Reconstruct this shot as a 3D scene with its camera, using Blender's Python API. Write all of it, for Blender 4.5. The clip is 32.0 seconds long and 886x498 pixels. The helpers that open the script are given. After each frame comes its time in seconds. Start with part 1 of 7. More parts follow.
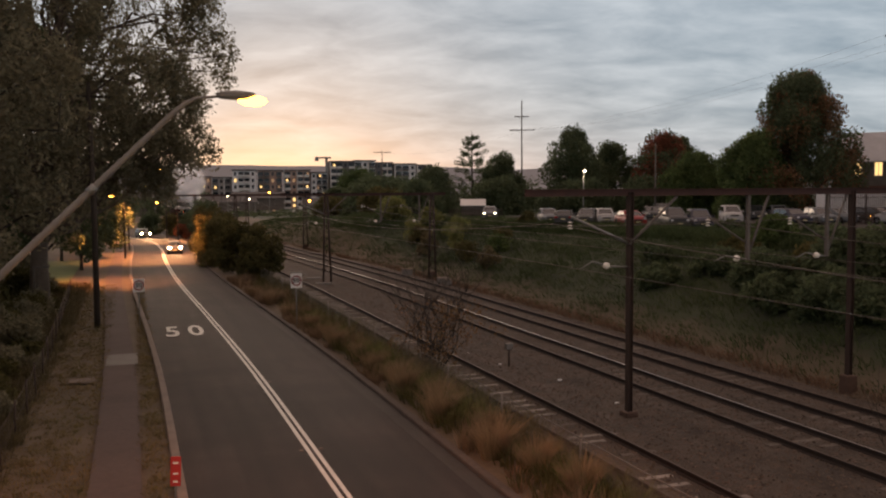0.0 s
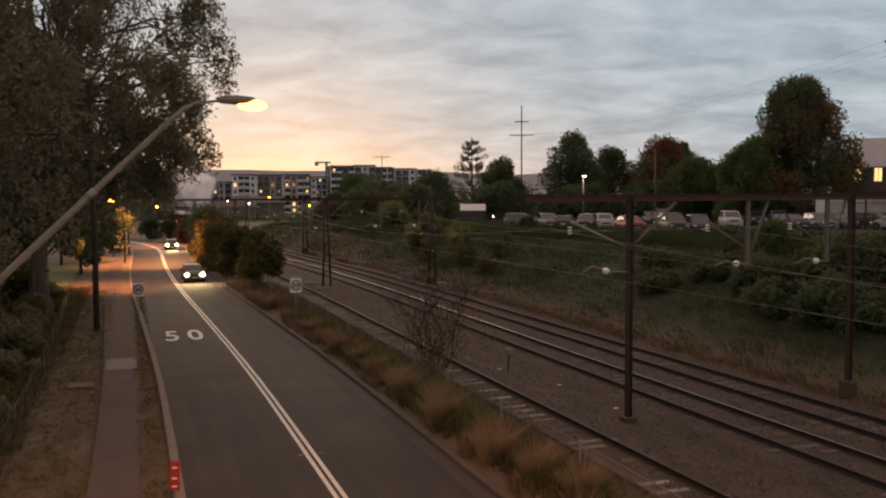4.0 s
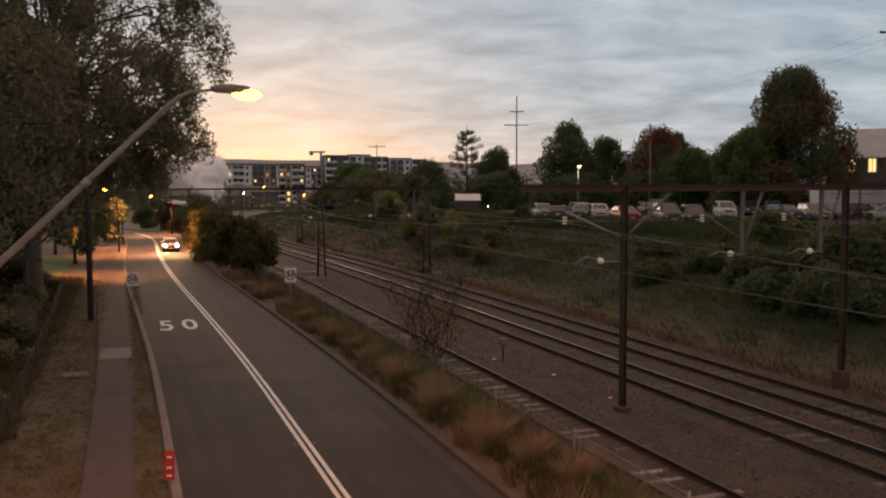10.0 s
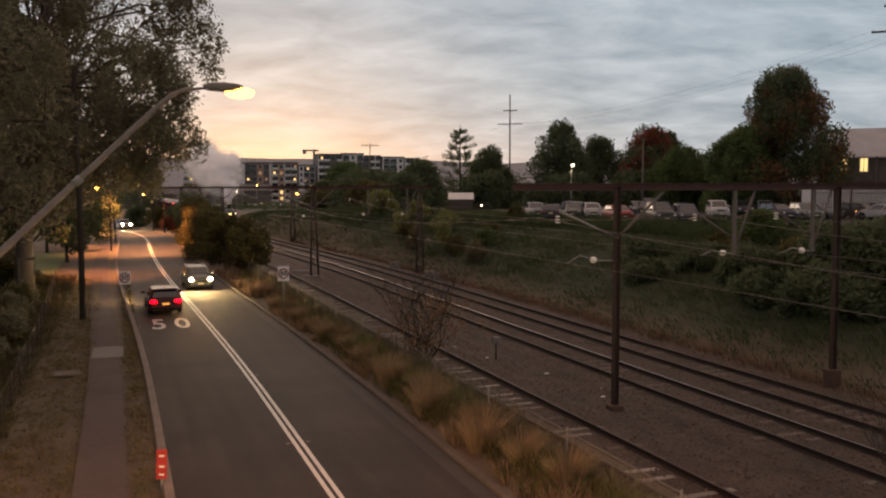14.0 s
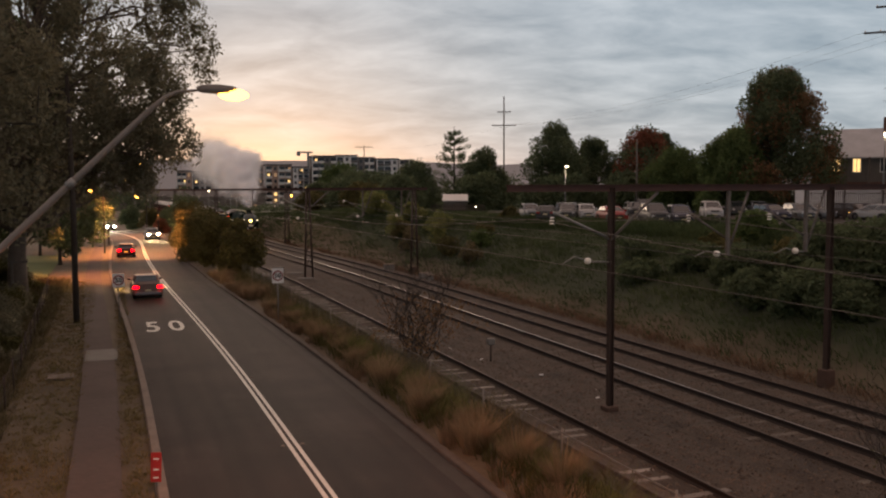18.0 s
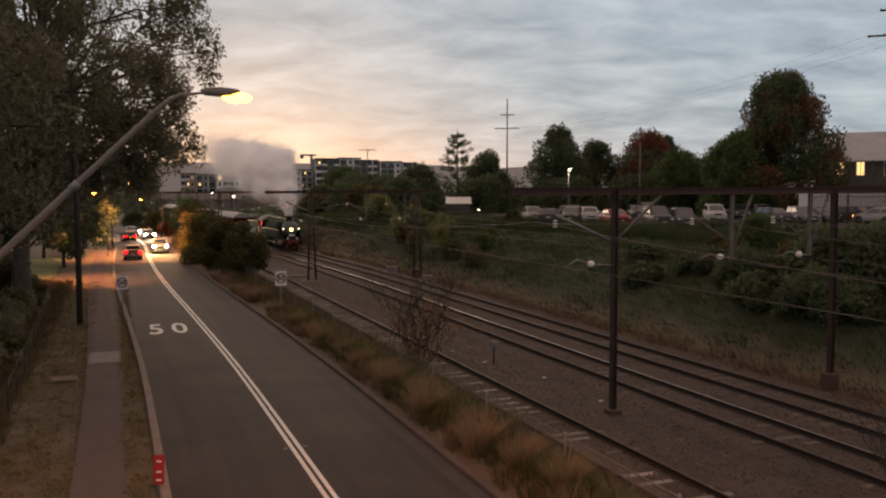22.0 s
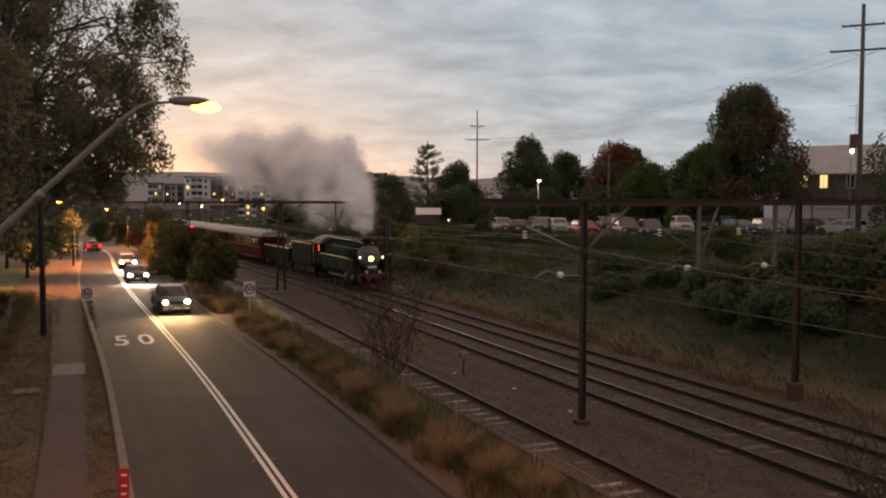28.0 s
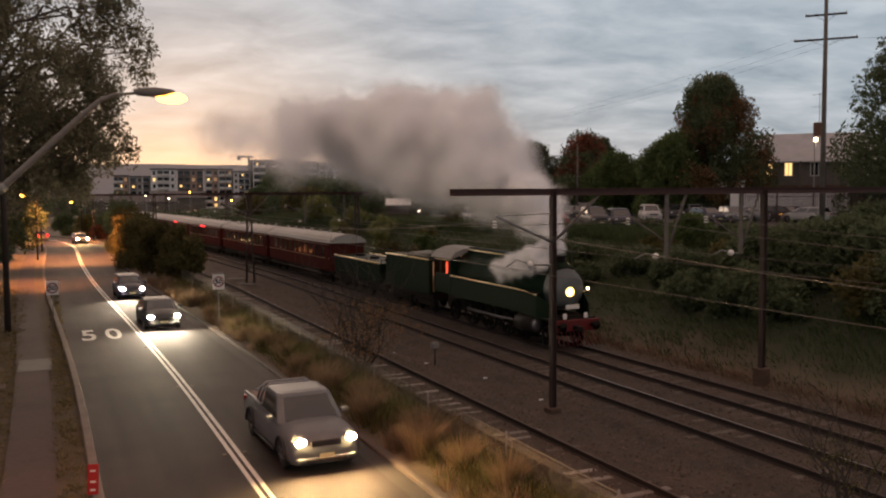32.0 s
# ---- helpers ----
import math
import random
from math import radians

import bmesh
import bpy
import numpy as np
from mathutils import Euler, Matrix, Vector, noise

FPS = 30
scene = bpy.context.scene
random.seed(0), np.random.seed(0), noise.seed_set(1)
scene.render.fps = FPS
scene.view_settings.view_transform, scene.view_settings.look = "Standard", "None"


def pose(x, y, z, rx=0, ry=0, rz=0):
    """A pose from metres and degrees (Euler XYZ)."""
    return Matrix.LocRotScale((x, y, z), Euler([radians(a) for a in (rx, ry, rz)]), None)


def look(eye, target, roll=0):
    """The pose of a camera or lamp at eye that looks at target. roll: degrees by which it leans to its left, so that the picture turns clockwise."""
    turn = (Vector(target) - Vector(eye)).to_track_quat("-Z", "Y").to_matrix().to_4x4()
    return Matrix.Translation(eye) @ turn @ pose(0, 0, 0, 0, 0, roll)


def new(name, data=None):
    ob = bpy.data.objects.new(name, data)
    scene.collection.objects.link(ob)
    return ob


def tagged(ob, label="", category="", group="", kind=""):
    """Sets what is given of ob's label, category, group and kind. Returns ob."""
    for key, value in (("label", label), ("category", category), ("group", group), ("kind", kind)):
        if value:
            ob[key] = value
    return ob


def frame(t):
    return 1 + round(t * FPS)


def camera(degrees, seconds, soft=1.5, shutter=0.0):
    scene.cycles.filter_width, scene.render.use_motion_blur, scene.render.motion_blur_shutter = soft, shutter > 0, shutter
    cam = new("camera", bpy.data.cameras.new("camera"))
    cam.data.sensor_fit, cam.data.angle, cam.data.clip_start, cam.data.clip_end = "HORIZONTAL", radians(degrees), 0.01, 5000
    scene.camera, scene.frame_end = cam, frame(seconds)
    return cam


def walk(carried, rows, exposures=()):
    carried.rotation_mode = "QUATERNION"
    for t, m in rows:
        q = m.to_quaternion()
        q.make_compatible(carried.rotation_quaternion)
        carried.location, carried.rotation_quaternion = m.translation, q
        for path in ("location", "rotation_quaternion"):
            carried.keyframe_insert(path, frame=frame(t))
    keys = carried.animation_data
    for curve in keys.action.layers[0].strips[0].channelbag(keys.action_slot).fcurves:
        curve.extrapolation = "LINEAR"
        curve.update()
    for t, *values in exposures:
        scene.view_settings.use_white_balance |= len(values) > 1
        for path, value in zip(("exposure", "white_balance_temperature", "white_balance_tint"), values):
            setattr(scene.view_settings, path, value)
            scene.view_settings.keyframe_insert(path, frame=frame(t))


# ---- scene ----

from collections import defaultdict

EYE = (0.0, 0.0, 7.0)
TURNS = [
    (0, 86.34, 0.39, -19.81), (0.5, 86.44, 0.42, -19.78), (1, 86.54, 0.49, -19.71), (1.5, 86.57, 0.44, -19.73), (2, 86.53, 0.34, -19.78),
    (2.5, 86.54, 0.31, -19.81), (3, 86.54, 0.31, -19.83), (3.5, 86.59, 0.28, -19.86), (5.5, 86.80, 0.39, -19.64), (6, 86.78, 0.42, -19.65),
    (6.5, 86.72, 0.46, -19.69), (7, 86.65, 0.47, -19.73), (7.5, 86.64, 0.52, -19.74), (8, 86.62, 0.49, -19.79), (8.5, 86.56, 0.33, -19.99),
    (9, 86.39, 0.25, -20.10), (9.5, 86.07, 0.21, -20.10), (10, 85.99, 0.18, -20.16), (10.5, 86.10, 0.10, -20.21), (11, 86.15, 0.00, -20.32),
    (11.5, 86.20, 0.01, -20.49), (12, 86.20, 0.02, -20.51), (12.5, 86.10, 0.03, -20.62), (13, 85.96, 0.01, -20.73), (13.5, 85.87, 0.02, -20.70),
    (14, 85.91, 0.09, -20.61), (14.5, 85.96, 0.09, -20.53), (16.5, 85.92, 0.12, -20.82), (17, 85.93, 0.19, -20.84), (17.5, 85.95, 0.27, -20.91),
    (18, 86.01, 0.24, -20.99), (18.5, 86.01, 0.18, -20.99), (19, 86.05, 0.19, -20.89), (19.5, 86.12, 0.17, -20.77), (20, 86.09, 0.14, -20.72),
    (20.5, 86.08, 0.14, -20.74), (21, 86.14, 0.17, -20.83), (21.5, 86.19, 0.18, -20.79), (22, 86.20, 0.18, -20.78), (22.5, 86.25, 0.27, -20.70),
    (23, 86.32, 0.35, -20.64), (23.5, 86.32, 0.41, -20.63), (24, 86.28, 0.44, -20.69), (24.5, 86.33, 0.47, -20.80), (25, 86.39, 0.38, -20.82),
    (25.5, 86.49, 0.32, -20.89), (27.5, 86.90, 0.18, -22.41), (28, 86.91, -0.04, -22.76), (28.5, 86.76, -0.26, -23.19), (29, 86.64, -0.40, -23.63),
    (29.5, 86.71, -0.27, -23.85), (30, 86.57, -0.01, -24.08), (30.5, 86.21, 0.41, -24.29), (31, 86.00, 0.61, -24.37), (31.5, 86.02, 0.64, -24.45),
    (32, 86.27, 0.39, -24.76),
]
cam = camera(54.27, 32.0, soft=2.15)
walk(cam, [(t, pose(*EYE, rx, ry, rz)) for t, rx, ry, rz in TURNS], exposures=[(0, 0.27, 7150, 22), (26, 0.27, 7150, 22), (32, 0.27, 7250, 24)])

# ---- world and sun: overcast dusk, the last glow low ahead ----
GLOW = radians(8)                       # heading of the sunset, from +Y towards +X
world = bpy.data.worlds.new("dusk")
scene.world = world
world.use_nodes = True
wt = world.node_tree
wt.nodes.clear()


def wn(kind, **kw):
    n = wt.nodes.new(kind)
    for k, v in kw.items():
        if k == "op":
            n.operation = v
        elif k == "blend":
            n.blend_type = v
            n.data_type = "RGBA"
        else:
            n.inputs[int(k[1:])].default_value = v
    return n


def wl(a, b):
    wt.links.new(a, b)


def wmath(op, a, b=None):
    n = wn("ShaderNodeMath", op=op)
    for i, v in enumerate((a, b)):
        if v is None:
            continue
        if isinstance(v, (int, float)):
            n.inputs[i].default_value = v
        else:
            wl(v, n.inputs[i])
    return n.outputs[0]


tc = wn("ShaderNodeTexCoord")
sep = wn("ShaderNodeSeparateXYZ")
wl(tc.outputs["Generated"], sep.inputs[0])
up = wmath("MAXIMUM", sep.outputs[2], 0.0)
# cloud deck seen in perspective
dz = wmath("ADD", up, 0.25)
comb = wn("ShaderNodeCombineXYZ")
wl(wmath("DIVIDE", wmath("ADD", sep.outputs[0], wmath("MULTIPLY", sep.outputs[1], 0.35)), dz), comb.inputs[0])
wl(wmath("MULTIPLY", wmath("DIVIDE", sep.outputs[1], dz), 1.25), comb.inputs[1])
n1 = wn("ShaderNodeTexNoise")
n1.inputs["Scale"].default_value = 4.2
n1.inputs["Detail"].default_value = 6
n1.inputs["Roughness"].default_value = 0.56
n1.inputs["Distortion"].default_value = 0.3
wl(comb.outputs[0], n1.inputs["Vector"])
bands = wn("ShaderNodeValToRGB")
bands.color_ramp.elements[0].position = 0.33
bands.color_ramp.elements[0].color = (0.194, 0.292, 0.366, 1)
bands.color_ramp.elements[1].position = 0.70
bands.color_ramp.elements[1].color = (0.372, 0.486, 0.556, 1)
wl(n1.outputs[0], bands.inputs[0])
# glow: warm, low, around the sunset heading
gx, gy = math.sin(GLOW), math.cos(GLOW)
dot = wmath("ADD", wmath("MULTIPLY", sep.outputs[0], gx), wmath("MULTIPLY", sep.outputs[1], gy))
dotc = wmath("POWER", wmath("MAXIMUM", dot, 0.0), 38.0)
low = wmath("POWER", wmath("SUBTRACT", 1.0, wmath("MINIMUM", wmath("MULTIPLY", up, 7.0), 1.0)), 3.3)
glow = wmath("MULTIPLY", dotc, low)
mixg = wn("ShaderNodeMix", blend="MIX")
wl(glow, mixg.inputs[0])
wl(bands.outputs[0], mixg.inputs[6])
mixg.inputs[7].default_value = (0.65, 0.515, 0.385, 1)
sky = wn("ShaderNodeTexSky")
sky.sky_type = "NISHITA"
sky.sun_disc = False
sky.sun_elevation = radians(4)
sky.sun_rotation = GLOW
addm = wn("ShaderNodeMix", blend="ADD")
addm.inputs[0].default_value = 0.012
wl(mixg.outputs[2], addm.inputs[6])
wl(sky.outputs[0], addm.inputs[7])
bg = wn("ShaderNodeBackground")
# the deck thickens overhead and behind
fade = wmath("SUBTRACT", 0.96, wmath("MULTIPLY", wmath("MINIMUM", wmath("MAXIMUM", wmath("SUBTRACT", up, 0.26), 0.0), 0.5), 0.10))
wl(fade, bg.inputs[1])
# higher up, above the band of dusk, the deck is a duller and warmer grey
warm = wn("ShaderNodeMix", blend="MIX")
wl(wmath("MULTIPLY", wmath("MINIMUM", wmath("MAXIMUM", wmath("SUBTRACT", up, 0.24), 0.0), 0.25), 2.8), warm.inputs[0])
wl(addm.outputs[2], warm.inputs[6])
warm.inputs[7].default_value = (0.62, 0.415, 0.305, 1)
wl(warm.outputs[2], bg.inputs[0])
wo = wn("ShaderNodeOutputWorld")
wl(bg.outputs[0], wo.inputs[0])

sun_data = bpy.data.lights.new("sun", "SUN")
sun_data.energy, sun_data.angle, sun_data.color = 0.5, radians(30), (1.0, 0.80, 0.58)
sun = new("sun", sun_data)
sun.matrix_world = look((0, 0, 60), (-math.sin(GLOW) * 100, -math.cos(GLOW) * 100, 60 - 100 * math.tan(radians(14))))


# ---- materials ----
def material(name, base, other=None, rough=0.8, metal=0.0, scale=4.0, bump=0.0, bump_scale=None, spread=0.5, fine=None,
             emit=None, power=0.0, vary=0.0, alpha=1.0, island=0.0):
    """A noise-mottled surface. base and other are linear colours, scale is in cycles a metre."""
    m = bpy.data.materials.new(name)
    m.use_nodes = True
    t = m.node_tree
    b = t.nodes["Principled BSDF"]
    b.inputs["Roughness"].default_value = rough
    b.inputs["Metallic"].default_value = metal
    b.inputs["Base Color"].default_value = (*base, 1)
    if emit:
        b.inputs["Emission Color"].default_value = (*emit, 1)
        b.inputs["Emission Strength"].default_value = power
    if other or bump:
        co = t.nodes.new("ShaderNodeNewGeometry") if not vary < 0 else t.nodes.new("ShaderNodeNewGeometry")
        src = co.outputs["Position"]
    if other:
        big = t.nodes.new("ShaderNodeTexNoise")
        big.inputs["Scale"].default_value = scale
        big.inputs["Detail"].default_value = 6
        big.inputs["Roughness"].default_value = 0.65
        t.links.new(src, big.inputs["Vector"])
        sm = t.nodes.new("ShaderNodeTexNoise")
        sm.inputs["Scale"].default_value = fine or scale * 14
        sm.inputs["Detail"].default_value = 3
        t.links.new(src, sm.inputs["Vector"])
        add = t.nodes.new("ShaderNodeMath")
        add.operation = "MULTIPLY_ADD"
        t.links.new(sm.outputs[0], add.inputs[0])
        add.inputs[1].default_value = 0.45
        t.links.new(big.outputs[0], add.inputs[2])
        rmp = t.nodes.new("ShaderNodeMapRange")
        rmp.inputs[1].default_value = 0.72 - spread * 0.45
        rmp.inputs[2].default_value = 0.72 + spread * 0.45
        t.links.new(add.outputs[0], rmp.inputs[0])
        mx = t.nodes.new("ShaderNodeMix")
        mx.data_type = "RGBA"
        mx.inputs[6].default_value = (*base, 1)
        mx.inputs[7].default_value = (*other, 1)
        t.links.new(rmp.outputs[0], mx.inputs[0])
        out = mx.outputs[2]
        if vary or island:
            if island:
                rnd = t.nodes.new("ShaderNodeNewGeometry").outputs["Random Per Island"]
            else:
                rnd = t.nodes.new("ShaderNodeObjectInfo").outputs["Random"]
            mr = t.nodes.new("ShaderNodeMapRange")
            amount = island or vary
            mr.inputs[3].default_value = 1 - amount
            mr.inputs[4].default_value = 1 + amount
            t.links.new(rnd, mr.inputs[0])
            hs = t.nodes.new("ShaderNodeHueSaturation")
            t.links.new(mr.outputs[0], hs.inputs["Value"])
            t.links.new(out, hs.inputs["Color"])
            out = hs.outputs[0]
        t.links.new(out, b.inputs["Base Color"])
    if bump:
        nb = t.nodes.new("ShaderNodeTexNoise")
        nb.inputs["Scale"].default_value = bump_scale or scale * 10
        nb.inputs["Detail"].default_value = 5
        t.links.new(src, nb.inputs["Vector"])
        bp = t.nodes.new("ShaderNodeBump")
        bp.inputs["Strength"].default_value = bump
        bp.inputs["Distance"].default_value = 0.03
        t.links.new(nb.outputs[0], bp.inputs["Height"])
        t.links.new(bp.outputs[0], b.inputs["Normal"])
    return m


def leafy(name, base, other, scale=0.6, thin=0.42, island=0.25):
    base, other = [tuple(min(0.3, c * 1.75) for c in q) for q in (base, other)]
    m = material(name, base, other, rough=0.75, scale=scale, island=island)
    t = m.node_tree
    b = t.nodes["Principled BSDF"]
    b.inputs["Specular IOR Level"].default_value = 0.12
    tr = t.nodes.new("ShaderNodeBsdfTranslucent")
    mix = t.nodes.new("ShaderNodeMixShader")
    mix.inputs[0].default_value = thin
    col = b.inputs["Base Color"].links[0].from_socket
    t.links.new(col, tr.inputs[0])
    t.links.new(b.outputs[0], mix.inputs[1])
    t.links.new(tr.outputs[0], mix.inputs[2])
    t.links.new(mix.outputs[0], t.nodes["Material Output"].inputs[0])
    return m


def glow_mat(name, colour, power):
    m = bpy.data.materials.new(name)
    m.use_nodes = True
    t = m.node_tree
    t.nodes.clear()
    e = t.nodes.new("ShaderNodeEmission")
    e.inputs[0].default_value = (*colour, 1)
    e.inputs[1].default_value = power
    o = t.nodes.new("ShaderNodeOutputMaterial")
    t.links.new(e.outputs[0], o.inputs[0])
    return m


M = dict(
    asphalt=material("asphalt", (0.022, 0.0205, 0.0205), (0.038, 0.035, 0.034), rough=0.72, scale=0.22, fine=28, bump=0.35, bump_scale=70),
    seal=material("old_seal", (0.024, 0.019, 0.017), (0.040, 0.033, 0.030), rough=0.85, scale=0.8, bump=0.3, bump_scale=40),
    paint=material("road_paint", (0.62, 0.61, 0.58), (0.36, 0.35, 0.33), rough=0.6, scale=3.0, spread=0.9),
    kerb=material("kerb_concrete", (0.210, 0.168, 0.140), (0.120, 0.096, 0.080), rough=0.9, scale=1.2, bump=0.3),
    stained_kerb=material("stained_kerb", (0.105, 0.080, 0.066), (0.055, 0.042, 0.035), rough=0.9, scale=0.9, bump=0.3),
    path=material("path_concrete", (0.092, 0.064, 0.056), (0.056, 0.039, 0.034), rough=0.9, scale=0.5, bump=0.3),
    pale_slab=material("pale_slab", (0.21, 0.20, 0.18), (0.15, 0.14, 0.13), rough=0.9, scale=1.0, bump=0.2),
    soil=material("ground_soil", (0.078, 0.062, 0.040), (0.135, 0.102, 0.069), rough=0.95, scale=0.35, bump=0.6, bump_scale=6),
    grass=leafy("short_grass", (0.072, 0.066, 0.028), (0.130, 0.096, 0.050), scale=0.4),
    bankgrass=leafy("bank_grass", (0.026, 0.041, 0.018), (0.046, 0.058, 0.026), scale=0.12, island=0.2),
    drygrass=leafy("dry_grass", (0.170, 0.122, 0.076), (0.100, 0.062, 0.040), scale=0.9),
    tuft=leafy("tan_tuft", (0.171, 0.128, 0.078), (0.150, 0.098, 0.058), scale=1.5),
    strawgrass=leafy("straw_grass", (0.125, 0.080, 0.054), (0.080, 0.054, 0.036), scale=0.5),
    ballast=material("ballast", (0.024, 0.017, 0.013), (0.072, 0.051, 0.037), rough=0.95, scale=0.8, fine=11, bump=1.0, bump_scale=22),
    stone=material("ballast_stone", (0.120, 0.086, 0.064), (0.062, 0.045, 0.034), rough=0.95, scale=2, island=0.6),
    rail=material("rusty_rail", (0.014, 0.008, 0.006), (0.024, 0.014, 0.010), rough=0.8, scale=5),
    railhead=material("rail_head", (0.32, 0.29, 0.26), (0.20, 0.17, 0.15), rough=0.32, metal=0.9, scale=2),
    dullhead=material("dull_rail_head", (0.040, 0.024, 0.017), (0.070, 0.045, 0.032), rough=0.6, metal=0.2, scale=2),
    sleeper=material("timber_sleeper", (0.060, 0.050, 0.042), (0.10, 0.085, 0.07), rough=0.95, scale=2.5, vary=0.3),
    sleeper_pale=material("concrete_sleeper", (0.27, 0.245, 0.22), (0.13, 0.115, 0.10), rough=0.9, scale=2.5, vary=0.3, spread=0.8),
    footing=material("stained_footing", (0.060, 0.034, 0.024), (0.10, 0.06, 0.045), rough=0.95, scale=2.0, bump=0.3),
    steel_rust=material("oxide_steel", (0.085, 0.034, 0.026), (0.048, 0.022, 0.018), rough=0.75, scale=1.5, bump=0.2),
    steel_dark=material("dark_steel", (0.026, 0.015, 0.011), (0.048, 0.026, 0.019), rough=0.7, scale=2.0),
    galv=material("galvanised", (0.26, 0.26, 0.25), (0.17, 0.17, 0.16), rough=0.5, metal=0.5, scale=3),
    dullsteel=material("dull_steel", (0.15, 0.132, 0.118), (0.09, 0.078, 0.07), rough=0.8, scale=3),
    wire=material("copper_wire", (0.10, 0.085, 0.07), rough=0.5, metal=0.4),
    porcelain=material("porcelain", (0.75, 0.70, 0.62), rough=0.25),
    timber=material("pole_timber", (0.060, 0.045, 0.034), (0.032, 0.026, 0.021), rough=0.95, scale=2.2, bump=0.5),
    greytimber=material("grey_timber", (0.15, 0.13, 0.11), (0.09, 0.08, 0.07), rough=0.95, scale=1.5, bump=0.4),
    signwhite=material("sign_white", (0.74, 0.73, 0.70), (0.60, 0.58, 0.55), rough=0.45, scale=2),
    signred=material("sign_red", (0.42, 0.025, 0.020), (0.30, 0.02, 0.02), rough=0.5, scale=3),
    black=material("black_paint", (0.012, 0.012, 0.012), rough=0.95),
    bark=material("gum_bark", (0.085, 0.065, 0.050), (0.17, 0.14, 0.115), rough=0.95, scale=1.0, bump=0.7),
    darkbark=material("dark_bark", (0.030, 0.024, 0.019), (0.055, 0.044, 0.035), rough=0.95, scale=1.5, bump=0.7),
    gum=leafy("gum_leaves", (0.102, 0.096, 0.062), (0.142, 0.128, 0.083), scale=0.35),
    darkleaf=leafy("dark_leaves", (0.036, 0.050, 0.028), (0.072, 0.088, 0.046), scale=0.4),
    greenleaf=leafy("green_leaves", (0.034, 0.054, 0.021), (0.070, 0.094, 0.034), scale=0.5),
    oliveleaf=leafy("olive_leaves", (0.036, 0.036, 0.014), (0.078, 0.068, 0.028), scale=0.6),
    limeleaf=leafy("light_leaves", (0.075, 0.085, 0.028), (0.13, 0.13, 0.05), scale=0.8),
    redleaf=leafy("russet_and_lamplit_leaves", (0.150, 0.048, 0.032), (0.090, 0.046, 0.024), scale=0.5),
    tanleaf=leafy("turning_leaves", (0.120, 0.062, 0.034), (0.085, 0.060, 0.030), scale=0.5),
    weed=leafy("brown_weeds", (0.085, 0.066, 0.036), (0.055, 0.050, 0.026), scale=0.6),
    lawn=material("lawn_grass", (0.085, 0.12, 0.035), (0.12, 0.14, 0.05), rough=0.9, scale=0.5, bump=0.5),
)


def road_surface(name):
    """Asphalt with aggregate grain, tyre-worn streaks along the lanes and old patches."""
    m = material(name, (0.0152, 0.0104, 0.0097), (0.0268, 0.0187, 0.0173), rough=0.78, scale=0.35, fine=30, bump=0.4, bump_scale=70)
    t = m.node_tree
    b = t.nodes["Principled BSDF"]
    b.inputs["Specular IOR Level"].default_value = 0.3
    col = b.inputs["Base Color"].links[0].from_socket
    geo = t.nodes.new("ShaderNodeNewGeometry")
    for stretch, lo, hi, sc in (((1.0, 0.035, 1.0), 0.64, 1.34, 1.5), ((0.16, 0.22, 1.0), 0.72, 1.28, 1.6)):
        mp = t.nodes.new("ShaderNodeMapping")
        mp.inputs["Scale"].default_value = stretch
        t.links.new(geo.outputs["Position"], mp.inputs["Vector"])
        ns = t.nodes.new("ShaderNodeTexNoise")
        ns.inputs["Scale"].default_value = sc
        ns.inputs["Detail"].default_value = 4
        t.links.new(mp.outputs[0], ns.inputs["Vector"])
        mr = t.nodes.new("ShaderNodeMapRange")
        mr.inputs[1].default_value, mr.inputs[2].default_value, mr.inputs[3].default_value, mr.inputs[4].default_value = 0.35, 0.65, lo, hi
        t.links.new(ns.outputs[0], mr.inputs[0])
        hs = t.nodes.new("ShaderNodeHueSaturation")
        t.links.new(mr.outputs[0], hs.inputs["Value"])
        t.links.new(col, hs.inputs["Color"])
        col = hs.outputs[0]
    t.links.new(col, b.inputs["Base Color"])
    return m


M["asphalt"] = road_surface("road_asphalt")


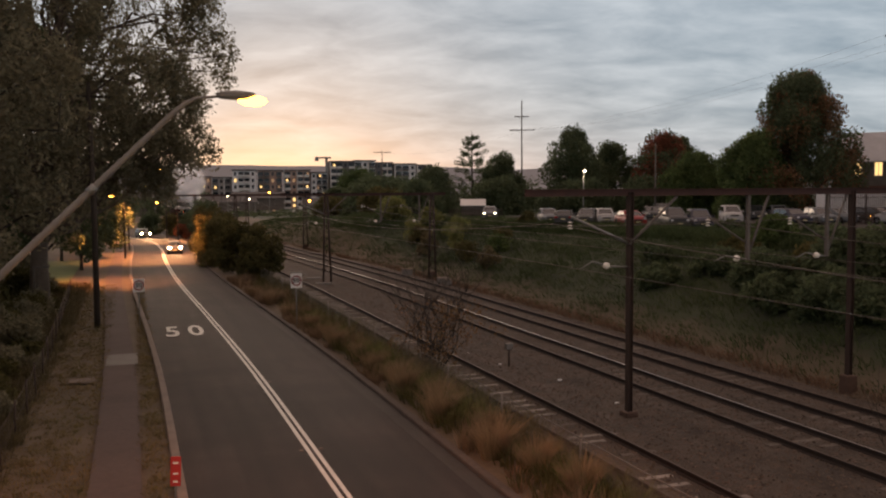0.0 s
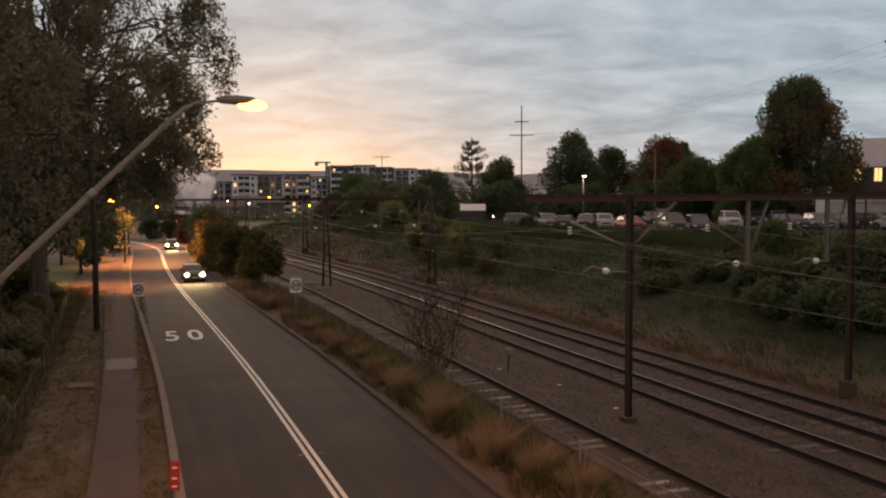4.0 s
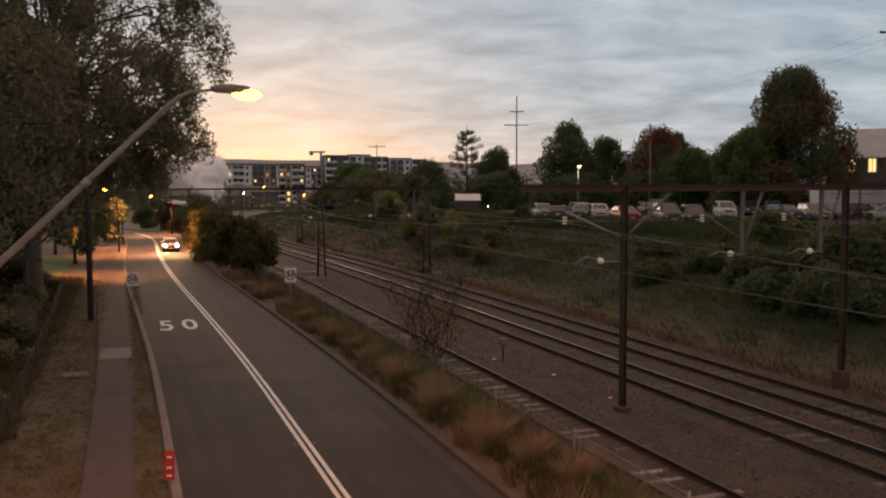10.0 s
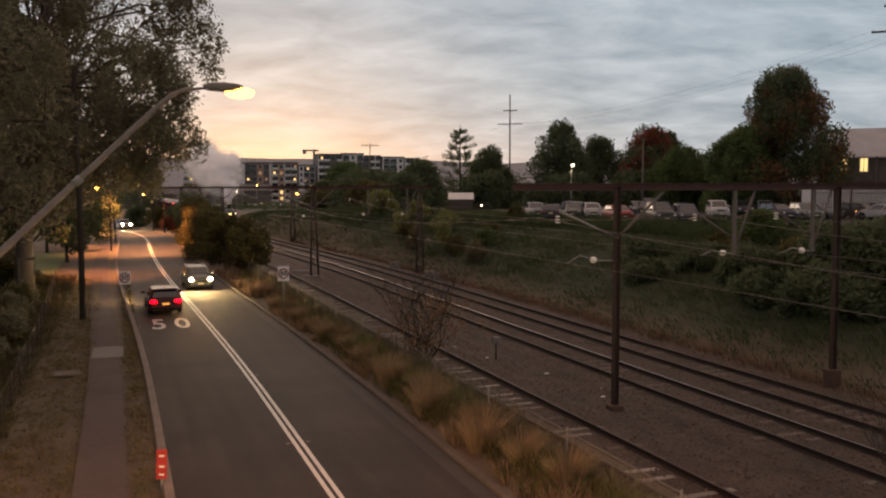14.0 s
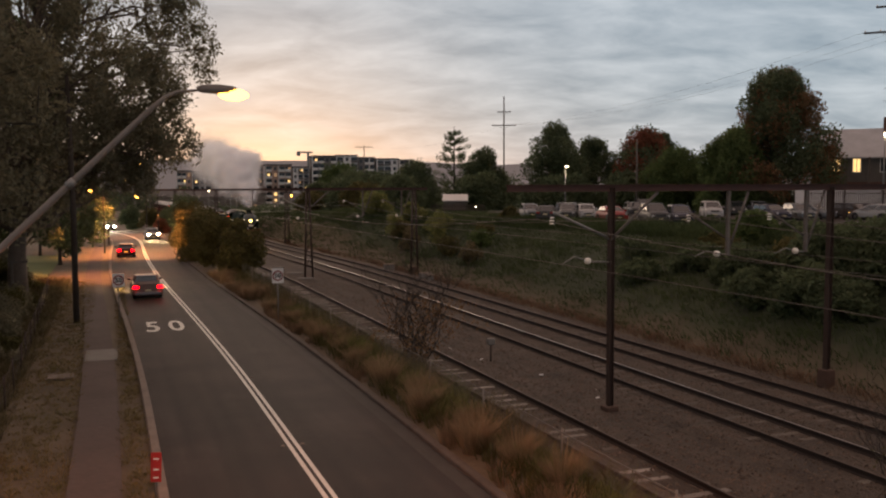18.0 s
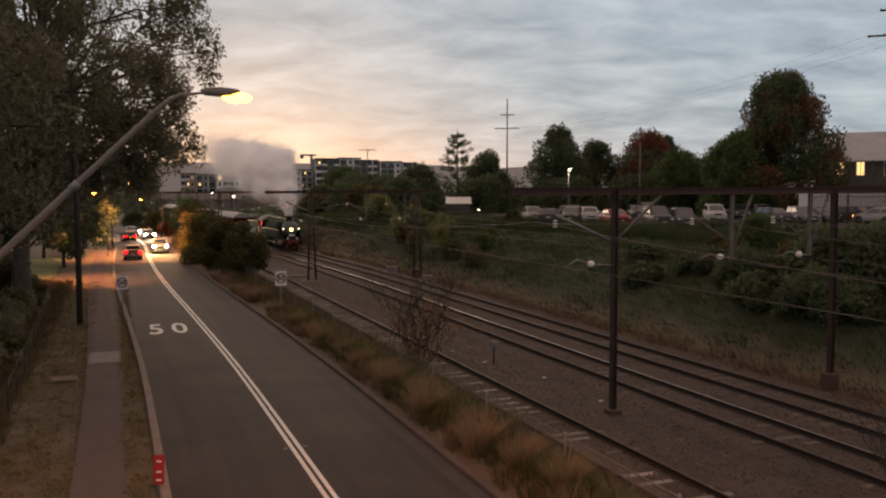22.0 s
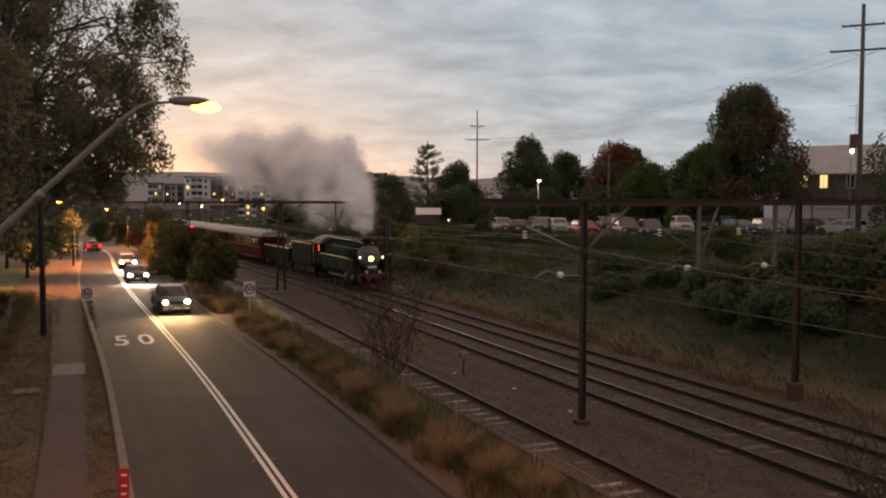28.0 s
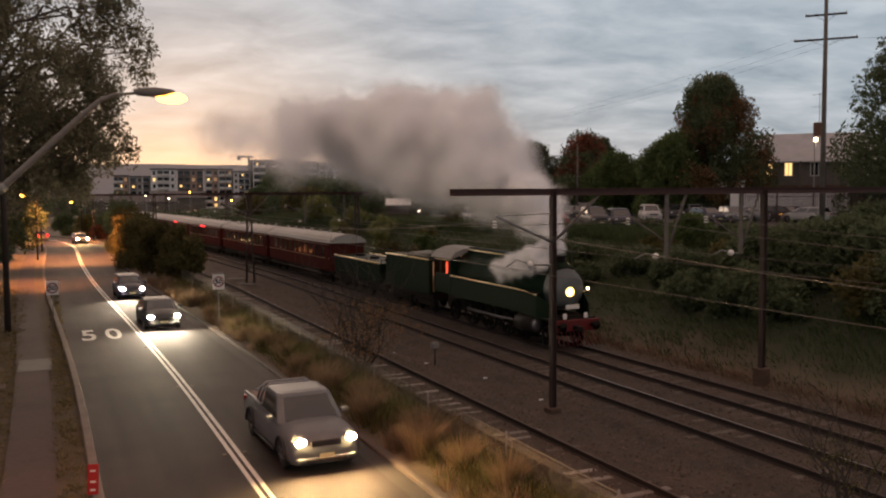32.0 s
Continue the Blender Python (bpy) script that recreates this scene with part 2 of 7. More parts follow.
def ground_cover():
    """Dry soil on the level; a mat of dull green grass where the bank rises."""
    m = M["soil"]
    t = m.node_tree
    b = t.nodes["Principled BSDF"]
    col = b.inputs["Base Color"].links[0].from_socket
    geo = t.nodes.new("ShaderNodeNewGeometry")
    sp = t.nodes.new("ShaderNodeSeparateXYZ")
    t.links.new(geo.outputs["Position"], sp.inputs[0])
    ns = t.nodes.new("ShaderNodeTexNoise")
    ns.inputs["Scale"].default_value = 0.35
    ns.inputs["Detail"].default_value = 5
    t.links.new(geo.outputs["Position"], ns.inputs["Vector"])
    ad = t.nodes.new("ShaderNodeMath")
    ad.operation = "MULTIPLY_ADD"
    t.links.new(ns.outputs[0], ad.inputs[0])
    ad.inputs[1].default_value = 4.0
    t.links.new(sp.outputs[0], ad.inputs[2])
    mr = t.nodes.new("ShaderNodeMapRange")
    mr.inputs[1].default_value, mr.inputs[2].default_value = 26.6, 28.6
    t.links.new(ad.outputs[0], mr.inputs[0])
    gr = t.nodes.new("ShaderNodeValToRGB")
    gr.color_ramp.elements[0].position, gr.color_ramp.elements[1].position = 0.35, 0.68
    gr.color_ramp.elements[0].color, gr.color_ramp.elements[1].color = (0.016, 0.025, 0.010, 1), (0.034, 0.044, 0.019, 1)
    t.links.new(ns.outputs[0], gr.inputs[0])
    mx = t.nodes.new("ShaderNodeMix")
    mx.data_type = "RGBA"
    t.links.new(mr.outputs[0], mx.inputs[0])
    t.links.new(col, mx.inputs[6])
    t.links.new(gr.outputs[0], mx.inputs[7])
    t.links.new(mx.outputs[2], b.inputs["Base Color"])
    return m


# ---- mesh helpers ----
class Shape:
    """Collects boxes, tubes and sheets of one part into one mesh."""

    def __init__(self):
        self.v, self.f, self.s, self.k = [], [], [], []

    def add(self, verts, faces, smooth=False, slot=0):
        o = len(self.v)
        self.v += [tuple(p) for p in verts]
        self.f += [tuple(i + o for i in f) for f in faces]
        self.s += [smooth] * len(faces)
        self.k += [slot] * len(faces)
        return self

    def box(self, lo, hi, m=None, bevel=0.0, slot=0):
        x0, y0, z0 = lo
        x1, y1, z1 = hi
        if bevel:
            b = bevel
            v = []
            for z, i in ((z0, b), (z0 + b, 0), (z1 - b, 0), (z1, b)):
                x, X, y, Y = x0 + i, x1 - i, y0 + i, y1 - i
                c = b * 0.8
                v += [(x + c, y, z), (X - c, y, z), (X, y + c, z), (X, Y - c, z), (X - c, Y, z), (x + c, Y, z), (x, Y - c, z), (x, y + c, z)]
            f = [tuple(range(7, -1, -1)), tuple(range(24, 32))]
            for r in range(3):
                f += [(r * 8 + i, r * 8 + (i + 1) % 8, r * 8 + 8 + (i + 1) % 8, r * 8 + 8 + i) for i in range(8)]
        else:
            v = [(x0, y0, z0), (x1, y0, z0), (x1, y1, z0), (x0, y1, z0), (x0, y0, z1), (x1, y0, z1), (x1, y1, z1), (x0, y1, z1)]
            f = [(3, 2, 1, 0), (4, 5, 6, 7), (0, 1, 5, 4), (1, 2, 6, 5), (2, 3, 7, 6), (3, 0, 4, 7)]
        if m is not None:
            v = [m @ Vector(p) for p in v]
        return self.add(v, f, False, slot)

    def tube(self, points, radii, n=8, caps=True, smooth=True, slot=0):
        pts = [Vector(p) for p in points]
        if isinstance(radii, (int, float)):
            radii = [radii] * len(pts)
        v, f = [], []
        ref = None
        for i, p in enumerate(pts):
            d = (pts[min(i + 1, len(pts) - 1)] - pts[max(i - 1, 0)]).normalized()
            if ref is None:
                ref = Vector((1, 0, 0)) if abs(d.x) < 0.8 else Vector((0, 1, 0))
            a = d.cross(ref).normalized()
            b = a.cross(d).normalized()
            ref = b
            v += [p + (a * math.cos(2 * math.pi * k / n) + b * math.sin(2 * math.pi * k / n)) * radii[i] for k in range(n)]
        for i in range(len(pts) - 1):
            f += [(i * n + k, i * n + k + n, i * n + (k + 1) % n + n, i * n + (k + 1) % n) for k in range(n)]
        if caps:
            f += [tuple(range(n)), tuple(range(len(v) - 1, len(v) - n - 1, -1))]
        return self.add(v, f, smooth, slot)

    def ball(self, c, r, n=10, rings=6, squash=(1, 1, 1), slot=0):
        c = Vector(c)
        v = [c + Vector((0, 0, r * squash[2]))]
        for i in range(1, rings):
            a = math.pi * i / rings
            v += [c + Vector((r * squash[0] * math.sin(a) * math.cos(2 * math.pi * k / n), r * squash[1] * math.sin(a) * math.sin(2 * math.pi * k / n), r * squash[2] * math.cos(a))) for k in range(n)]
        v.append(c - Vector((0, 0, r * squash[2])))
        f = [(0, 1 + k, 1 + (k + 1) % n) for k in range(n)]
        for i in range(rings - 2):
            o = 1 + i * n
            f += [(o + k, o + n + k, o + n + (k + 1) % n, o + (k + 1) % n) for k in range(n)]
        o = 1 + (rings - 2) * n
        f += [(o + k, len(v) - 1, o + (k + 1) % n) for k in range(n)]
        return self.add(v, f, True, slot)

    def loft(self, rings, caps=True, smooth=False, slot=0, closed=True):
        n = len(rings[0])
        v = [p for r in rings for p in r]
        f = []
        for i in range(len(rings) - 1):
            for k in range(n if closed else n - 1):
                f.append((i * n + k, i * n + (k + 1) % n, i * n + n + (k + 1) % n, i * n + n + k))
        if caps:
            f += [tuple(range(n - 1, -1, -1)), tuple(range(len(v) - n, len(v)))]
        return self.add(v, f, smooth, slot)

    def data(self, name, *mats):
        me = bpy.data.meshes.new(name)
        me.from_pydata(self.v, [], self.f)
        me.polygons.foreach_set("use_smooth", self.s)
        me.polygons.foreach_set("material_index", self.k)
        for m in mats:
            me.materials.append(m)
        me.update()
        return me


def part(name, shape, mat, parent=None, label="", at=None):
    mats = mat if isinstance(mat, (list, tuple)) else [mat]
    ob = new(name, shape.data(name, *mats))
    if parent is not None:
        ob.parent = parent
    if at is not None:
        ob.matrix_basis = at
    if label:
        ob["label"] = label
    return ob


def thing(name, m, label, category, group="", kind=""):
    ob = new(name)
    ob.empty_display_size = 0.3
    ob.matrix_basis = m
    return tagged(ob, label, category, group, kind)


def structure(name, shape, mat, label, category):
    return tagged(part(name, shape, mat), label, category, kind="structure")


def quads(name, verts, mat):
    """A mesh of loose quads from an (n, 4, 3) array."""
    n = len(verts)
    me = bpy.data.meshes.new(name)
    me.vertices.add(n * 4)
    me.vertices.foreach_set("co", np.asarray(verts, dtype=np.float32).ravel())
    me.loops.add(n * 4)
    me.loops.foreach_set("vertex_index", np.arange(n * 4, dtype=np.int32))
    me.polygons.add(n)
    me.polygons.foreach_set("loop_start", np.arange(0, n * 4, 4, dtype=np.int32))
    me.polygons.foreach_set("loop_total", np.full(n, 4, dtype=np.int32))
    for m in (mat if isinstance(mat, (list, tuple)) else [mat]):
        me.materials.append(m)
    me.update(calc_edges=True)
    return me


# ---- the plan: x across to the tracks, y along road and rails, z up; road at 0 ----
def smooth(a, b, x):
    t = min(1.0, max(0.0, (x - a) / (b - a)))
    return t * t * (3 - 2 * t)


BEND_Y = (-60, 34, 50, 60, 72, 88, 100, 112, 122, 132, 142, 152, 164, 180, 205, 240, 330)
BEND_X = (0, 0, -0.40, -0.72, -1.05, -1.20, -1.15, -0.95, -0.85, -1.1, -2.2, -4.3, -8.0, -14.5, -26, -43, -88)


def bend(y):
    """Sideways drift of the road far ahead."""
    return float(np.mean([np.interp(y + d, BEND_Y, BEND_X) for d in (-6, -3, 0, 3, 6)]))


def rail_bend(y):
    if y > 175:
        return rail_bend(175.0) - 0.03 * (y - 175)
    d = max(0.0, y - 62)
    return -1.9 * smooth(0, 60, d) - 0.022 * max(0.0, y - 95) - 0.0004 * max(0.0, y - 110) ** 2


def bank_top(y):
    return 39 - 9 * smooth(55, 115, y), 3.9 - 2.0 * smooth(105, 190, y) - 1.6 * smooth(190, 330, y)


def ground_z(x, y):
    if y < 600:
        xs = x - (rail_bend(y) if x > 9 else bend(y)) * (1 if x > 9 else 1)
    else:
        xs = x
    h = -0.06
    top, tz = bank_top(y)
    if xs > 24.3:
        h = -0.25 + (tz + 0.25) * smooth(24.3 - 6, top, xs) if xs < top else tz
        if xs < top:
            u = (xs - 24.3) / (top - 24.3)
            h = -0.28 + (tz + 0.28) * (u ** 0.85 * (1 - 0.25 * u) / 0.75 if u < 1 else 1)
        h += 0.18 * noise.noise((x * 0.25, y * 0.25, 3.0)) * smooth(24.3, 30, xs)
    elif xs > 10.6:
        h = -0.28
    elif xs > 8.2:
        h = 0.10 * smooth(8.2, 9, xs) - 0.36 * smooth(9.4, 10.6, xs)
    elif xs < -2:
        h = 0.02 + 0.05 * noise.noise((x * 0.3, y * 0.3, 0)) + 0.1 * smooth(-2, -7, -abs(xs) if xs > 0 else xs)
    if y > 250:
        h *= 1 - 0.5 * smooth(250, 500, y)
    return h


xs = sorted(set([-3000, -1500, -700, -350, -180, -100, -70, -50, -40, -30, -24, -20] + list(np.arange(-16, 60, 1.0)) + list(np.arange(7.5, 11.5, 0.5)) + list(np.arange(60, 130, 5.0)) + [140, 160, 190, 240, 320, 500, 900, 1700, 3000]))
ys = [-600, -200, -60, -25] + list(np.arange(-12, 130, 2.0)) + list(np.arange(130, 300, 6.0)) + [320, 350, 400, 470, 560, 700, 900, 1200, 1700, 2500, 3500]
gs = Shape()
gs.add([(x, y, ground_z(x, y)) for y in ys for x in xs],
       [(j * len(xs) + i, j * len(xs) + i + 1, (j + 1) * len(xs) + i + 1, (j + 1) * len(xs) + i) for j in range(len(ys) - 1) for i in range(len(xs) - 1)], True)
structure("ground", gs, ground_cover(), "dry earth and thin grass sloping up into a railway bank", "ground")

ROAD_YS = list(np.arange(-14, 60, 4.0)) + list(np.arange(60, 200, 3.0)) + list(np.arange(200, 330, 8.0))


def ribbon(x0, x1, z0, z1, y_list, shift, depth=0.0):
    """A strip along the road between two offsets; with depth it gets sides."""
    s = Shape()
    prof = [(x0, z0), (x1, z1)] if not depth else [(x0, z0 - depth), (x0, z0), (x1, z1), (x1, z1 - depth)]
    s.loft([[(x + shift(y), y, z) for x, z in prof] for y in y_list], caps=False, closed=False)
    s.f = [tuple(reversed(f)) for f in s.f]
    return s


road = Shape()
road.loft([[(x + bend(y), y, z) for x, z in ((0.95, -0.05), (0.95, 0.0), (4.45, 0.06), (7.95, 0.0), (7.95, -0.05))] for y in ROAD_YS], caps=False, closed=False)
road.f = [tuple(reversed(f)) for f in road.f]
structure("road", road, M["asphalt"], "worn dark grey asphalt two lane road with patches", "road")
gut = ribbon(7.45, 7.94, 0.010, 0.004, ROAD_YS, bend)
structure("gutter", gut, M["seal"], "paler worn gutter strip along the kerb", "gutter")
for sx, wk in ((0.80, 0.24), (7.92, 0.25)):
    k = Shape()
    prof = ((0, -0.1), (0, 0.09), (0.03, 0.12), (wk - 0.03, 0.12), (wk, 0.09), (wk, -0.1))
    k.loft([[(sx + px + bend(y), y, pz) for px, pz in prof] for y in ROAD_YS], caps=False, closed=False)
    k.f = [tuple(reversed(f)) for f in k.f]
    structure("kerb", k, M["kerb"] if sx < 1 else M["stained_kerb"], "weathered pale concrete kerb along the road" if sx < 1 else "dirt stained concrete kerb along the road", "kerb")
# double centre line, a hand's width proud of nothing but paint
for off in (4.28, 4.48):
    structure("centre_line", ribbon(off, off + 0.11, 0.066, 0.066, ROAD_YS, bend), M["paint"], "unbroken white centre line painted on the road", "road marking")
studs = Shape()
for y in np.arange(14, 110, 9.0):
    for off in (4.16, 4.70):
        studs.box((off - 0.05 + bend(y), y, 0.05), (off + 0.05 + bend(y), y + 0.09, 0.077), bevel=0.008)
tagged(part("road_studs", studs, M["kerb"]), "small pale raised road studs beside the centre line", "road stud", kind="stuff")
path_ys = list(np.arange(-10, 66, 2.0)) + list(np.arange(66, 130, 4.0))
path = Shape()
path.loft([[(x + bend(y) * 0.9, y, z) for x, z in ((-1.15, -0.05), (-1.15, 0.06), (0.05, 0.06), (0.05, -0.05))] for y in path_ys], caps=False, closed=False)
path.f = [tuple(reversed(f)) for f in path.f]
structure("pavement", path, M["path"], "narrow grey concrete footpath beside the verge", "pavement")


def flat_letters(text, size, m, mat, name, parent=None, label="", weight=0.012):
    """Letters as a thin solid mesh."""
    cu = bpy.data.curves.new(name, "FONT")
    cu.body, cu.size, cu.extrude, cu.align_x, cu.align_y = text, size, 0.004, "CENTER", "CENTER"
    cu.offset = size * weight
    tmp = bpy.data.objects.new(name, cu)
    me = bpy.data.meshes.new_from_object(tmp)
    bpy.data.objects.remove(tmp)
    me.materials.append(mat)
    ob = new(name, me)
    if parent is not None:
        ob.parent = parent
    ob.matrix_basis = m
    if label:
        ob["label"] = label
    return ob


for cx, glyph in ((1.80, "5"), (2.95, "0")):
    ob = flat_letters(glyph, 1.0, Matrix.Translation((cx, 45.85, 0.055)) @ Matrix.Diagonal((1.6, 4.7, 1, 1)), M["paint"], "road_number")
    tagged(ob, "white figure %s painted long on the asphalt" % ("five" if glyph == "5" else "nought"), "road marking", group="speed marking", kind="structure")

# ---- tracks ----
RAIL_YS = list(np.arange(-14, 62, 4.0)) + list(np.arange(62, 200, 4.0)) + list(np.arange(200, 420, 12.0))
bal = Shape()
prof = ((10.3, -0.30), (10.7, -0.17), (13.9, -0.17), (14.4, -0.24), (15.6, -0.24), (16.2, -0.17), (23.0, -0.17), (24.2, -0.34))
bal.loft([[(x + rail_bend(y), y, z) for x, z in prof] for y in RAIL_YS], caps=False, closed=False)
bal.f = [tuple(reversed(f)) for f in bal.f]
structure("ballast", bal, M["ballast"], "brown grey crushed stone ballast between the tracks", "ballast")
TRACKS = (12.25, 17.98, 21.36)
for i, cx in enumerate(TRACKS):
    tr = thing("railway_track", Matrix.Identity(4), ("disused track with pale sleeper ends and rusty rails", "main line track with one bright polished rail", "main line track nearest the grassy bank")[i], "railway track", "tracks")
    tr["kind"] = "structure"
    for side in (-0.755, 0.755):
        r = Shape()
        prof = ((-0.07, -0.17), (-0.07, -0.155), (-0.012, -0.13), (-0.012, -0.045), (-0.035, -0.03), (-0.035, -0.006), (-0.028, 0.0), (0.028, 0.0), (0.035, -0.006), (0.035, -0.03), (0.012, -0.045), (0.012, -0.13), (0.07, -0.155), (0.07, -0.17))
        r.loft([[(cx + side + px + rail_bend(y), y, pz) for px, pz in prof] for y in RAIL_YS], caps=False, closed=False)
        r.f = [tuple(reversed(f)) for f in r.f]
        ob = part("rail", r, M["rail"], tr)
        hd = Shape()
        hd.loft([[(cx + side + px + rail_bend(y), y, pz) for px, pz in ((-0.03, 0.0015), (-0.024, 0.004), (0.024, 0.004), (0.03, 0.0015))] for y in RAIL_YS], caps=False, closed=False)
        hd.f = [tuple(reversed(f)) for f in hd.f]
        part("running_surface", hd, M["railhead"] if i == 1 and side > 0 else M["dullhead"], ob, "polished rail head" if i == 1 and side > 0 else "")

TRACK_OBS = [o for o in bpy.data.objects if o.name.startswith("railway_track")]
slp = Shape().box((-1.22, -0.115, -0.27), (1.22, 0.115, -0.135), bevel=0.012)
slp_pale = slp.data("sleeper", M["sleeper_pale"])
slp_part = Shape().box((-0.5, -0.10, -0.27), (0.5, 0.10, -0.135), bevel=0.012).data("sleeper", M["sleeper_pale"])
slp_dark = slp.data("sleeper", M["sleeper"])
for cx, tr in zip(TRACKS, TRACK_OBS):
    for y in np.arange(11.0, 112.0, 0.66):
        o = new("sleeper", (slp_part if random.random() < 0.85 else slp_pale) if cx < 13 and random.random() < 0.6 else slp_dark)
        o.parent = tr
        o.matrix_basis = pose(cx + rail_bend(y) + random.gauss(0, 0.03), y + random.gauss(0, 0.03), random.gauss(0, 0.006) - (0.012 if cx < 13 and o.data is not slp_dark else 0.036), 0, random.gauss(0, 0.4), random.gauss(0, 1.0))

# ---- overhead line portals ----
def portal(y, left, right, arm_left, end, first):
    sh = rail_bend(y)
    g = thing("overhead_line_portal", pose(sh, y, 0), "rust brown steel overhead line portal across the tracks", "gantry", "overhead line portals")
    for x in (left, right):
        p = Shape()
        w = 0.085
        if first:
            sec = [(-w, -0.1), (-w + 0.02, -0.1), (-w + 0.02, -0.012), (w - 0.02, -0.012), (w - 0.02, -0.1), (w, -0.1), (w, 0.1), (w - 0.02, 0.1), (w - 0.02, 0.012), (-w + 0.02, 0.012), (-w + 0.02, 0.1), (-w, 0.1)]
            p.loft([[(x + a, b, z) for a, b in sec] for z in (-0.3, 7.0)])
        else:
            p.tube([(x - 0.32, 0, -0.3), (x - 0.112, 0, 7.0)], 0.085, 6)
        p = part("post", p, M["steel_dark"], g)
        if not first:
            part("leg", Shape().tube([(x + 0.32, 0, -0.3), (x + 0.112, 0, 7.0)], 0.085, 6), M["steel_dark"], g)
            for z in np.arange(0.6, 6.4, 1.1):
                k = 1 - 0.65 * z / 7
                part("lacing_bar", Shape().tube([(x - 0.32 * k, 0, z), (x + 0.32 * (k - 0.1), 0, z + 1.1)], 0.03, 4), M["steel_dark"], p)
        part("footing", Shape().box((x - 0.22, -0.22, -0.4), (x + 0.22, 0.22, -0.08 if x < 20 else 0.4), bevel=0.03), M["footing"], g, "rough concrete footing")
    # a rolled steel joist: two flanges and a web in one section
    joist = [(-0.1, -0.11), (0.1, -0.11), (0.1, -0.085), (0.012, -0.085), (0.012, 0.085), (0.1, 0.085), (0.1, 0.11), (-0.1, 0.11), (-0.1, 0.085), (-0.012, 0.085), (-0.012, -0.085), (-0.1, -0.085)]
    b = Shape().loft([[(x, p, 7.0 + q) for p, q in joist] for x in (arm_left, end)])
    part("beam", b, M["steel_rust"], g)
    br = Shape()
    br.tube([(left, 0, 5.35), (left + 1.75, 0, 6.85)], 0.05, 6)
    part("brace", br, M["dullsteel"], g, "grey steel brace")
    br = Shape()
    br.tube([(left, 0, 5.35), (left - 2.1, 0, 6.25)], 0.045, 6).tube([(left - 2.1, 0, 6.25), (left, 0, 6.3)], 0.014, 5)
    part("bracket_arm", br, M["galv"], g)
    ins = Shape()
    for q in range(3):
        ins.tube([(left - 2.15, 0, 6.1 - q * 0.09), (left - 2.15, 0, 6.06 - q * 0.09)], [0.05, 0.09], 8)
    part("insulator", ins, M["porcelain"], g, "white porcelain insulator")
    for dx in TRACKS[1:]:
        d = Shape()
        x = dx + 1.62
        d.box((x - 0.05, -0.06, 4.7), (x + 0.05, 0.06, 6.9))
        d.tube([(x + 0.05, 0, 4.9), (x + 0.85, 0, 6.9)], 0.045, 6)
        d.tube([(x - 1.6, 0, 6.15), (x - 0.1, 0, 5.3)], 0.035, 6)
        part("drop_post", d, M["dullsteel"], g, "dull grey drop post with brace")
        a = Shape()
        a.tube([(x, 0, 4.72), (x - 0.35, 0, 4.74)], 0.03, 6).tube([(x - 0.55, 0, 4.80), (x - 0.9, 0, 4.86), (x - 1.35, 0, 4.70)], 0.022, 6)
        part("registration_arm", a, M["galv"], g)
        part("insulator", Shape().ball((x - 0.45, 0, 4.76), 0.11, 8, 6, (1.2, 1, 1)), M["porcelain"], g, "white porcelain insulator")
        ins = Shape()
        for q in range(3):
            ins.tube([(x - 1.62, 0, 6.1 - q * 0.09), (x - 1.62, 0, 6.06 - q * 0.09)], [0.05, 0.09], 8)
        part("insulator", ins, M["porcelain"], g)
    a = Shape()
    a.tube([(left, 0, 4.62), (left - 0.75, 0, 4.66)], 0.03, 6).tube([(left - 0.95, 0, 4.72), (left - 1.35, 0, 4.84), (left - 1.8, 0, 4.60)], 0.022, 6)
    part("registration_arm", a, M["galv"], g)
    part("insulator", Shape().ball((left - 0.86, 0, 4.68), 0.11, 8, 6, (1.2, 1, 1)), M["porcelain"], g, "white porcelain insulator")
    return g


PORTALS = (24.0, 69.5, 115.0, 160.0, 206.0)
for i, y in enumerate(PORTALS):
    portal(y, 15.0, 24.1, 11.3 if i < 2 else 8.0, 33.0 if i == 0 else (24.9 if i > 1 else 25.3), i == 0)

for cx in TRACKS:
    w = thing("overhead_wires", Matrix.Identity(4), "thin dark contact wire hung from a sagging messenger wire", "overhead wire", "overhead wires")
    cw, mw = Shape(), Shape()
    stops = [-22.0] + list(PORTALS)
    cw.tube([(cx + (0.15 if k % 2 else -0.15) + rail_bend(y), y, 4.75) for k, y in enumerate(stops)], 0.011, 5)
    pts = []
    for a, b in zip(stops, stops[1:]):
        for u in np.linspace(0, 1, 9)[: -1]:
            y = a + (b - a) * u
            pts.append((cx + rail_bend(y), y, 6.05 - 3.2 * u * (1 - u)))
    mw.tube(pts, 0.013, 5)
    part("contact_wire", cw, M["wire"], w)
    part("messenger_wire", mw, M["wire"], w)


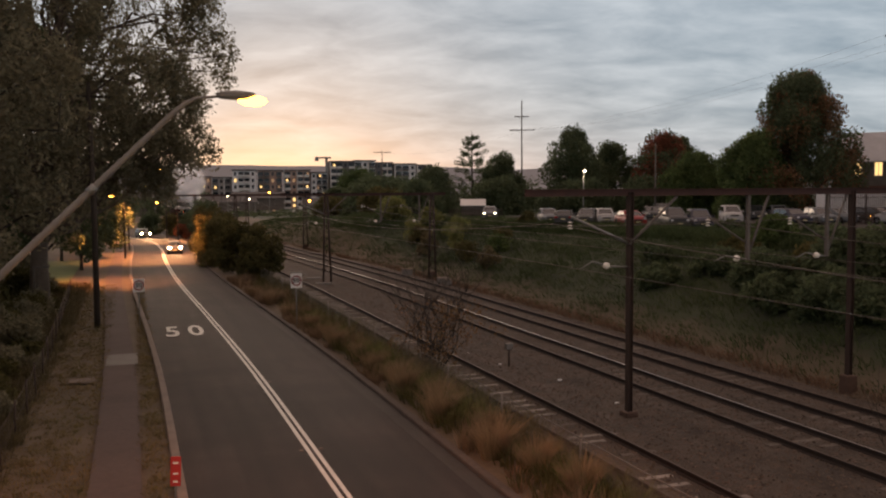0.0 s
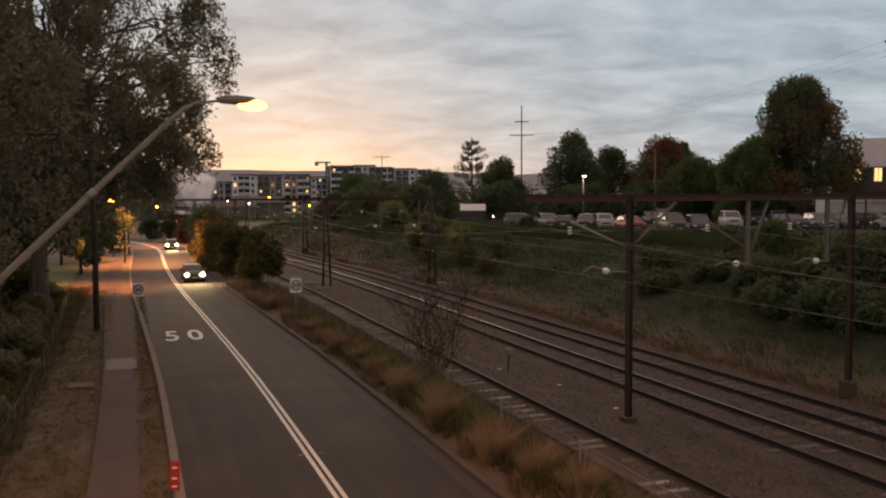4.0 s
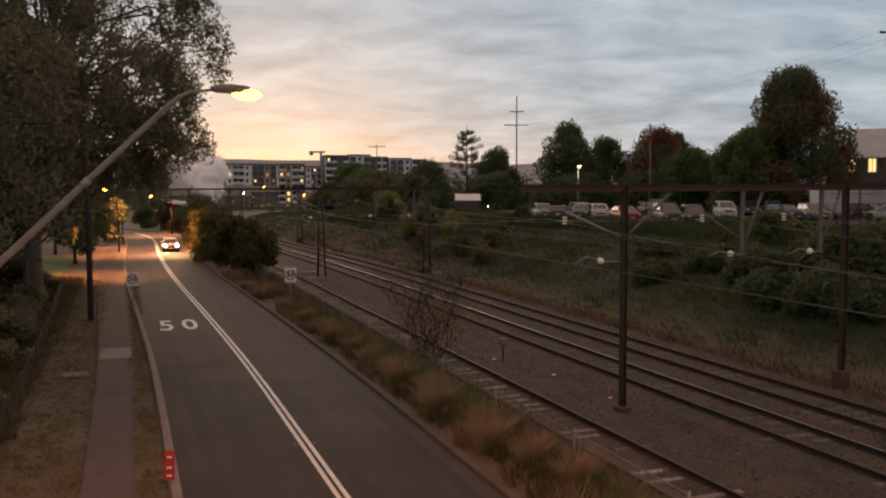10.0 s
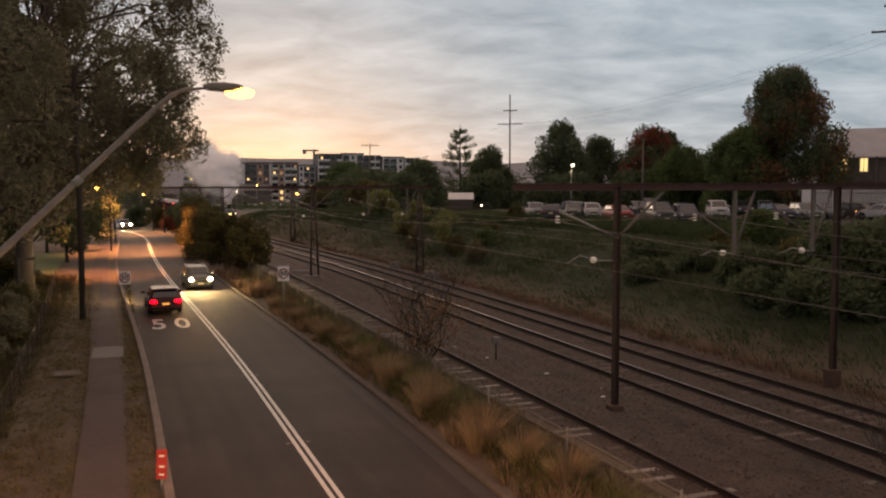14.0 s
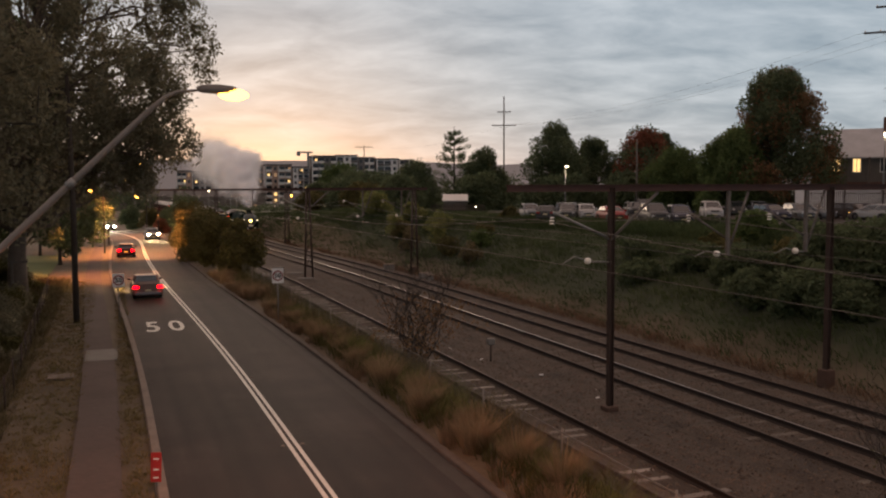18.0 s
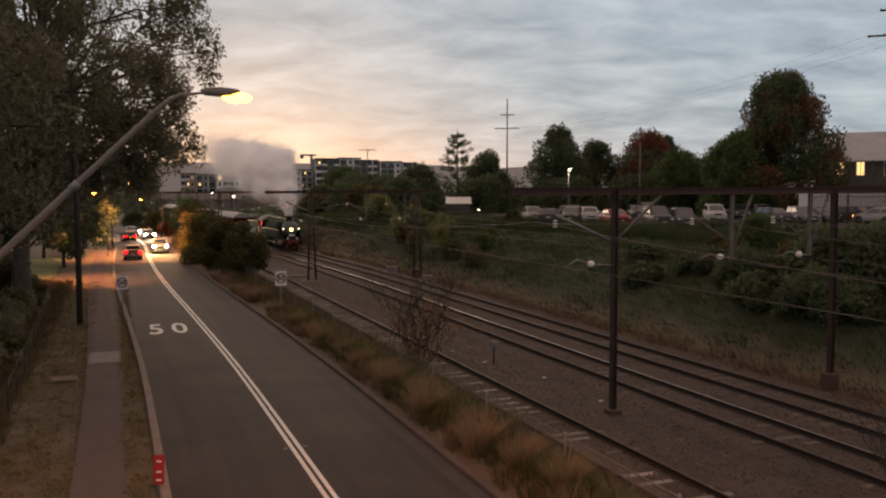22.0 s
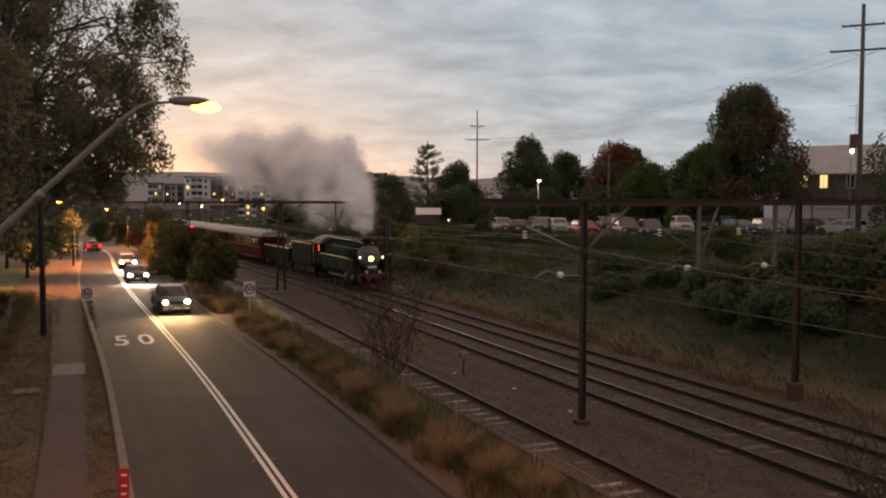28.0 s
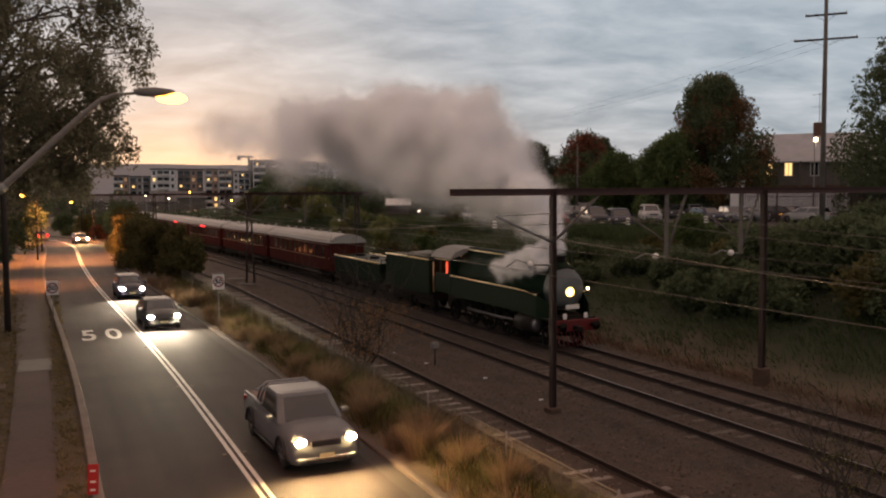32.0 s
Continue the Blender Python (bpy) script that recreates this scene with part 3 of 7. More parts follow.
# ---- plants ----
def leaves(centres, radii, count, size, rng, droop=0.0, shell=0.35, aspect=0.45, sprays=0):
    """Loose leaf quads gathered round clump centres, denser towards each clump's rim."""
    centres, radii = np.asarray(centres, float), np.asarray(radii, float)
    if radii.ndim == 1:
        radii = np.stack([radii] * 3, 1)
    w = radii[:, 0] ** 2
    pick = rng.choice(len(centres), count, p=w / w.sum())
    d = rng.normal(size=(count, 3))
    d /= np.linalg.norm(d, axis=1)[:, None]
    rad = (shell + (1 - shell) * rng.random(count)) ** 0.6
    wob = 1 + 0.22 * np.sin(d[:, 0] * 5 + pick) * np.cos(d[:, 1] * 6 + pick * 2)
    p = centres[pick] + d * radii[pick] * (rad * wob)[:, None]
    if sprays:
        # leaves hang together in drooping sprays, with sky between them
        tip = p[rng.integers(0, count, count)[:sprays]]
        reach = 0.62 * (0.6 + 0.8 * rng.random(sprays))
        own = rng.integers(0, sprays, count)
        out = rng.normal(size=(count, 3))
        out *= (rng.random(count) ** 0.4 / np.linalg.norm(out, axis=1))[:, None]
        p = tip[own] + out * reach[own][:, None] * np.array([1.0, 1.0, 1.5])
    a = rng.normal(size=(count, 3))
    a[:, 2] -= droop
    a /= np.linalg.norm(a, axis=1)[:, None]
    b = np.cross(a, rng.normal(size=(count, 3)))
    b /= np.linalg.norm(b, axis=1)[:, None]
    s = size * (0.6 + 0.8 * rng.random(count))[:, None]
    a, b = a * s, b * s * aspect
    return np.stack([p - a, p - b * 0.9 + a * 0.1, p + a, p + b], 1)


def limb(s, a, b, r0, r1, rng, n=5, wander=0.06):
    a, b = Vector(a), Vector(b)
    L = (b - a).length
    pts = [a + (b - a) * (i / n) + Vector(rng.normal(size=3)) * L * wander * (0 < i < n) + Vector((0, 0, L * 0.08 * math.sin(math.pi * i / n))) for i in range(n + 1)]
    s.tube(pts, [r0 + (r1 - r0) * i / n for i in range(n + 1)], 6)
    return pts


def tree(kind, at, height, spread, label, leaf, bark, seed, clumps=26, count=9000, size=0.3, bare=0.3, trunk=0.35, lean=(0, 0),
         squash=1.0, droop=0.6, clump=0.32, twigs=False, top=1.0, category="tree", mix=None, aspect=0.45, more=(), sprays=0):
    """A tapered trunk, limbs to every clump and a ragged leaf crown with gaps."""
    rng = np.random.default_rng(seed)
    t = thing(kind, pose(*at), label, category)
    tr = Shape()
    axis = [Vector((lean[0] * u ** 1.5 + 0.25 * math.sin(u * 5 + seed) * u, lean[1] * u ** 1.5 + 0.2 * math.cos(u * 4 + seed) * u, height * 0.86 * u)) for u in np.linspace(0, 1, 9)]
    axis[0].z = -0.3
    tr.tube(axis, [trunk * (1.25 if i == 0 else 1 - 0.088 * i) for i in range(9)], 9)
    part("trunk", tr, bark, t)
    cs, rs = [], []
    for k in range(clumps):
        u = bare + (1 - bare) * (k + rng.random()) / clumps
        prof = math.sin(math.pi * (0.14 + 0.84 * ((u - bare) / (1 - bare)) ** (0.9 * top))) ** 0.75
        ang = k * 2.4 + rng.normal() * 0.4
        rad = spread * prof * (0.35 + 0.65 * rng.random() ** 0.5)
        c = axis[min(8, int(u * 8))]
        cs.append((c.x + math.cos(ang) * rad, c.y + math.sin(ang) * rad, height * u + rng.normal() * 0.03 * height))
        rs.append(spread * clump * (0.65 + 0.6 * rng.random()))
    cs.append((axis[-1].x, axis[-1].y, height * 0.95))
    rs.append(spread * clump * 0.7)
    for x, y, z, r in more:
        cs.append((x, y, z))
        rs.append(r)
    lb = Shape()
    for c, r in zip(cs, rs):
        u = max(bare * 0.75, min(0.9, c[2] / height - 0.16))
        base = axis[int(u * 8)] + (axis[min(8, int(u * 8) + 1)] - axis[int(u * 8)]) * (u * 8 % 1)
        limb(lb, base, c, trunk * 0.34 * (1 - 0.5 * u), 0.025, rng)
    part("branchwork", lb, bark, t)
    rr = np.stack([rs, rs, np.array(rs) * squash], 1)
    ob = new("crown", quads("crown", leaves(cs, rr, count, size, rng, droop, aspect=aspect, sprays=sprays), leaf))
    ob.parent = t
    if mix:
        ob.data.materials.append(mix[0])
        pol = np.zeros(len(ob.data.polygons), dtype=np.int32)
        co = np.empty(len(ob.data.vertices) * 3)
        ob.data.vertices.foreach_get("co", co)
        mid = co.reshape(-1, 4, 3).mean(1)
        # colour turns in whole sprays, soonest towards the top and the rim
        patch = np.array([noise.noise((p[0] * 0.3 + seed, p[1] * 0.3, p[2] * 0.3)) for p in mid])
        edge = np.hypot(mid[:, 0], mid[:, 1]) / spread * 0.35 + mid[:, 2] / height * 0.45
        pol[patch + edge + 0.12 * rng.normal(size=len(pol)) > 1.0 - mix[1]] = 1
        ob.data.polygons.foreach_set("material_index", pol)
    return t


def shrub(kind, at, size3, label, leaf, seed, count=3000, size=0.14, clumps=14, category="shrub", stems=7, bark=None):
    rng = np.random.default_rng(seed)
    t = thing(kind, pose(*at), label, category)
    a, b, h = size3
    cs, rs = [], []
    for k in range(clumps):
        ang, rad = rng.random() * 6.28, rng.random() ** 0.5
        z = h * (0.1 + 0.72 * rng.random())
        k2 = math.sqrt(max(0.1, 1 - (z / h) ** 2))
        cs.append((math.cos(ang) * rad * a * 0.75 * k2, math.sin(ang) * rad * b * 0.75 * k2, z))
        rs.append(min(a, b, h) * (0.24 + 0.2 * rng.random()))
    st = Shape()
    for c in cs[:stems]:
        limb(st, (c[0] * 0.2, c[1] * 0.2, -0.15), c, 0.05, 0.012, rng)
    part("woody_base", st, bark or M["darkbark"], t)
    ob = new("foliage", quads("foliage", leaves(cs, rs, count, size, rng, 0.2), leaf))
    ob.parent = t
    return t


def blades(spots, heights, mat, name, rng, per=22, width=0.012, splay=0.5, radius=0.16):
    """Grass tufts: each a burst of thin bent blades (two quads a blade)."""
    spots = np.asarray(spots, float)
    n = len(spots) * per
    base = np.repeat(spots, per, 0)
    h = np.repeat(np.asarray(heights, float), per) * (0.55 + 0.6 * rng.random(n))
    ang = rng.random(n) * 6.283
    off = radius * rng.random(n) ** 0.5
    d = np.stack([np.cos(ang), np.sin(ang), np.zeros(n)], 1)
    base = base + d * off[:, None]
    side = np.stack([-np.sin(ang + 0.7), np.cos(ang + 0.7), np.zeros(n)], 1) * width
    lean = splay * (0.2 + rng.random(n))
    mid = base + d * (lean * h * 0.35)[:, None] + np.array([0, 0, 1]) * (h * 0.6)[:, None]
    tip = base + d * (lean * h)[:, None] + np.array([0, 0, 1]) * h[:, None]
    q1 = np.stack([base - side, base + side, mid + side * 0.8, mid - side * 0.8], 1)
    q2 = np.stack([mid - side * 0.8, mid + side * 0.8, tip + side * 0.15, tip - side * 0.15], 1)
    return quads(name, np.concatenate([q1, q2]), mat)


# big gums over the footpath; the first hangs a heavy skirt of foliage towards the road
GUM_SKIRT = [(9.0, 0, 13.0, 1.0), (9.4, -0.5, 11.5, 1.1), (9.0, 0.4, 9.9, 1.1), (8.0, -0.6, 11.2, 1.4), (8.2, 0.3, 9.2, 1.2), (6.6, 0, 10.3, 1.9), (10.5, 0, 9.8, 0.55), (11.2, 0, 15.9, 0.6), (10.0, 0.3, 17.0, 0.9), (9.6, 0, 18.6, 1.1),
             (5.6, 0.5, 13.6, 1.7), (7.4, 0.5, 13.4, 1.3), (4.4, -0.8, 11.4, 2.0), (3.2, -1.0, 9.4, 2.2), (5.2, 0, 8.4, 1.6), (7.0, 0.2, 8.2, 1.1), (3.0, -1.2, 14.6, 2.0)]
tree("gum_tree", (-5.4, 57, 0), 27, 10.6, "tall gum tree with drooping olive leaves over the footpath", M["gum"], M["bark"], 3, clumps=104, count=145000, size=0.13, bare=0.26, trunk=0.55, clump=0.145, droop=0.45, lean=(2.4, 0), aspect=0.42, more=GUM_SKIRT, sprays=2050)
tree("gum_tree", (-9.8, 44, 0), 25, 7.5, "dense dark gum tree behind the fence", M["gum"], M["darkbark"], 8, clumps=64, count=60000, size=0.14, bare=0.18, trunk=0.5, clump=0.22, droop=0.6, aspect=0.42, sprays=1500)
tree("gum_tree", (-12.5, 33, 0), 22, 6.5, "dark leafy tree at the park's edge", M["darkleaf"], M["darkbark"], 12, clumps=54, count=42000, size=0.15, bare=0.10, trunk=0.45, clump=0.28, droop=0.8)
tree("gum_tree", (-6.8, 73, 0), 20, 4.6, "dark gum tree in the park", M["darkleaf"], M["darkbark"], 17, clumps=36, count=18000, size=0.22, bare=0.2, trunk=0.45, clump=0.28, droop=0.8)
tree("gum_tree", (-18, 60, 0), 23, 8.0, "dark gum tree further into the park", M["darkleaf"], M["darkbark"], 21, clumps=36, count=15000, size=0.36, bare=0.2, trunk=0.45, clump=0.3, droop=0.8)
for i, (x, y, h, s) in enumerate(((-3.4, 88, 8, 3.0), (-2.6, 104, 8, 3.4), (-3.5, 120, 9, 4.0), (-6, 100, 11, 4.5))):
    tree("street_tree", (x + bend(y), y, 0), h, s, "small dark street tree beside the footpath", M["darkleaf"], M["darkbark"], 30 + i, clumps=20, count=6000, size=0.24, bare=0.25, trunk=0.16, clump=0.36, category="tree")
# thickets on the park side
for i, (x, y, a, b, h) in enumerate(((-7.0, 24, 2.0, 3.5, 2.4), (-7.4, 30, 2.0, 4, 2.8), (-7.8, 37, 2.2, 4, 3.0), (-7.0, 44, 1.8, 3.5, 2.2), (-7.2, 51, 1.8, 3.5, 2.0), (-6.2, 18, 1.6, 3.0, 2.2), (-10, 28, 3, 5, 4.5), (-11, 40, 3, 5, 4.5), (-6.4, 58, 1.3, 3.4, 2.8), (-7.2, 66, 1.8, 3.6, 3.2), (-9.5, 54, 2.4, 4, 4.6), (-9.0, 70, 2.4, 4, 3.6), (-13, 62, 3, 5, 5.0))):
    shrub("thicket", (x, y, 0), (a, b, h), "dense dark thicket of shrubs by the park fence", M["oliveleaf"] if i % 3 else M["gum"], 50 + i, count=5200, size=0.13, clumps=18)
pr_ = np.random.default_rng(83)
for i in range(26):
    y = 15 + 2.1 * i
    x = -4.4 - 1.5 * pr_.random() + bend(y)
    shrub("low_shrub", (x, y, 0), (1.0 + 0.5 * pr_.random(), 1.6, 0.9 + 0.9 * pr_.random()), "low dark shrub growing through the park fence", M["gum"] if i % 2 else M["oliveleaf"], 600 + i, count=2600, size=0.09, clumps=14)
# roadside shrubs by the railway fence
# the low bush at (7.9, 150) has orange lamplight in its leaf colour
for i, (x, y, a, b, h, lf) in enumerate(((10.3, 71, 2.0, 3.6, 5.2, "oliveleaf"), (9.6, 79, 2.2, 3.6, 5.2, "oliveleaf"), (9.0, 88, 2.4, 4.2, 5.6, "oliveleaf"), (9.3, 98, 2.4, 4.5, 5.6, "oliveleaf"), (9.6, 110, 2.6, 5, 6.0, "oliveleaf"), (10, 125, 3, 6, 6.5, "darkleaf"), (10.6, 141, 1.9, 6, 6.0, "oliveleaf"), (9.2, 154, 2.0, 5, 4.6, "darkleaf"), (7.9, 150, 1.5, 2.5, 2.4, "redleaf"), (6.3, 162, 2.4, 3, 3.4, "oliveleaf"), (3.4, 170, 2.6, 3, 4.0, "darkleaf"))):
    shrub("roadside_bush", (x + (bend(y) * 0.6 if y < 135 else 0), y, 0), (a, b, h), "rounded %s bush between road and railway" % {"darkleaf": "dark green", "oliveleaf": "olive brown", "redleaf": "russet"}[lf], M[lf], 70 + i, count=9000, size=0.15, clumps=26, category="bush")

# ---- grass, dry tufts and weeds ----
rng = np.random.default_rng(5)
# verge by the footpath
sp = [(x, y, 0.02) for x, y in zip(rng.uniform(-4.6, -1.2, 3600), 12 + 60 * rng.random(3600) ** 1.4)]
sp += [(x, y, 0.02) for x, y in zip(rng.uniform(0.1, 0.7, 900), 12 + 55 * rng.random(900) ** 1.4)]
ob = new("verge_grass", blades(sp, 0.05 + 0.09 * rng.random(len(sp)), M["grass"], "verge_grass", rng, per=9, width=0.012, splay=1.2, radius=0.14))
tagged(ob, "short patchy green and dry verge grass", "grass", kind="stuff")
sp = [(rng.uniform(-6.5, -3.25), 13 + 60 * rng.random() ** 1.3, 0.02) for _ in range(2600)]
ob = new("fence_weeds", blades(sp, 0.15 + 0.40 * rng.random(len(sp)), [M["weed"]], "fence_weeds", rng, per=14, width=0.014, splay=0.9, radius=0.25))
tagged(ob, "rank dark weeds along the park fence", "weeds", kind="stuff")
# dry clumps on the strip between kerb and railway fence
sp, hh = [], []
for y in np.arange(13, 72, 0.16):
    for q in range(2):
        x = 8.35 + 1.9 * rng.random() ** 1.3
        k = noise.noise((x * 0.5, y * 0.33, 1.7)) + 0.55 * noise.noise((x * 1.6, y * 1.1, 8))
        if k > -0.02:
            sp.append((x + bend(y), y, ground_z(x + bend(y), y) - 0.02))
            hh.append(0.24 + 0.85 * max(0, k) + 0.2 * rng.random())
ob = new("dry_grass", blades(sp, hh, [M["drygrass"]], "dry_grass", rng, per=34, width=0.010, splay=0.75, radius=0.2))
tagged(ob, "tall dry straw coloured grass clumps along the kerb", "dry grass", kind="stuff")
sp = [(rng.uniform(8.5, 10.6), 9 + 60 * rng.random() ** 1.3, 0.0) for _ in range(700)]
ob = new("weeds", blades(sp, 0.3 + 0.5 * rng.random(len(sp)), M["oliveleaf"], "weeds", rng, per=20, width=0.016, splay=0.8, radius=0.22))
tagged(ob, "low green weeds between kerb and railway fence", "weeds", kind="stuff")
# bank
sp, hh = [], []
while len(sp) < 22000:
    y = rng.uniform(8, 170)
    x = rng.uniform(24.5, 46)
    sp.append((x + rail_bend(y), y, ground_z(x + rail_bend(y), y) - 0.05))
    hh.append(0.12 + 0.30 * max(0, noise.noise((x * 0.3, y * 0.2, 4)) + 0.4) + 0.12 * rng.random())
ob = new("bank_grass", blades(sp, hh, [M["bankgrass"]], "bank_grass", rng, per=9, width=0.022, splay=1.6, radius=0.75))
tagged(ob, "rough dark green grass covering the railway bank", "grass", kind="stuff")
sp = []
for y in 30 + 85 * rng.random(2600):
    x = bank_top(y)[0] + rng.uniform(-2.5, 1.2) + rail_bend(y)
    sp.append((x, y, ground_z(x, y) - 0.05))
ob = new("crest_grass", blades(sp, 0.35 + 0.55 * rng.random(len(sp)), [M["bankgrass"]], "crest_grass", rng, per=12, width=0.02, splay=0.8, radius=0.4))
tagged(ob, "long unmown grass along the crest of the bank", "grass", kind="stuff")
sp = [(rng.uniform(23.95, 25.5) + rail_bend(y), y, -0.28) for y in 8 + 140 * rng.random(3400) ** 1.3]
ob = new("track_edge_grass", blades(sp, 0.18 + 0.3 * rng.random(len(sp)), M["strawgrass"], "track_edge_grass", rng, per=10, width=0.016, splay=1.1, radius=0.3))
tagged(ob, "dry brownish grass along the foot of the bank", "dry grass", kind="stuff")
# green weeds and bare stalks against the railway fence
wr_ = np.random.default_rng(77)
sp, hh = [], []
for _ in range(520):
    x, y = wr_.uniform(9.3, 10.35), 13.5 + 34 * wr_.random() ** 1.5
    k = noise.noise((x * 0.7, y * 0.28, 4.4))
    if k > -0.05 or y < 20:
        sp.append((x + bend(y), y, ground_z(x + bend(y), y) - 0.03))
        hh.append(0.35 + 0.5 * max(0.0, k) + 0.35 * wr_.random())
ob = new("fence_line_weeds", blades(sp, hh, M["limeleaf"], "fence_line_weeds", wr_, per=16, width=0.012, splay=0.8, radius=0.2))
tagged(ob, "soft green weeds growing along the railway fence", "weeds", kind="stuff")
sp = [(wr_.uniform(9.5, 10.3) + bend(y), y, -0.03) for y in 16 + 44 * wr_.random(150)]
ob = new("weed_stalks", blades(sp, 0.8 + 0.6 * wr_.random(len(sp)), M["weed"], "weed_stalks", wr_, per=7, width=0.012, splay=0.45, radius=0.12))
tagged(ob, "tall thin brown weed stalks along the railway fence", "weeds", kind="stuff")
# scrub on the bank
for i, (x, y, a, b, h, lf) in enumerate(((36, 33, 3.2, 3.6, 1.7, "darkleaf"), (41, 31, 3.5, 3.5, 2.2, "darkleaf"), (33, 27, 2.6, 3.0, 2.6, "darkleaf"), (47, 34, 3.5, 3.5, 2.0, "darkleaf"), (30, 100, 2.4, 3, 2.6, "limeleaf"), (31, 90, 1.6, 2.2, 2.2, "limeleaf"), (32, 108, 2.6, 3, 3.0, "greenleaf"), (28, 84, 1.3, 1.8, 1.6, "oliveleaf"), (36, 76, 1.2, 1.6, 1.2, "oliveleaf"), (43, 40, 2.8, 3.0, 0.9, "darkleaf"))):
    shrub("bank_shrub", (x, y, ground_z(x, y)), (a, b, h), "wild %s shrub on the grassy bank" % {"darkleaf": "dark green", "limeleaf": "pale green", "greenleaf": "green", "oliveleaf": "olive"}[lf], M[lf], 90 + i, count=4200, size=0.17, clumps=16)

for i, (x, y, a, b, h) in enumerate(((30.5, 24, 2.2, 2.4, 2.2), (33, 30.5, 2.6, 2.6, 2.6), (37.5, 38, 3, 3, 1.3), (39, 27, 3, 3, 2.2), (35, 20, 2.5, 2.5, 2.6), (44, 46, 3, 3, 0.9), (29.5, 18, 2, 2.4, 2.0), (28.6, 33, 1.9, 2.2, 1.5), (30.5, 36, 2.2, 2.4, 1.8), (33.5, 35, 2.4, 2.6, 1.6), (28.8, 28, 1.8, 2.2, 1.7), (31.5, 41, 2.0, 2.4, 1.4), (34.5, 43, 2.2, 2.4, 1.2), (29.0, 43, 1.6, 2.2, 1.1), (32.5, 48, 2.0, 2.6, 1.0), (45, 37, 3, 3, 1.6), (32, 38, 1.8, 1.8, 1.4), (41, 52, 2.6, 2.6, 1.0))):
    shrub("bank_shrub", (x, y, ground_z(x, y) - 0.1), (a, b, h), "dark scrubby shrub spreading over the grassy bank", M["darkleaf"] if i % 3 else M["oliveleaf"], 400 + i, count=5200, size=0.13, clumps=20)
shrub("crest_bush", (37.5, 43.5, ground_z(37.5, 43.5) - 0.2), (1.5, 1.5, 2.2), "upright dark green bush at the crest of the bank", M["greenleaf"], 480, count=5000, size=0.11, clumps=20, category="bush")
for i, (x, y, a, b, h, lf) in enumerate(((28.6, 75, 1.5, 1.8, 2.3, "limeleaf"), (27.2, 70, 1.2, 1.5, 1.9, "oliveleaf"), (30.5, 81, 1.6, 2.0, 2.4, "limeleaf"), (27.0, 64, 1.2, 1.6, 1.8, "weed"), (29.8, 68, 1.3, 1.5, 1.5, "greenleaf"), (26.5, 78, 1.2, 1.6, 2.6, "weed"), (31.5, 72, 1.2, 1.6, 1.3, "oliveleaf"), (27.6, 86, 1.4, 2.0, 2.8, "limeleaf"))):
    shrub("weedy_shrub", (x, y, ground_z(x, y) - 0.1), (a, b, h), "loose pale green and brown weedy shrub on the bank", M[lf], 700 + i, count=1500, size=0.11, clumps=16)
sr_ = np.random.default_rng(61)
for i in range(20):
    x, y = sr_.uniform(27.5, 44), sr_.uniform(13, 33)
    h = sr_.uniform(1.6, 3.0)
    shrub("bank_shrub", (x, y, ground_z(x, y) - 0.1), (sr_.uniform(2.0, 3.2), sr_.uniform(2.0, 3.2), h), "dark green shrub in the thicket covering the bank", M["darkleaf"], 500 + i, count=5200, size=0.14, clumps=22)
TUFT = blades([(0, 0, 0)] * 16, [1.05] * 16, M["tuft"], "grass_clump", rng, per=30, width=0.009, splay=0.75, radius=0.30)
for i, (x, y, k) in enumerate(((8.75, 28.6, 1.0), (8.7, 24.6, 1.05), (8.75, 20.6, 1.0), (8.8, 32.5, 0.8), (8.7, 38.5, 0.85), (9.2, 18.9, 0.9), (8.8, 44, 0.8), (8.7, 55, 0.9), (9.3, 26.5, 0.9), (9.4, 22.4, 0.8), (9.1, 30.6, 0.75), (8.9, 35.4, 0.7), (8.6, 49, 0.8), (9.5, 17.2, 0.9), (8.5, 60, 0.8), (9.0, 41, 0.7))):
    t = thing("grass_tuft", pose(x + bend(y), y, ground_z(x + bend(y), y) - 0.05, 0, 0, 47 * i) @ Matrix.Diagonal((1, 1, 1, 1)), "tall dry tan grass tuft beside the kerb", "grass tuft", "grass tufts")
    o = new("grass_clump", TUFT)
    o.parent = t
    o.scale = (k, k, k)

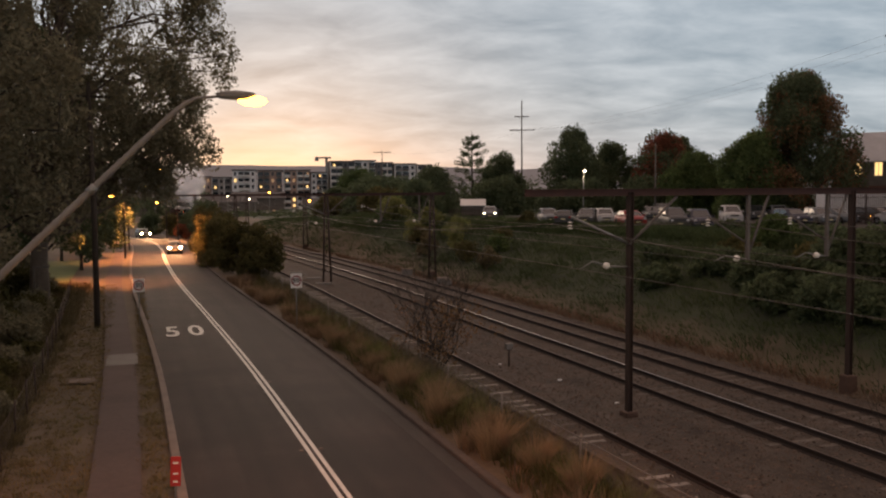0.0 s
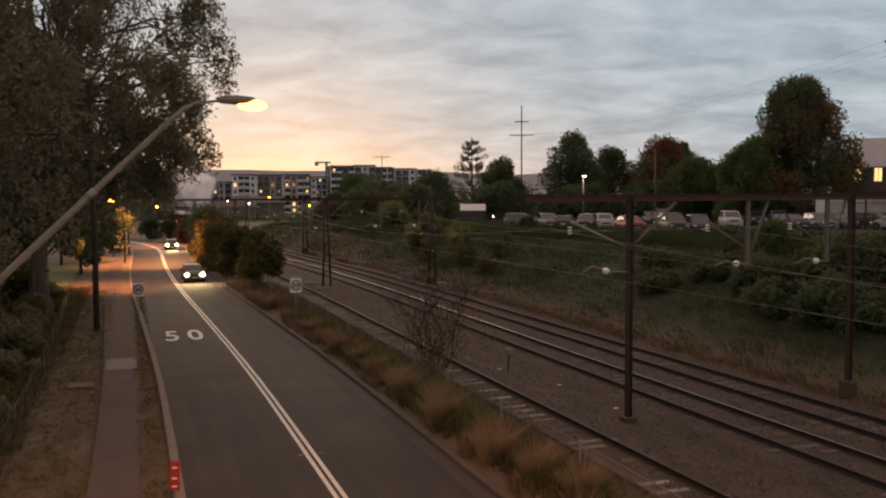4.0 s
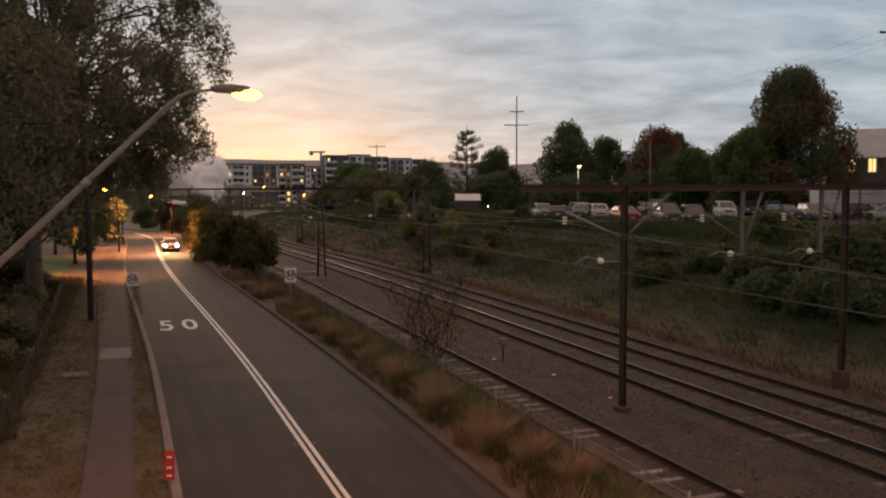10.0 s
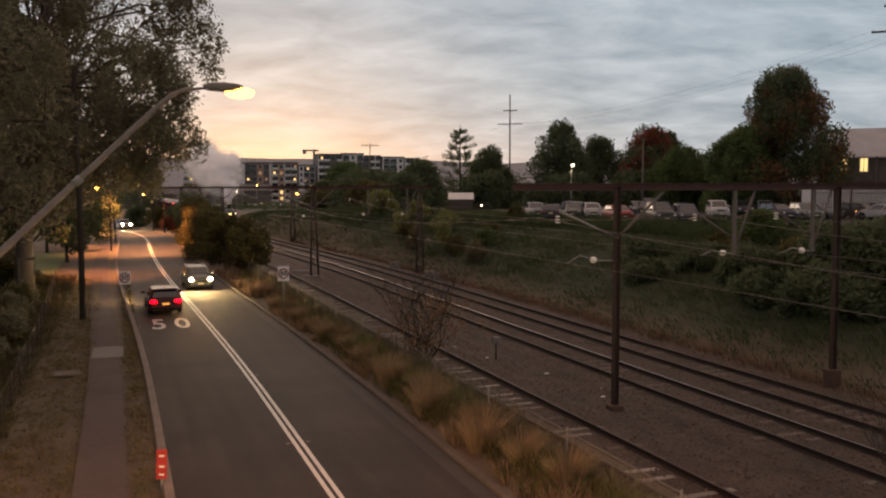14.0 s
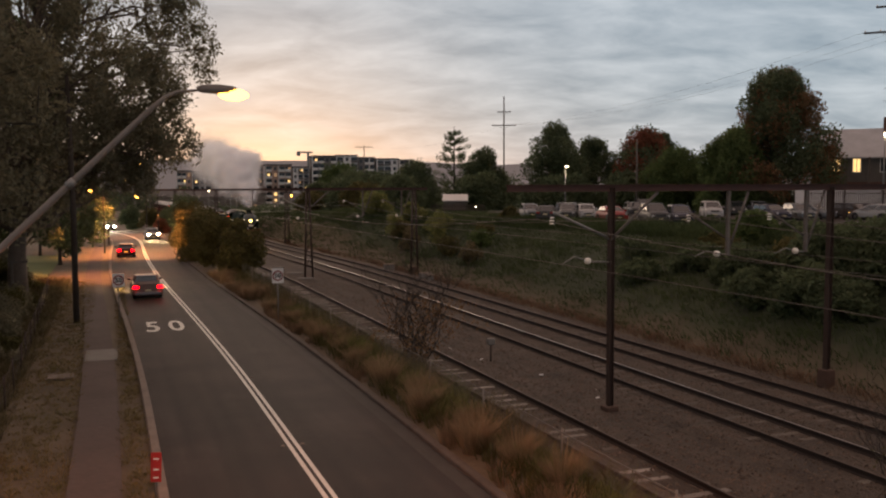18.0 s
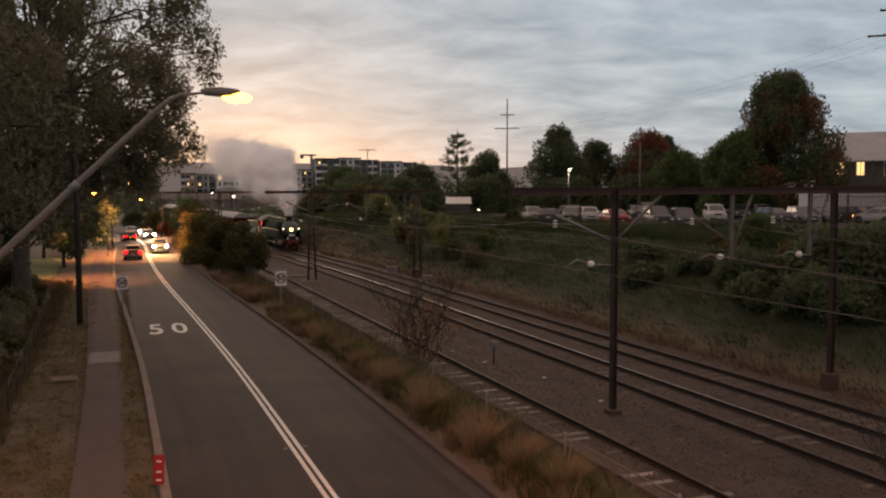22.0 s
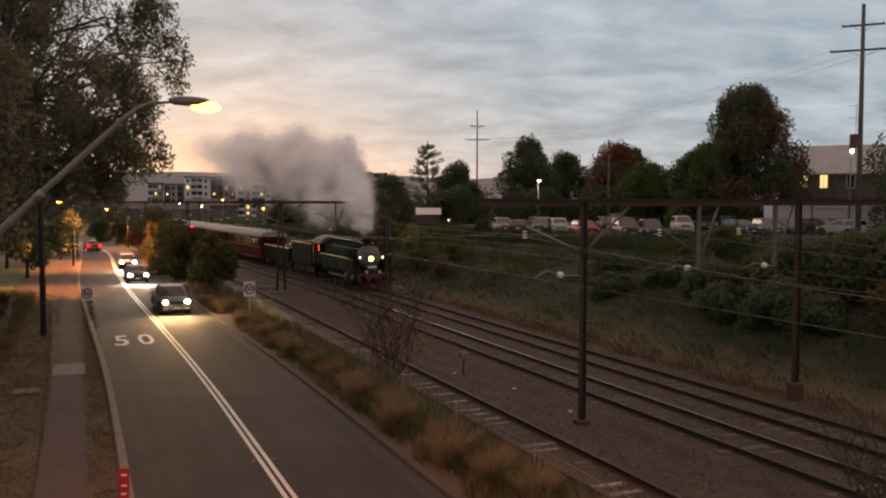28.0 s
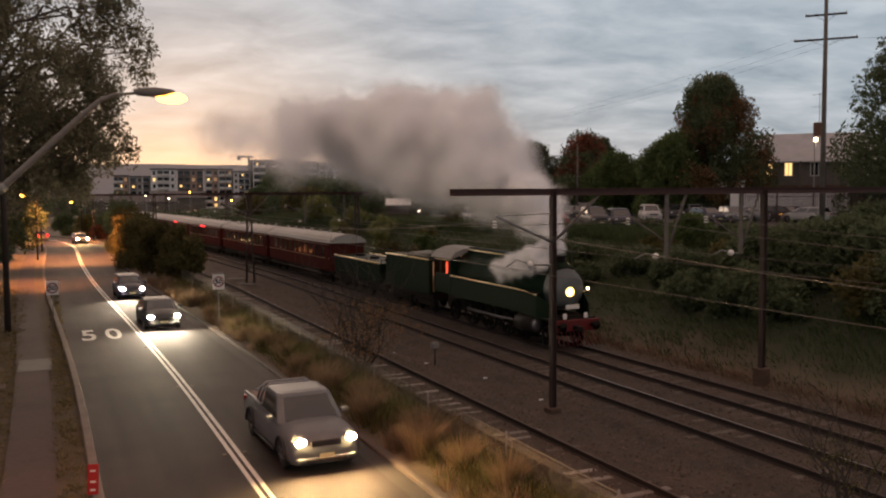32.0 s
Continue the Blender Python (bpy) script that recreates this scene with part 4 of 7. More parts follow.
# ---- trees beyond the bank ----
for i, (x, y, h, s, lf, mix, lab) in enumerate((
        
        (66, 80, 8.0, 4.2, "greenleaf", None, "leafy green tree by the car park"),
        (62, 115, 11.3, 5.0, "darkleaf", None, "rounded dark green tree beyond the car park"), (70, 117, 9.6, 4.6, "darkleaf", None, "rounded dark green tree beyond the car park"),
        (73, 108, 10.4, 5.0, "redleaf", ("darkleaf", 0.35), "autumn tree with russet leaves"), (80, 114, 10.6, 3.2, "darkleaf", None, "narrow dark tree beyond the car park"),
        (70, 96, 7.0, 4.6, "greenleaf", None, "low spreading green tree"), (78, 96, 6.0, 4.6, "darkleaf", None, "low dark tree by the car park"),
        (55, 125, 8.0, 3.6, "darkleaf", None, "dark leafy tree beyond the bank"), (87, 65, 8.0, 4.0, "darkleaf", None, "dark tree by the house"),
        (52, 150, 7.5, 5.0, "darkleaf", None, "dark tree beside the car park"), (44, 165, 6.5, 5.5, "darkleaf", None, "dark tree beside the line"),
        (39, 172, 5.0, 4.0, "darkleaf", None, "dark tree beside the line"), (47, 185, 9.0, 6.0, "greenleaf", None, "green tree beside the line"),
        (73.4, 56.0, 15.0, 6.2, "darkleaf", None, "tall dark green tree beside the pole"), (80, 50, 14, 6, "darkleaf", None, "dark green tree beside the house"))):
    z = ground_z(x, y) - 0.1
    tree("tree", (x, y, z), h + 0.45, s, lab, M[lf], M["darkbark"], 120 + i, clumps=38, count=26000, size=0.19, bare=0.06, trunk=0.25, clump=0.36, top=0.75, mix=(M[mix[0]], mix[1]) if mix else None)

tree("tree", (72.0, 80.0, 3.8), 15.6, 7.2, "tall dense dark tree turning russet at its edges", M["darkleaf"], M["darkbark"], 119, clumps=90, count=70000, size=0.19, bare=0.04, trunk=0.3, clump=0.27, top=0.50, mix=(M["tanleaf"], 0.40))

# loose ballast stones and litter
rg = np.random.default_rng(44)
n = 36000
yy = 11 + 62 * rg.random(n) ** 1.5
xx = rg.uniform(10.6, 23.9, n)
keep = np.ones(n, bool)
for cx in TRACKS:
    for sd_ in (-0.755, 0.755):
        keep &= np.abs(xx - cx - sd_) > 0.1
xx, yy = xx[keep], yy[keep]
n = len(xx)
ctr = np.stack([xx + np.array([rail_bend(v) for v in yy]), yy, np.where((xx > 14.4) & (xx < 15.7), -0.235, -0.165)], 1)
octa = np.array([(1, 0, 0), (0, 1, 0), (-1, 0, 0), (0, -1, 0), (0, 0, 1)], float)
ang = rg.random(n) * 6.283
sz = 0.018 + 0.036 * rg.random(n) ** 2
ca, sa = np.cos(ang), np.sin(ang)
base = octa[None] * np.stack([rg.uniform(0.7, 1.3, n), rg.uniform(0.7, 1.3, n), rg.uniform(0.5, 1.1, n)], 1)[:, None] * sz[:, None, None]
px = base[..., 0] * ca[:, None] - base[..., 1] * sa[:, None]
py = base[..., 0] * sa[:, None] + base[..., 1] * ca[:, None]
P = np.stack([px, py, base[..., 2]], -1) + ctr[:, None]
idx = ((0, 1, 4), (1, 2, 4), (2, 3, 4), (3, 0, 4))
me = bpy.data.meshes.new("ballast_stones")
me.from_pydata(P.reshape(-1, 3).tolist(), [], [tuple(k * 5 + i for i in f) for k in range(n) for f in idx])
me.materials.append(M["stone"])
tagged(new("ballast_stones", me), "loose angular brown grey ballast stones", "ballast stones", kind="stuff")
sp = Shape()
for x, y in ((15.3, 29.5), (14.4, 33.2), (16.0, 26.5), (15.4, 25.5), (14.0, 36.0), (13.8, 30.0)):
    sp.box((x, y, -0.23), (x + 0.16, y + 0.07, -0.19), bevel=0.01)
tagged(part("litter", sp, M["signwhite"]), "scraps of white litter on the ballast", "litter", kind="stuff")
# lawn in the park
lw = Shape()
lw.add([(-24, 62, 0.16), (-4.8, 62, 0.14), (-4.9, 100, 0.14), (-30, 104, 0.16)], [(0, 1, 2, 3)])
structure("lawn", lw, M["lawn"], "mown green lawn in the park", "lawn")
# undergrowth that closes the gaps between the far trees
for i, (x, y, a, b_, h, lf) in enumerate(((58, 108, 7, 5, 4.6, "darkleaf"), (68, 104, 7, 5, 5.0, "darkleaf"), (77, 92, 7, 5, 5.6, "greenleaf"), (50, 118, 6, 6, 5.0, "darkleaf"), (44, 132, 6, 6, 5.4, "darkleaf"), (37, 140, 5, 6, 5.2, "darkleaf"), (33, 150, 3.5, 6, 3.6, "oliveleaf"), (42, 152, 6, 6, 7.5, "darkleaf"), (50, 168, 8, 6, 8.5, "darkleaf"), (58, 176, 8, 6, 8.0, "darkleaf"), (70, 150, 8, 6, 7.5, "darkleaf"), (36, 128, 4, 5, 4.0, "oliveleaf"))):
    shrub("undergrowth", (x, y, ground_z(x, y)), (a, b_, h), "dense dark undergrowth beyond the bank", M[lf], 300 + i, count=6500, size=0.27, clumps=26, category="undergrowth")


# ---- street furniture ----
M.update(
    lampgrey=material("lamp_grey", (0.20, 0.175, 0.155), (0.14, 0.125, 0.11), rough=0.8, metal=0.0, scale=3),
    sodium=glow_mat("sodium_glow", (1.0, 0.46, 0.060), 10.0),
    sodium_far=glow_mat("sodium_glow_far", (1.0, 0.36, 0.05), 22.0),
    white_lamp=glow_mat("white_lamp_glow", (1.0, 0.90, 0.58), 9.0),
    warm_window=glow_mat("warm_window", (1.0, 0.68, 0.26), 1.2),
    dim_window=glow_mat("dim_window", (1.0, 0.62, 0.34), 0.25),
    oldwire=material("weathered_wire", (0.25, 0.225, 0.20), (0.16, 0.145, 0.13), rough=0.7, metal=0.2, scale=4),
    glass=material("dark_glass", (0.012, 0.014, 0.016), rough=0.08),
    render_white=material("pale_render", (0.74, 0.73, 0.72), (0.62, 0.61, 0.60), rough=0.9, scale=0.15),
    render_grey=material("grey_render", (0.34, 0.31, 0.29), (0.27, 0.25, 0.235), rough=0.9, scale=0.15),
    render_dark=material("dark_cladding", (0.085, 0.078, 0.076), (0.12, 0.11, 0.105), rough=0.8, scale=0.15),
    render_brown=material("brown_brick", (0.42, 0.29, 0.23), (0.32, 0.22, 0.175), rough=0.9, scale=0.2),
    slab_edge=material("balcony_slab", (0.62, 0.60, 0.57), (0.5, 0.49, 0.47), rough=0.9, scale=0.3),
    roof_iron=material("roof_iron", (0.42, 0.43, 0.45), (0.32, 0.33, 0.345), rough=0.5, metal=0.2, scale=0.6),
    weatherboard=material("weatherboard", (0.16, 0.15, 0.135), (0.11, 0.10, 0.09), rough=0.85, scale=1.0),
    brick=material("house_brick", (0.16, 0.085, 0.060), (0.10, 0.055, 0.042), rough=0.9, scale=1.0),
    # distance haze is put into the hills' pale blue grey colour
    hill=material("hazed_wooded_hill", (0.23, 0.235, 0.25), (0.26, 0.265, 0.275), rough=1.0, scale=0.004),
)


def street_lamp(base, top, reach, glow, label, group="far street lamps", pole=M["timber"], r=0.12):
    """A timber pole with a bracket arm and a glowing luminaire."""
    x, y, z = base
    t = thing("street_lamp", pose(x, y, z), label, "street lamp", group)
    part("pole", Shape().tube([(0, 0, -0.3), (0, 0, top + 1.2)], [r, r * 0.7], 8), pole, t)
    part("bracket", Shape().tube([(0, 0, top - 0.5), (reach * 0.4, 0, top - 0.08), (reach, 0, top)], 0.03, 6), M["lampgrey"], t)
    hd = part("luminaire", Shape().loft([[(reach - 0.3, -0.08, top), (reach - 0.3, 0.08, top), (reach - 0.3, 0.06, top + 0.1), (reach - 0.3, -0.06, top + 0.1)], [(reach + 0.45, -0.12, top), (reach + 0.45, 0.12, top), (reach + 0.45, 0.08, top + 0.1), (reach + 0.45, -0.08, top + 0.1)]]), M["lampgrey"], t)
    part("lens", Shape().ball((reach + 0.15, 0, top - 0.04), 0.2, 8, 6, (1.3, 0.9, 0.7)), glow, hd, "glowing lens")
    return t


M["black"].node_tree.nodes["Principled BSDF"].inputs["Specular IOR Level"].default_value = 0.05
# the near lamp leans its long arm out over the kerb
lamp = thing("street_lamp", pose(-2.75, 14, 0), "grey steel street lamp with a long sloping arm, lit orange", "street lamp")
part("pole", Shape().tube([(0, 0, -0.3), (0, 0, 4.75), (0.16, 0, 5.05)], [0.085, 0.066, 0.056], 12), M["lampgrey"], lamp)
part("arm", Shape().tube([(0.16, 0, 5.05), (1.05, 0, 5.98), (2.2, 0, 7.1), (3.35, 0, 8.22), (3.58, 0, 8.42), (3.75, 0, 8.50), (4.1, 0, 8.545)], [0.056, 0.053, 0.049, 0.043, 0.038, 0.028, 0.020], 12), M["lampgrey"], lamp, "long tapered grey arm")
part("collar", Shape().tube([(2.15, 0, 7.05), (2.25, 0, 7.15)], 0.064, 12), M["galv"], lamp)
hd = Shape()
for a, b in ((0, 0.5),):
    ring = lambda x, w, z0, z1: [(x, -w, z0), (x, w, z0), (x, w * 0.8, (z0 + z1) / 2 + 0.04), (x, w * 0.35, z1), (x, -w * 0.35, z1), (x, -w * 0.8, (z0 + z1) / 2 + 0.04)]
    hd.loft([ring(4.05, 0.03, 8.53, 8.58), ring(4.12, 0.08, 8.51, 8.62), ring(4.35, 0.11, 8.50, 8.64), ring(4.58, 0.10, 8.51, 8.62), ring(4.64, 0.05, 8.53, 8.59)], smooth=True)
head_ob = part("luminaire", hd, M["lampgrey"], lamp, "grey lamp head")
part("lens", Shape().ball((4.60, 0, 8.485), 0.145, 14, 10, (1.6, 0.85, 0.6)), M["sodium"], head_ob, "glowing orange sodium lens")
near_light = bpy.data.lights.new("street_lamp_light", "SPOT")
near_light.energy, near_light.color, near_light.shadow_soft_size = 1150, (1.0, 0.32, 0.10), 0.15
near_light.spot_size, near_light.spot_blend = radians(125), 0.35
new("street_lamp_light", near_light).location = (1.87, 14, 8.3)

street_lamp((-1.75 + bend(76), 76, 0), 7.0, 1.1, M["sodium_far"], "timber pole street lamp glowing orange over the footpath")
l2 = bpy.data.lights.new("footpath_lamp_light", "SPOT")
l2.spot_size, l2.spot_blend = radians(104), 0.6
l2.energy, l2.color, l2.shadow_soft_size = 5200, (1.0, 0.36, 0.12), 0.15
new("footpath_lamp_light", l2).location = (-1.0 + bend(76) + 0.5, 74.5, 6.7)
for x, y, z, side in ((2.0, 104, 10.1, -2.8), (2.4, 140, 6.0, 4.3), (0.5, 120, 8.2, -0.9), (2.5, 150, 9.4, 2.9)):
    # poles stand behind the kerb and reach out over the road
    street_lamp((x + side, y, 0), z, 1.2 - side, M["sodium_far"], "street lamp glowing orange among the trees", r=0.10)
    if y in (104, 140):
        fl = bpy.data.lights.new("far_lamp_light", "SPOT")
        fl.spot_size, fl.spot_blend = radians(118 if y == 104 else 140), 0.5
        fl.energy, fl.color, fl.shadow_soft_size = 26000 if y == 104 else 7000, (1.0, 0.38, 0.13), 0.2
        new("far_lamp_light", fl).location = (x + 1.35, y - 0.2, z - 0.4)
pole = thing("timber_pole", pose(-1.9, 49.8, 0), "dark timber power pole beside the footpath", "utility pole", "timber poles")
part("shaft", Shape().tube([(0, 0, -0.4), (0.02, 0, 6), (-0.08, 0, 13)], [0.17, 0.15, 0.11], 10), M["timber"], pole)
part("crossarm", Shape().box((-1.1, -0.06, 12.2), (1.0, 0.06, 12.32)), M["timber"], pole)


def speed_sign(x, y, z, w, h, label):
    s = thing("speed_sign", pose(x, y, 0), label, "speed sign", "speed signs")
    part("post", Shape().tube([(0, 0.03, -0.3), (0, 0.03, z + h / 2 - 0.05)], 0.03, 8), M["galv"], s)
    b = part("board", Shape().box((-w / 2, -0.012, z - h / 2), (w / 2, 0.0, z + h / 2), bevel=0.004), M["signwhite"], s, "white sign board")
    ro, ri, n = w * 0.465, w * 0.345, 40
    rs = Shape()
    rs.add([(r * math.cos(6.2832 * k / n), -0.016, z + r * math.sin(6.2832 * k / n)) for r in (ro, ri) for k in range(n)], [(k, (k + 1) % n, n + (k + 1) % n, n + k) for k in range(n)])
    part("ring", rs, M["signred_dull"], b, "faded red ring")
    for digit, dx in (("5", -0.148), ("0", 0.148)):
        flat_letters(digit, w * 0.55, Matrix.Translation((dx * w, -0.018, z)) @ Euler((radians(90), 0, 0)).to_matrix().to_4x4(), M["black"], "numeral", b, "black numeral", weight=0.038)
    return s


M["signred_dull"] = material("dull_sign_red", (0.24, 0.028, 0.026), (0.18, 0.026, 0.024), rough=0.6, scale=4)
speed_sign(8.1, 45.5, 2.46, 0.6, 0.78, "white speed limit sign reading 50 by the railway fence")
speed_sign(0.25, 49.0, 2.2, 0.6, 0.72, "white speed limit sign reading 50 beside the kerb")

red = thing("warning_marker", pose(0.78, 20.7, 0, 0, 2, -12), "red and white marker board on a short kerbside post", "sign")
part("post", Shape().box((-0.025, 0.0, -0.2), (0.025, 0.03, 0.85)), M["galv"], red)
bd = part("board", Shape().box((-0.12, -0.02, 0.25), (0.12, 0.0, 0.95), bevel=0.006), M["signred"], red, "red board")
for z in (0.36, 0.55, 0.80):
    part("white_bar", Shape().box((-0.06, -0.026, z - 0.022), (0.06, -0.022, z + 0.022)), M["signwhite"], bd, "white bar")

# pale slab set in the footpath, and a drain lid on the verge
structure("pale_slab", Shape().box((-1.18, 37.6, 0.0), (0.08, 40.2, 0.066), bevel=0.004), M["pale_slab"], "newer pale concrete slab in the footpath", "slab")
structure("drain_lid", Shape().box((-2.4, 34.6, 0.0), (-1.5, 35.4, 0.07), bevel=0.01), M["kerb"], "square concrete drain lid in the grass", "drain lid")


def wire_fence(name, x, y0, y1, h, label, shift, pitch=0.09, step=3.0, rail=False, r=0.0035, steel="oldwire"):
    """Round posts, wires and woven mesh; every post is a part."""
    f = thing(name, Matrix.Identity(4), label, "fence")
    post = Shape().tube([(0, 0, -0.3), (0, 0, h + 0.08)], 0.028, 8).data("post", M[steel])
    ys_ = np.arange(y0, y1 + 0.1, step)
    for y in ys_:
        p = new("post", post)
        p.parent = f
        p.matrix_basis = pose(x + shift(y), y, ground_z(x + shift(y), y), rng.normal() * 1.2, rng.normal() * 1.2)
    for zz in (h, h * 0.5, 0.08):
        pts = []
        for a, b in zip(ys_, ys_[1:]):
            for u in (0, 0.25, 0.5, 0.75):
                yy = a + (b - a) * u
                pts.append((x + shift(yy), yy, ground_z(x + shift(yy), yy) + zz - (0 if rail and zz == h else 0.35) * u * (1 - u) * (1 if zz == h else 0.3)))
        part("top_rail" if rail and zz == h else "wire", Shape().tube(pts, (0.017 if rail else 0.011) if zz == h else 0.006, 5), M["dullsteel"] if rail and zz == h else M[steel], f)
    L = []
    for c in np.arange(y0 - h, y1, pitch):
        for sgn in (1, -1):
            a0, a1 = (c, c + h) if sgn > 0 else (c + h, c)
            if min(a0, a1) < y0 or max(a0, a1) > y1:
                continue
            g0, xs0, xs1 = ground_z(x + shift(c), c), x + shift(a0), x + shift(a1)
            L.append([(xs0, a0 - r, g0 + 0.05), (xs0, a0 + r, g0 + 0.05), (xs1, a1 + r, g0 + h - 0.06), (xs1, a1 - r, g0 + h - 0.06)])
    ob = new("mesh_wire", quads("mesh_wire", np.array(L), M[steel]))
    ob.parent = f
    tagged(ob, kind="stuff")
    return f


wire_fence("park_fence", -3.3, 15, 66, 1.1, "low chain wire fence with thin steel posts along the verge", bend, steel="steel_dark")
stake = thing("park_post", pose(-5.5, 55.8, 0), "pale timber post with a short crossbar in the park", "post")
part("shaft", Shape().box((-0.06, -0.06, -0.3), (0.06, 0.06, 2.9), bevel=0.01), M["greytimber"], stake)
part("crossbar", Shape().box((-0.08, -0.08, 2.78), (0.85, -0.02, 2.92), bevel=0.01), M["greytimber"], stake)
wire_fence("railway_fence", 10.0, 9, 69, 1.2, "weathered grey chain wire fence with a top rail beside the railway", lambda y: bend(y) * 0.5, pitch=0.075, step=4.6, rail=True, r=0.006)

# trackside things
box = thing("signal_box_post", pose(14.7, 32.8, -0.24), "small pale trackside box on a short post in the ballast", "trackside box")
part("post", Shape().tube([(0, 0, -0.2), (0, 0, 0.75)], 0.04, 6), M["steel_dark"], box)
part("case", Shape().box((-0.16, -0.1, 0.72), (0.16, 0.1, 0.98), bevel=0.02), M["pale_slab"], box)
for x, y, sx, sy, sz in ((22.95, 72.8, 0.9, 0.5, 0.6), (23.4, 65, 0.9, 0.6, 0.5), (23.2, 63.4, 0.5, 0.5, 0.5)):
    c = thing("cable_pit", pose(x + rail_bend(y), y, -0.26), "pale concrete cable pit at the track's edge", "cable pit", "cable pits")
    part("pit", Shape().box((-sx / 2, -sy / 2, -0.1), (sx / 2, sy / 2, sz), bevel=0.05), M["pale_slab"], c)
    part("lid", Shape().box((-sx / 2 - 0.04, -sy / 2 - 0.04, sz), (sx / 2 + 0.04, sy / 2 + 0.04, sz + 0.07), bevel=0.02), M["kerb"], c)
for x, y, w in ((14.1, 79.5, 1.3), (13.9, 77, 1.2), (14.6, 73.5, 1.6), (14.5, 68.9, 1.6)):
    structure("concrete_slab", Shape().box((x - w * 0.42, y - 0.22, -0.3), (x + w * 0.42, y + 0.22, -0.12), bevel=0.02), M["pale_slab"], "pale concrete slab lying between the tracks", "slab")

# bare shrub rising through the railway fence
rs = np.random.default_rng(77)
bare = thing("bare_shrub", pose(11.2, 32.6, -0.25), "leggy bare shrub with a few olive leaves by the fence", "shrub")
for k in range(34):
    a = rs.random() * 6.283
    L = 2.8 + 2.7 * rs.random()
    tip = (math.cos(a) * L * 0.42, math.sin(a) * L * 0.75, L)
    st = Shape()
    pts = limb(st, (math.cos(a) * 0.25, math.sin(a) * 0.3, -0.1), tip, 0.022, 0.005, rs, n=6, wander=0.05)
    for q in range(7):
        p = pts[2 + q % 4]
        d = Vector(rs.normal(size=3)) * 0.5 + Vector((0, 0, 0.5))
        st.tube([p, p + d * 0.6, p + d + Vector((0, 0, 0.1))], [0.008, 0.006, 0.003], 4)
    part("stem", st, M["darkbark"], bare)
cs = np.stack([rs.uniform(-1.2, 2.0, 44), rs.uniform(-3.4, 1.6, 44), rs.uniform(1.0, 3.0, 44)], 1)
ob = new("sparse_leaves", quads("sparse_leaves", leaves(cs, np.full(44, 0.42), 1500, 0.06, rs, 0.3), M["tanleaf"]))
ob.parent = bare
bare2 = thing("bare_shrub", pose(15.3, 12.6, -0.25), "leggy bare shrub with sparse olive leaves in the ballast", "shrub")
for k in range(24):
    a = rs.random() * 6.283
    L = 1.5 + 2.1 * rs.random()
    st = Shape()
    pts = limb(st, (math.cos(a) * 0.15, math.sin(a) * 0.15, -0.1), (math.cos(a) * L * 0.5, math.sin(a) * L * 0.5, L), 0.016, 0.004, rs, n=6, wander=0.05)
    for q in range(6):
        p = pts[2 + q % 4]
        d = Vector(rs.normal(size=3)) * 0.35 + Vector((0, 0, 0.35))
        st.tube([p, p + d], [0.006, 0.003], 4)
    part("stem", st, M["darkbark"], bare2)
cs = np.stack([rs.uniform(-0.8, 0.8, 16), rs.uniform(-0.8, 0.8, 16), rs.uniform(0.7, 2.2, 16)], 1)
ob = new("sparse_leaves", quads("sparse_leaves", leaves(cs, np.full(16, 0.3), 420, 0.045, rs, 0.3), M["oliveleaf"]))
ob.parent = bare2

# ---- beyond the bank ----
def norfolk_pine(x, y, z, h):
    r = np.random.default_rng(9)
    t = thing("norfolk_pine", pose(x, y, z), "tall dark pine with tiers of open upswept branches", "pine tree")
    part("trunk", Shape().tube([(0, 0, -0.3), (0, 0, h)], [0.3, 0.05], 8), M["darkbark"], t)
    br, cs, rd = Shape(), [], []
    for k in range(11):
        zz = h * (0.24 + 0.74 * k / 11) + 0.3 * r.normal()
        L = 4.3 * (1 - k / 11.8) ** 0.75 + 0.3
        for q in range(5):
            a = q * 1.257 + k * 0.6 + r.normal() * 0.25
            Lq = L * (0.65 + 0.5 * r.random())
            tip = (math.cos(a) * Lq, math.sin(a) * Lq, zz + 0.22 * Lq + 0.3 * r.normal())
            br.tube([(0, 0, zz), (tip[0] * 0.6, tip[1] * 0.6, zz - 0.02 * Lq), tip], [0.06, 0.045, 0.02], 4)
            for u in (0.55, 0.8, 1.0):
                cs.append((tip[0] * u, tip[1] * u, zz + (tip[2] - zz) * u ** 2))
                rd.append((0.30 + 0.34 * u) * (0.65 + 0.35 * L / 4))
    part("branchwork", br, M["darkbark"], t)
    ob = new("needles", quads("needles", leaves(cs, np.array(rd), 9000, 0.15, r, -0.3), M["darkleaf"]))
    ob.parent = t


norfolk_pine(63, 158, ground_z(63, 158), 16.6)


def power_pole(x, y, z, h, arms, label, r=0.17, mat=None, turn=0, wires=()):
    t = thing("power_pole", pose(x, y, z, 0, 0, turn), label, "power pole", "power poles")
    part("shaft", Shape().tube([(0, 0, -0.9), (0, 0, h)], [r, r * 0.6], 10), mat or M["greytimber"], t)
    for az, w in arms:
        a = part("crossarm", Shape().box((-w, -0.07, az - 0.07), (w, 0.07, az + 0.07), bevel=0.01), M["timber"], t)
        for q in (-0.95, -0.5, 0.5, 0.95):
            part("insulator", Shape().tube([(q * w, 0, az + 0.07), (q * w, 0, az + 0.22)], [0.05, 0.03], 6), M["porcelain"], a)
        part("strut", Shape().tube([(-w * 0.5, 0.08, az), (0, 0.08, az - 0.55), (w * 0.5, 0.08, az)], 0.02, 4), M["galv"], t)
    return t


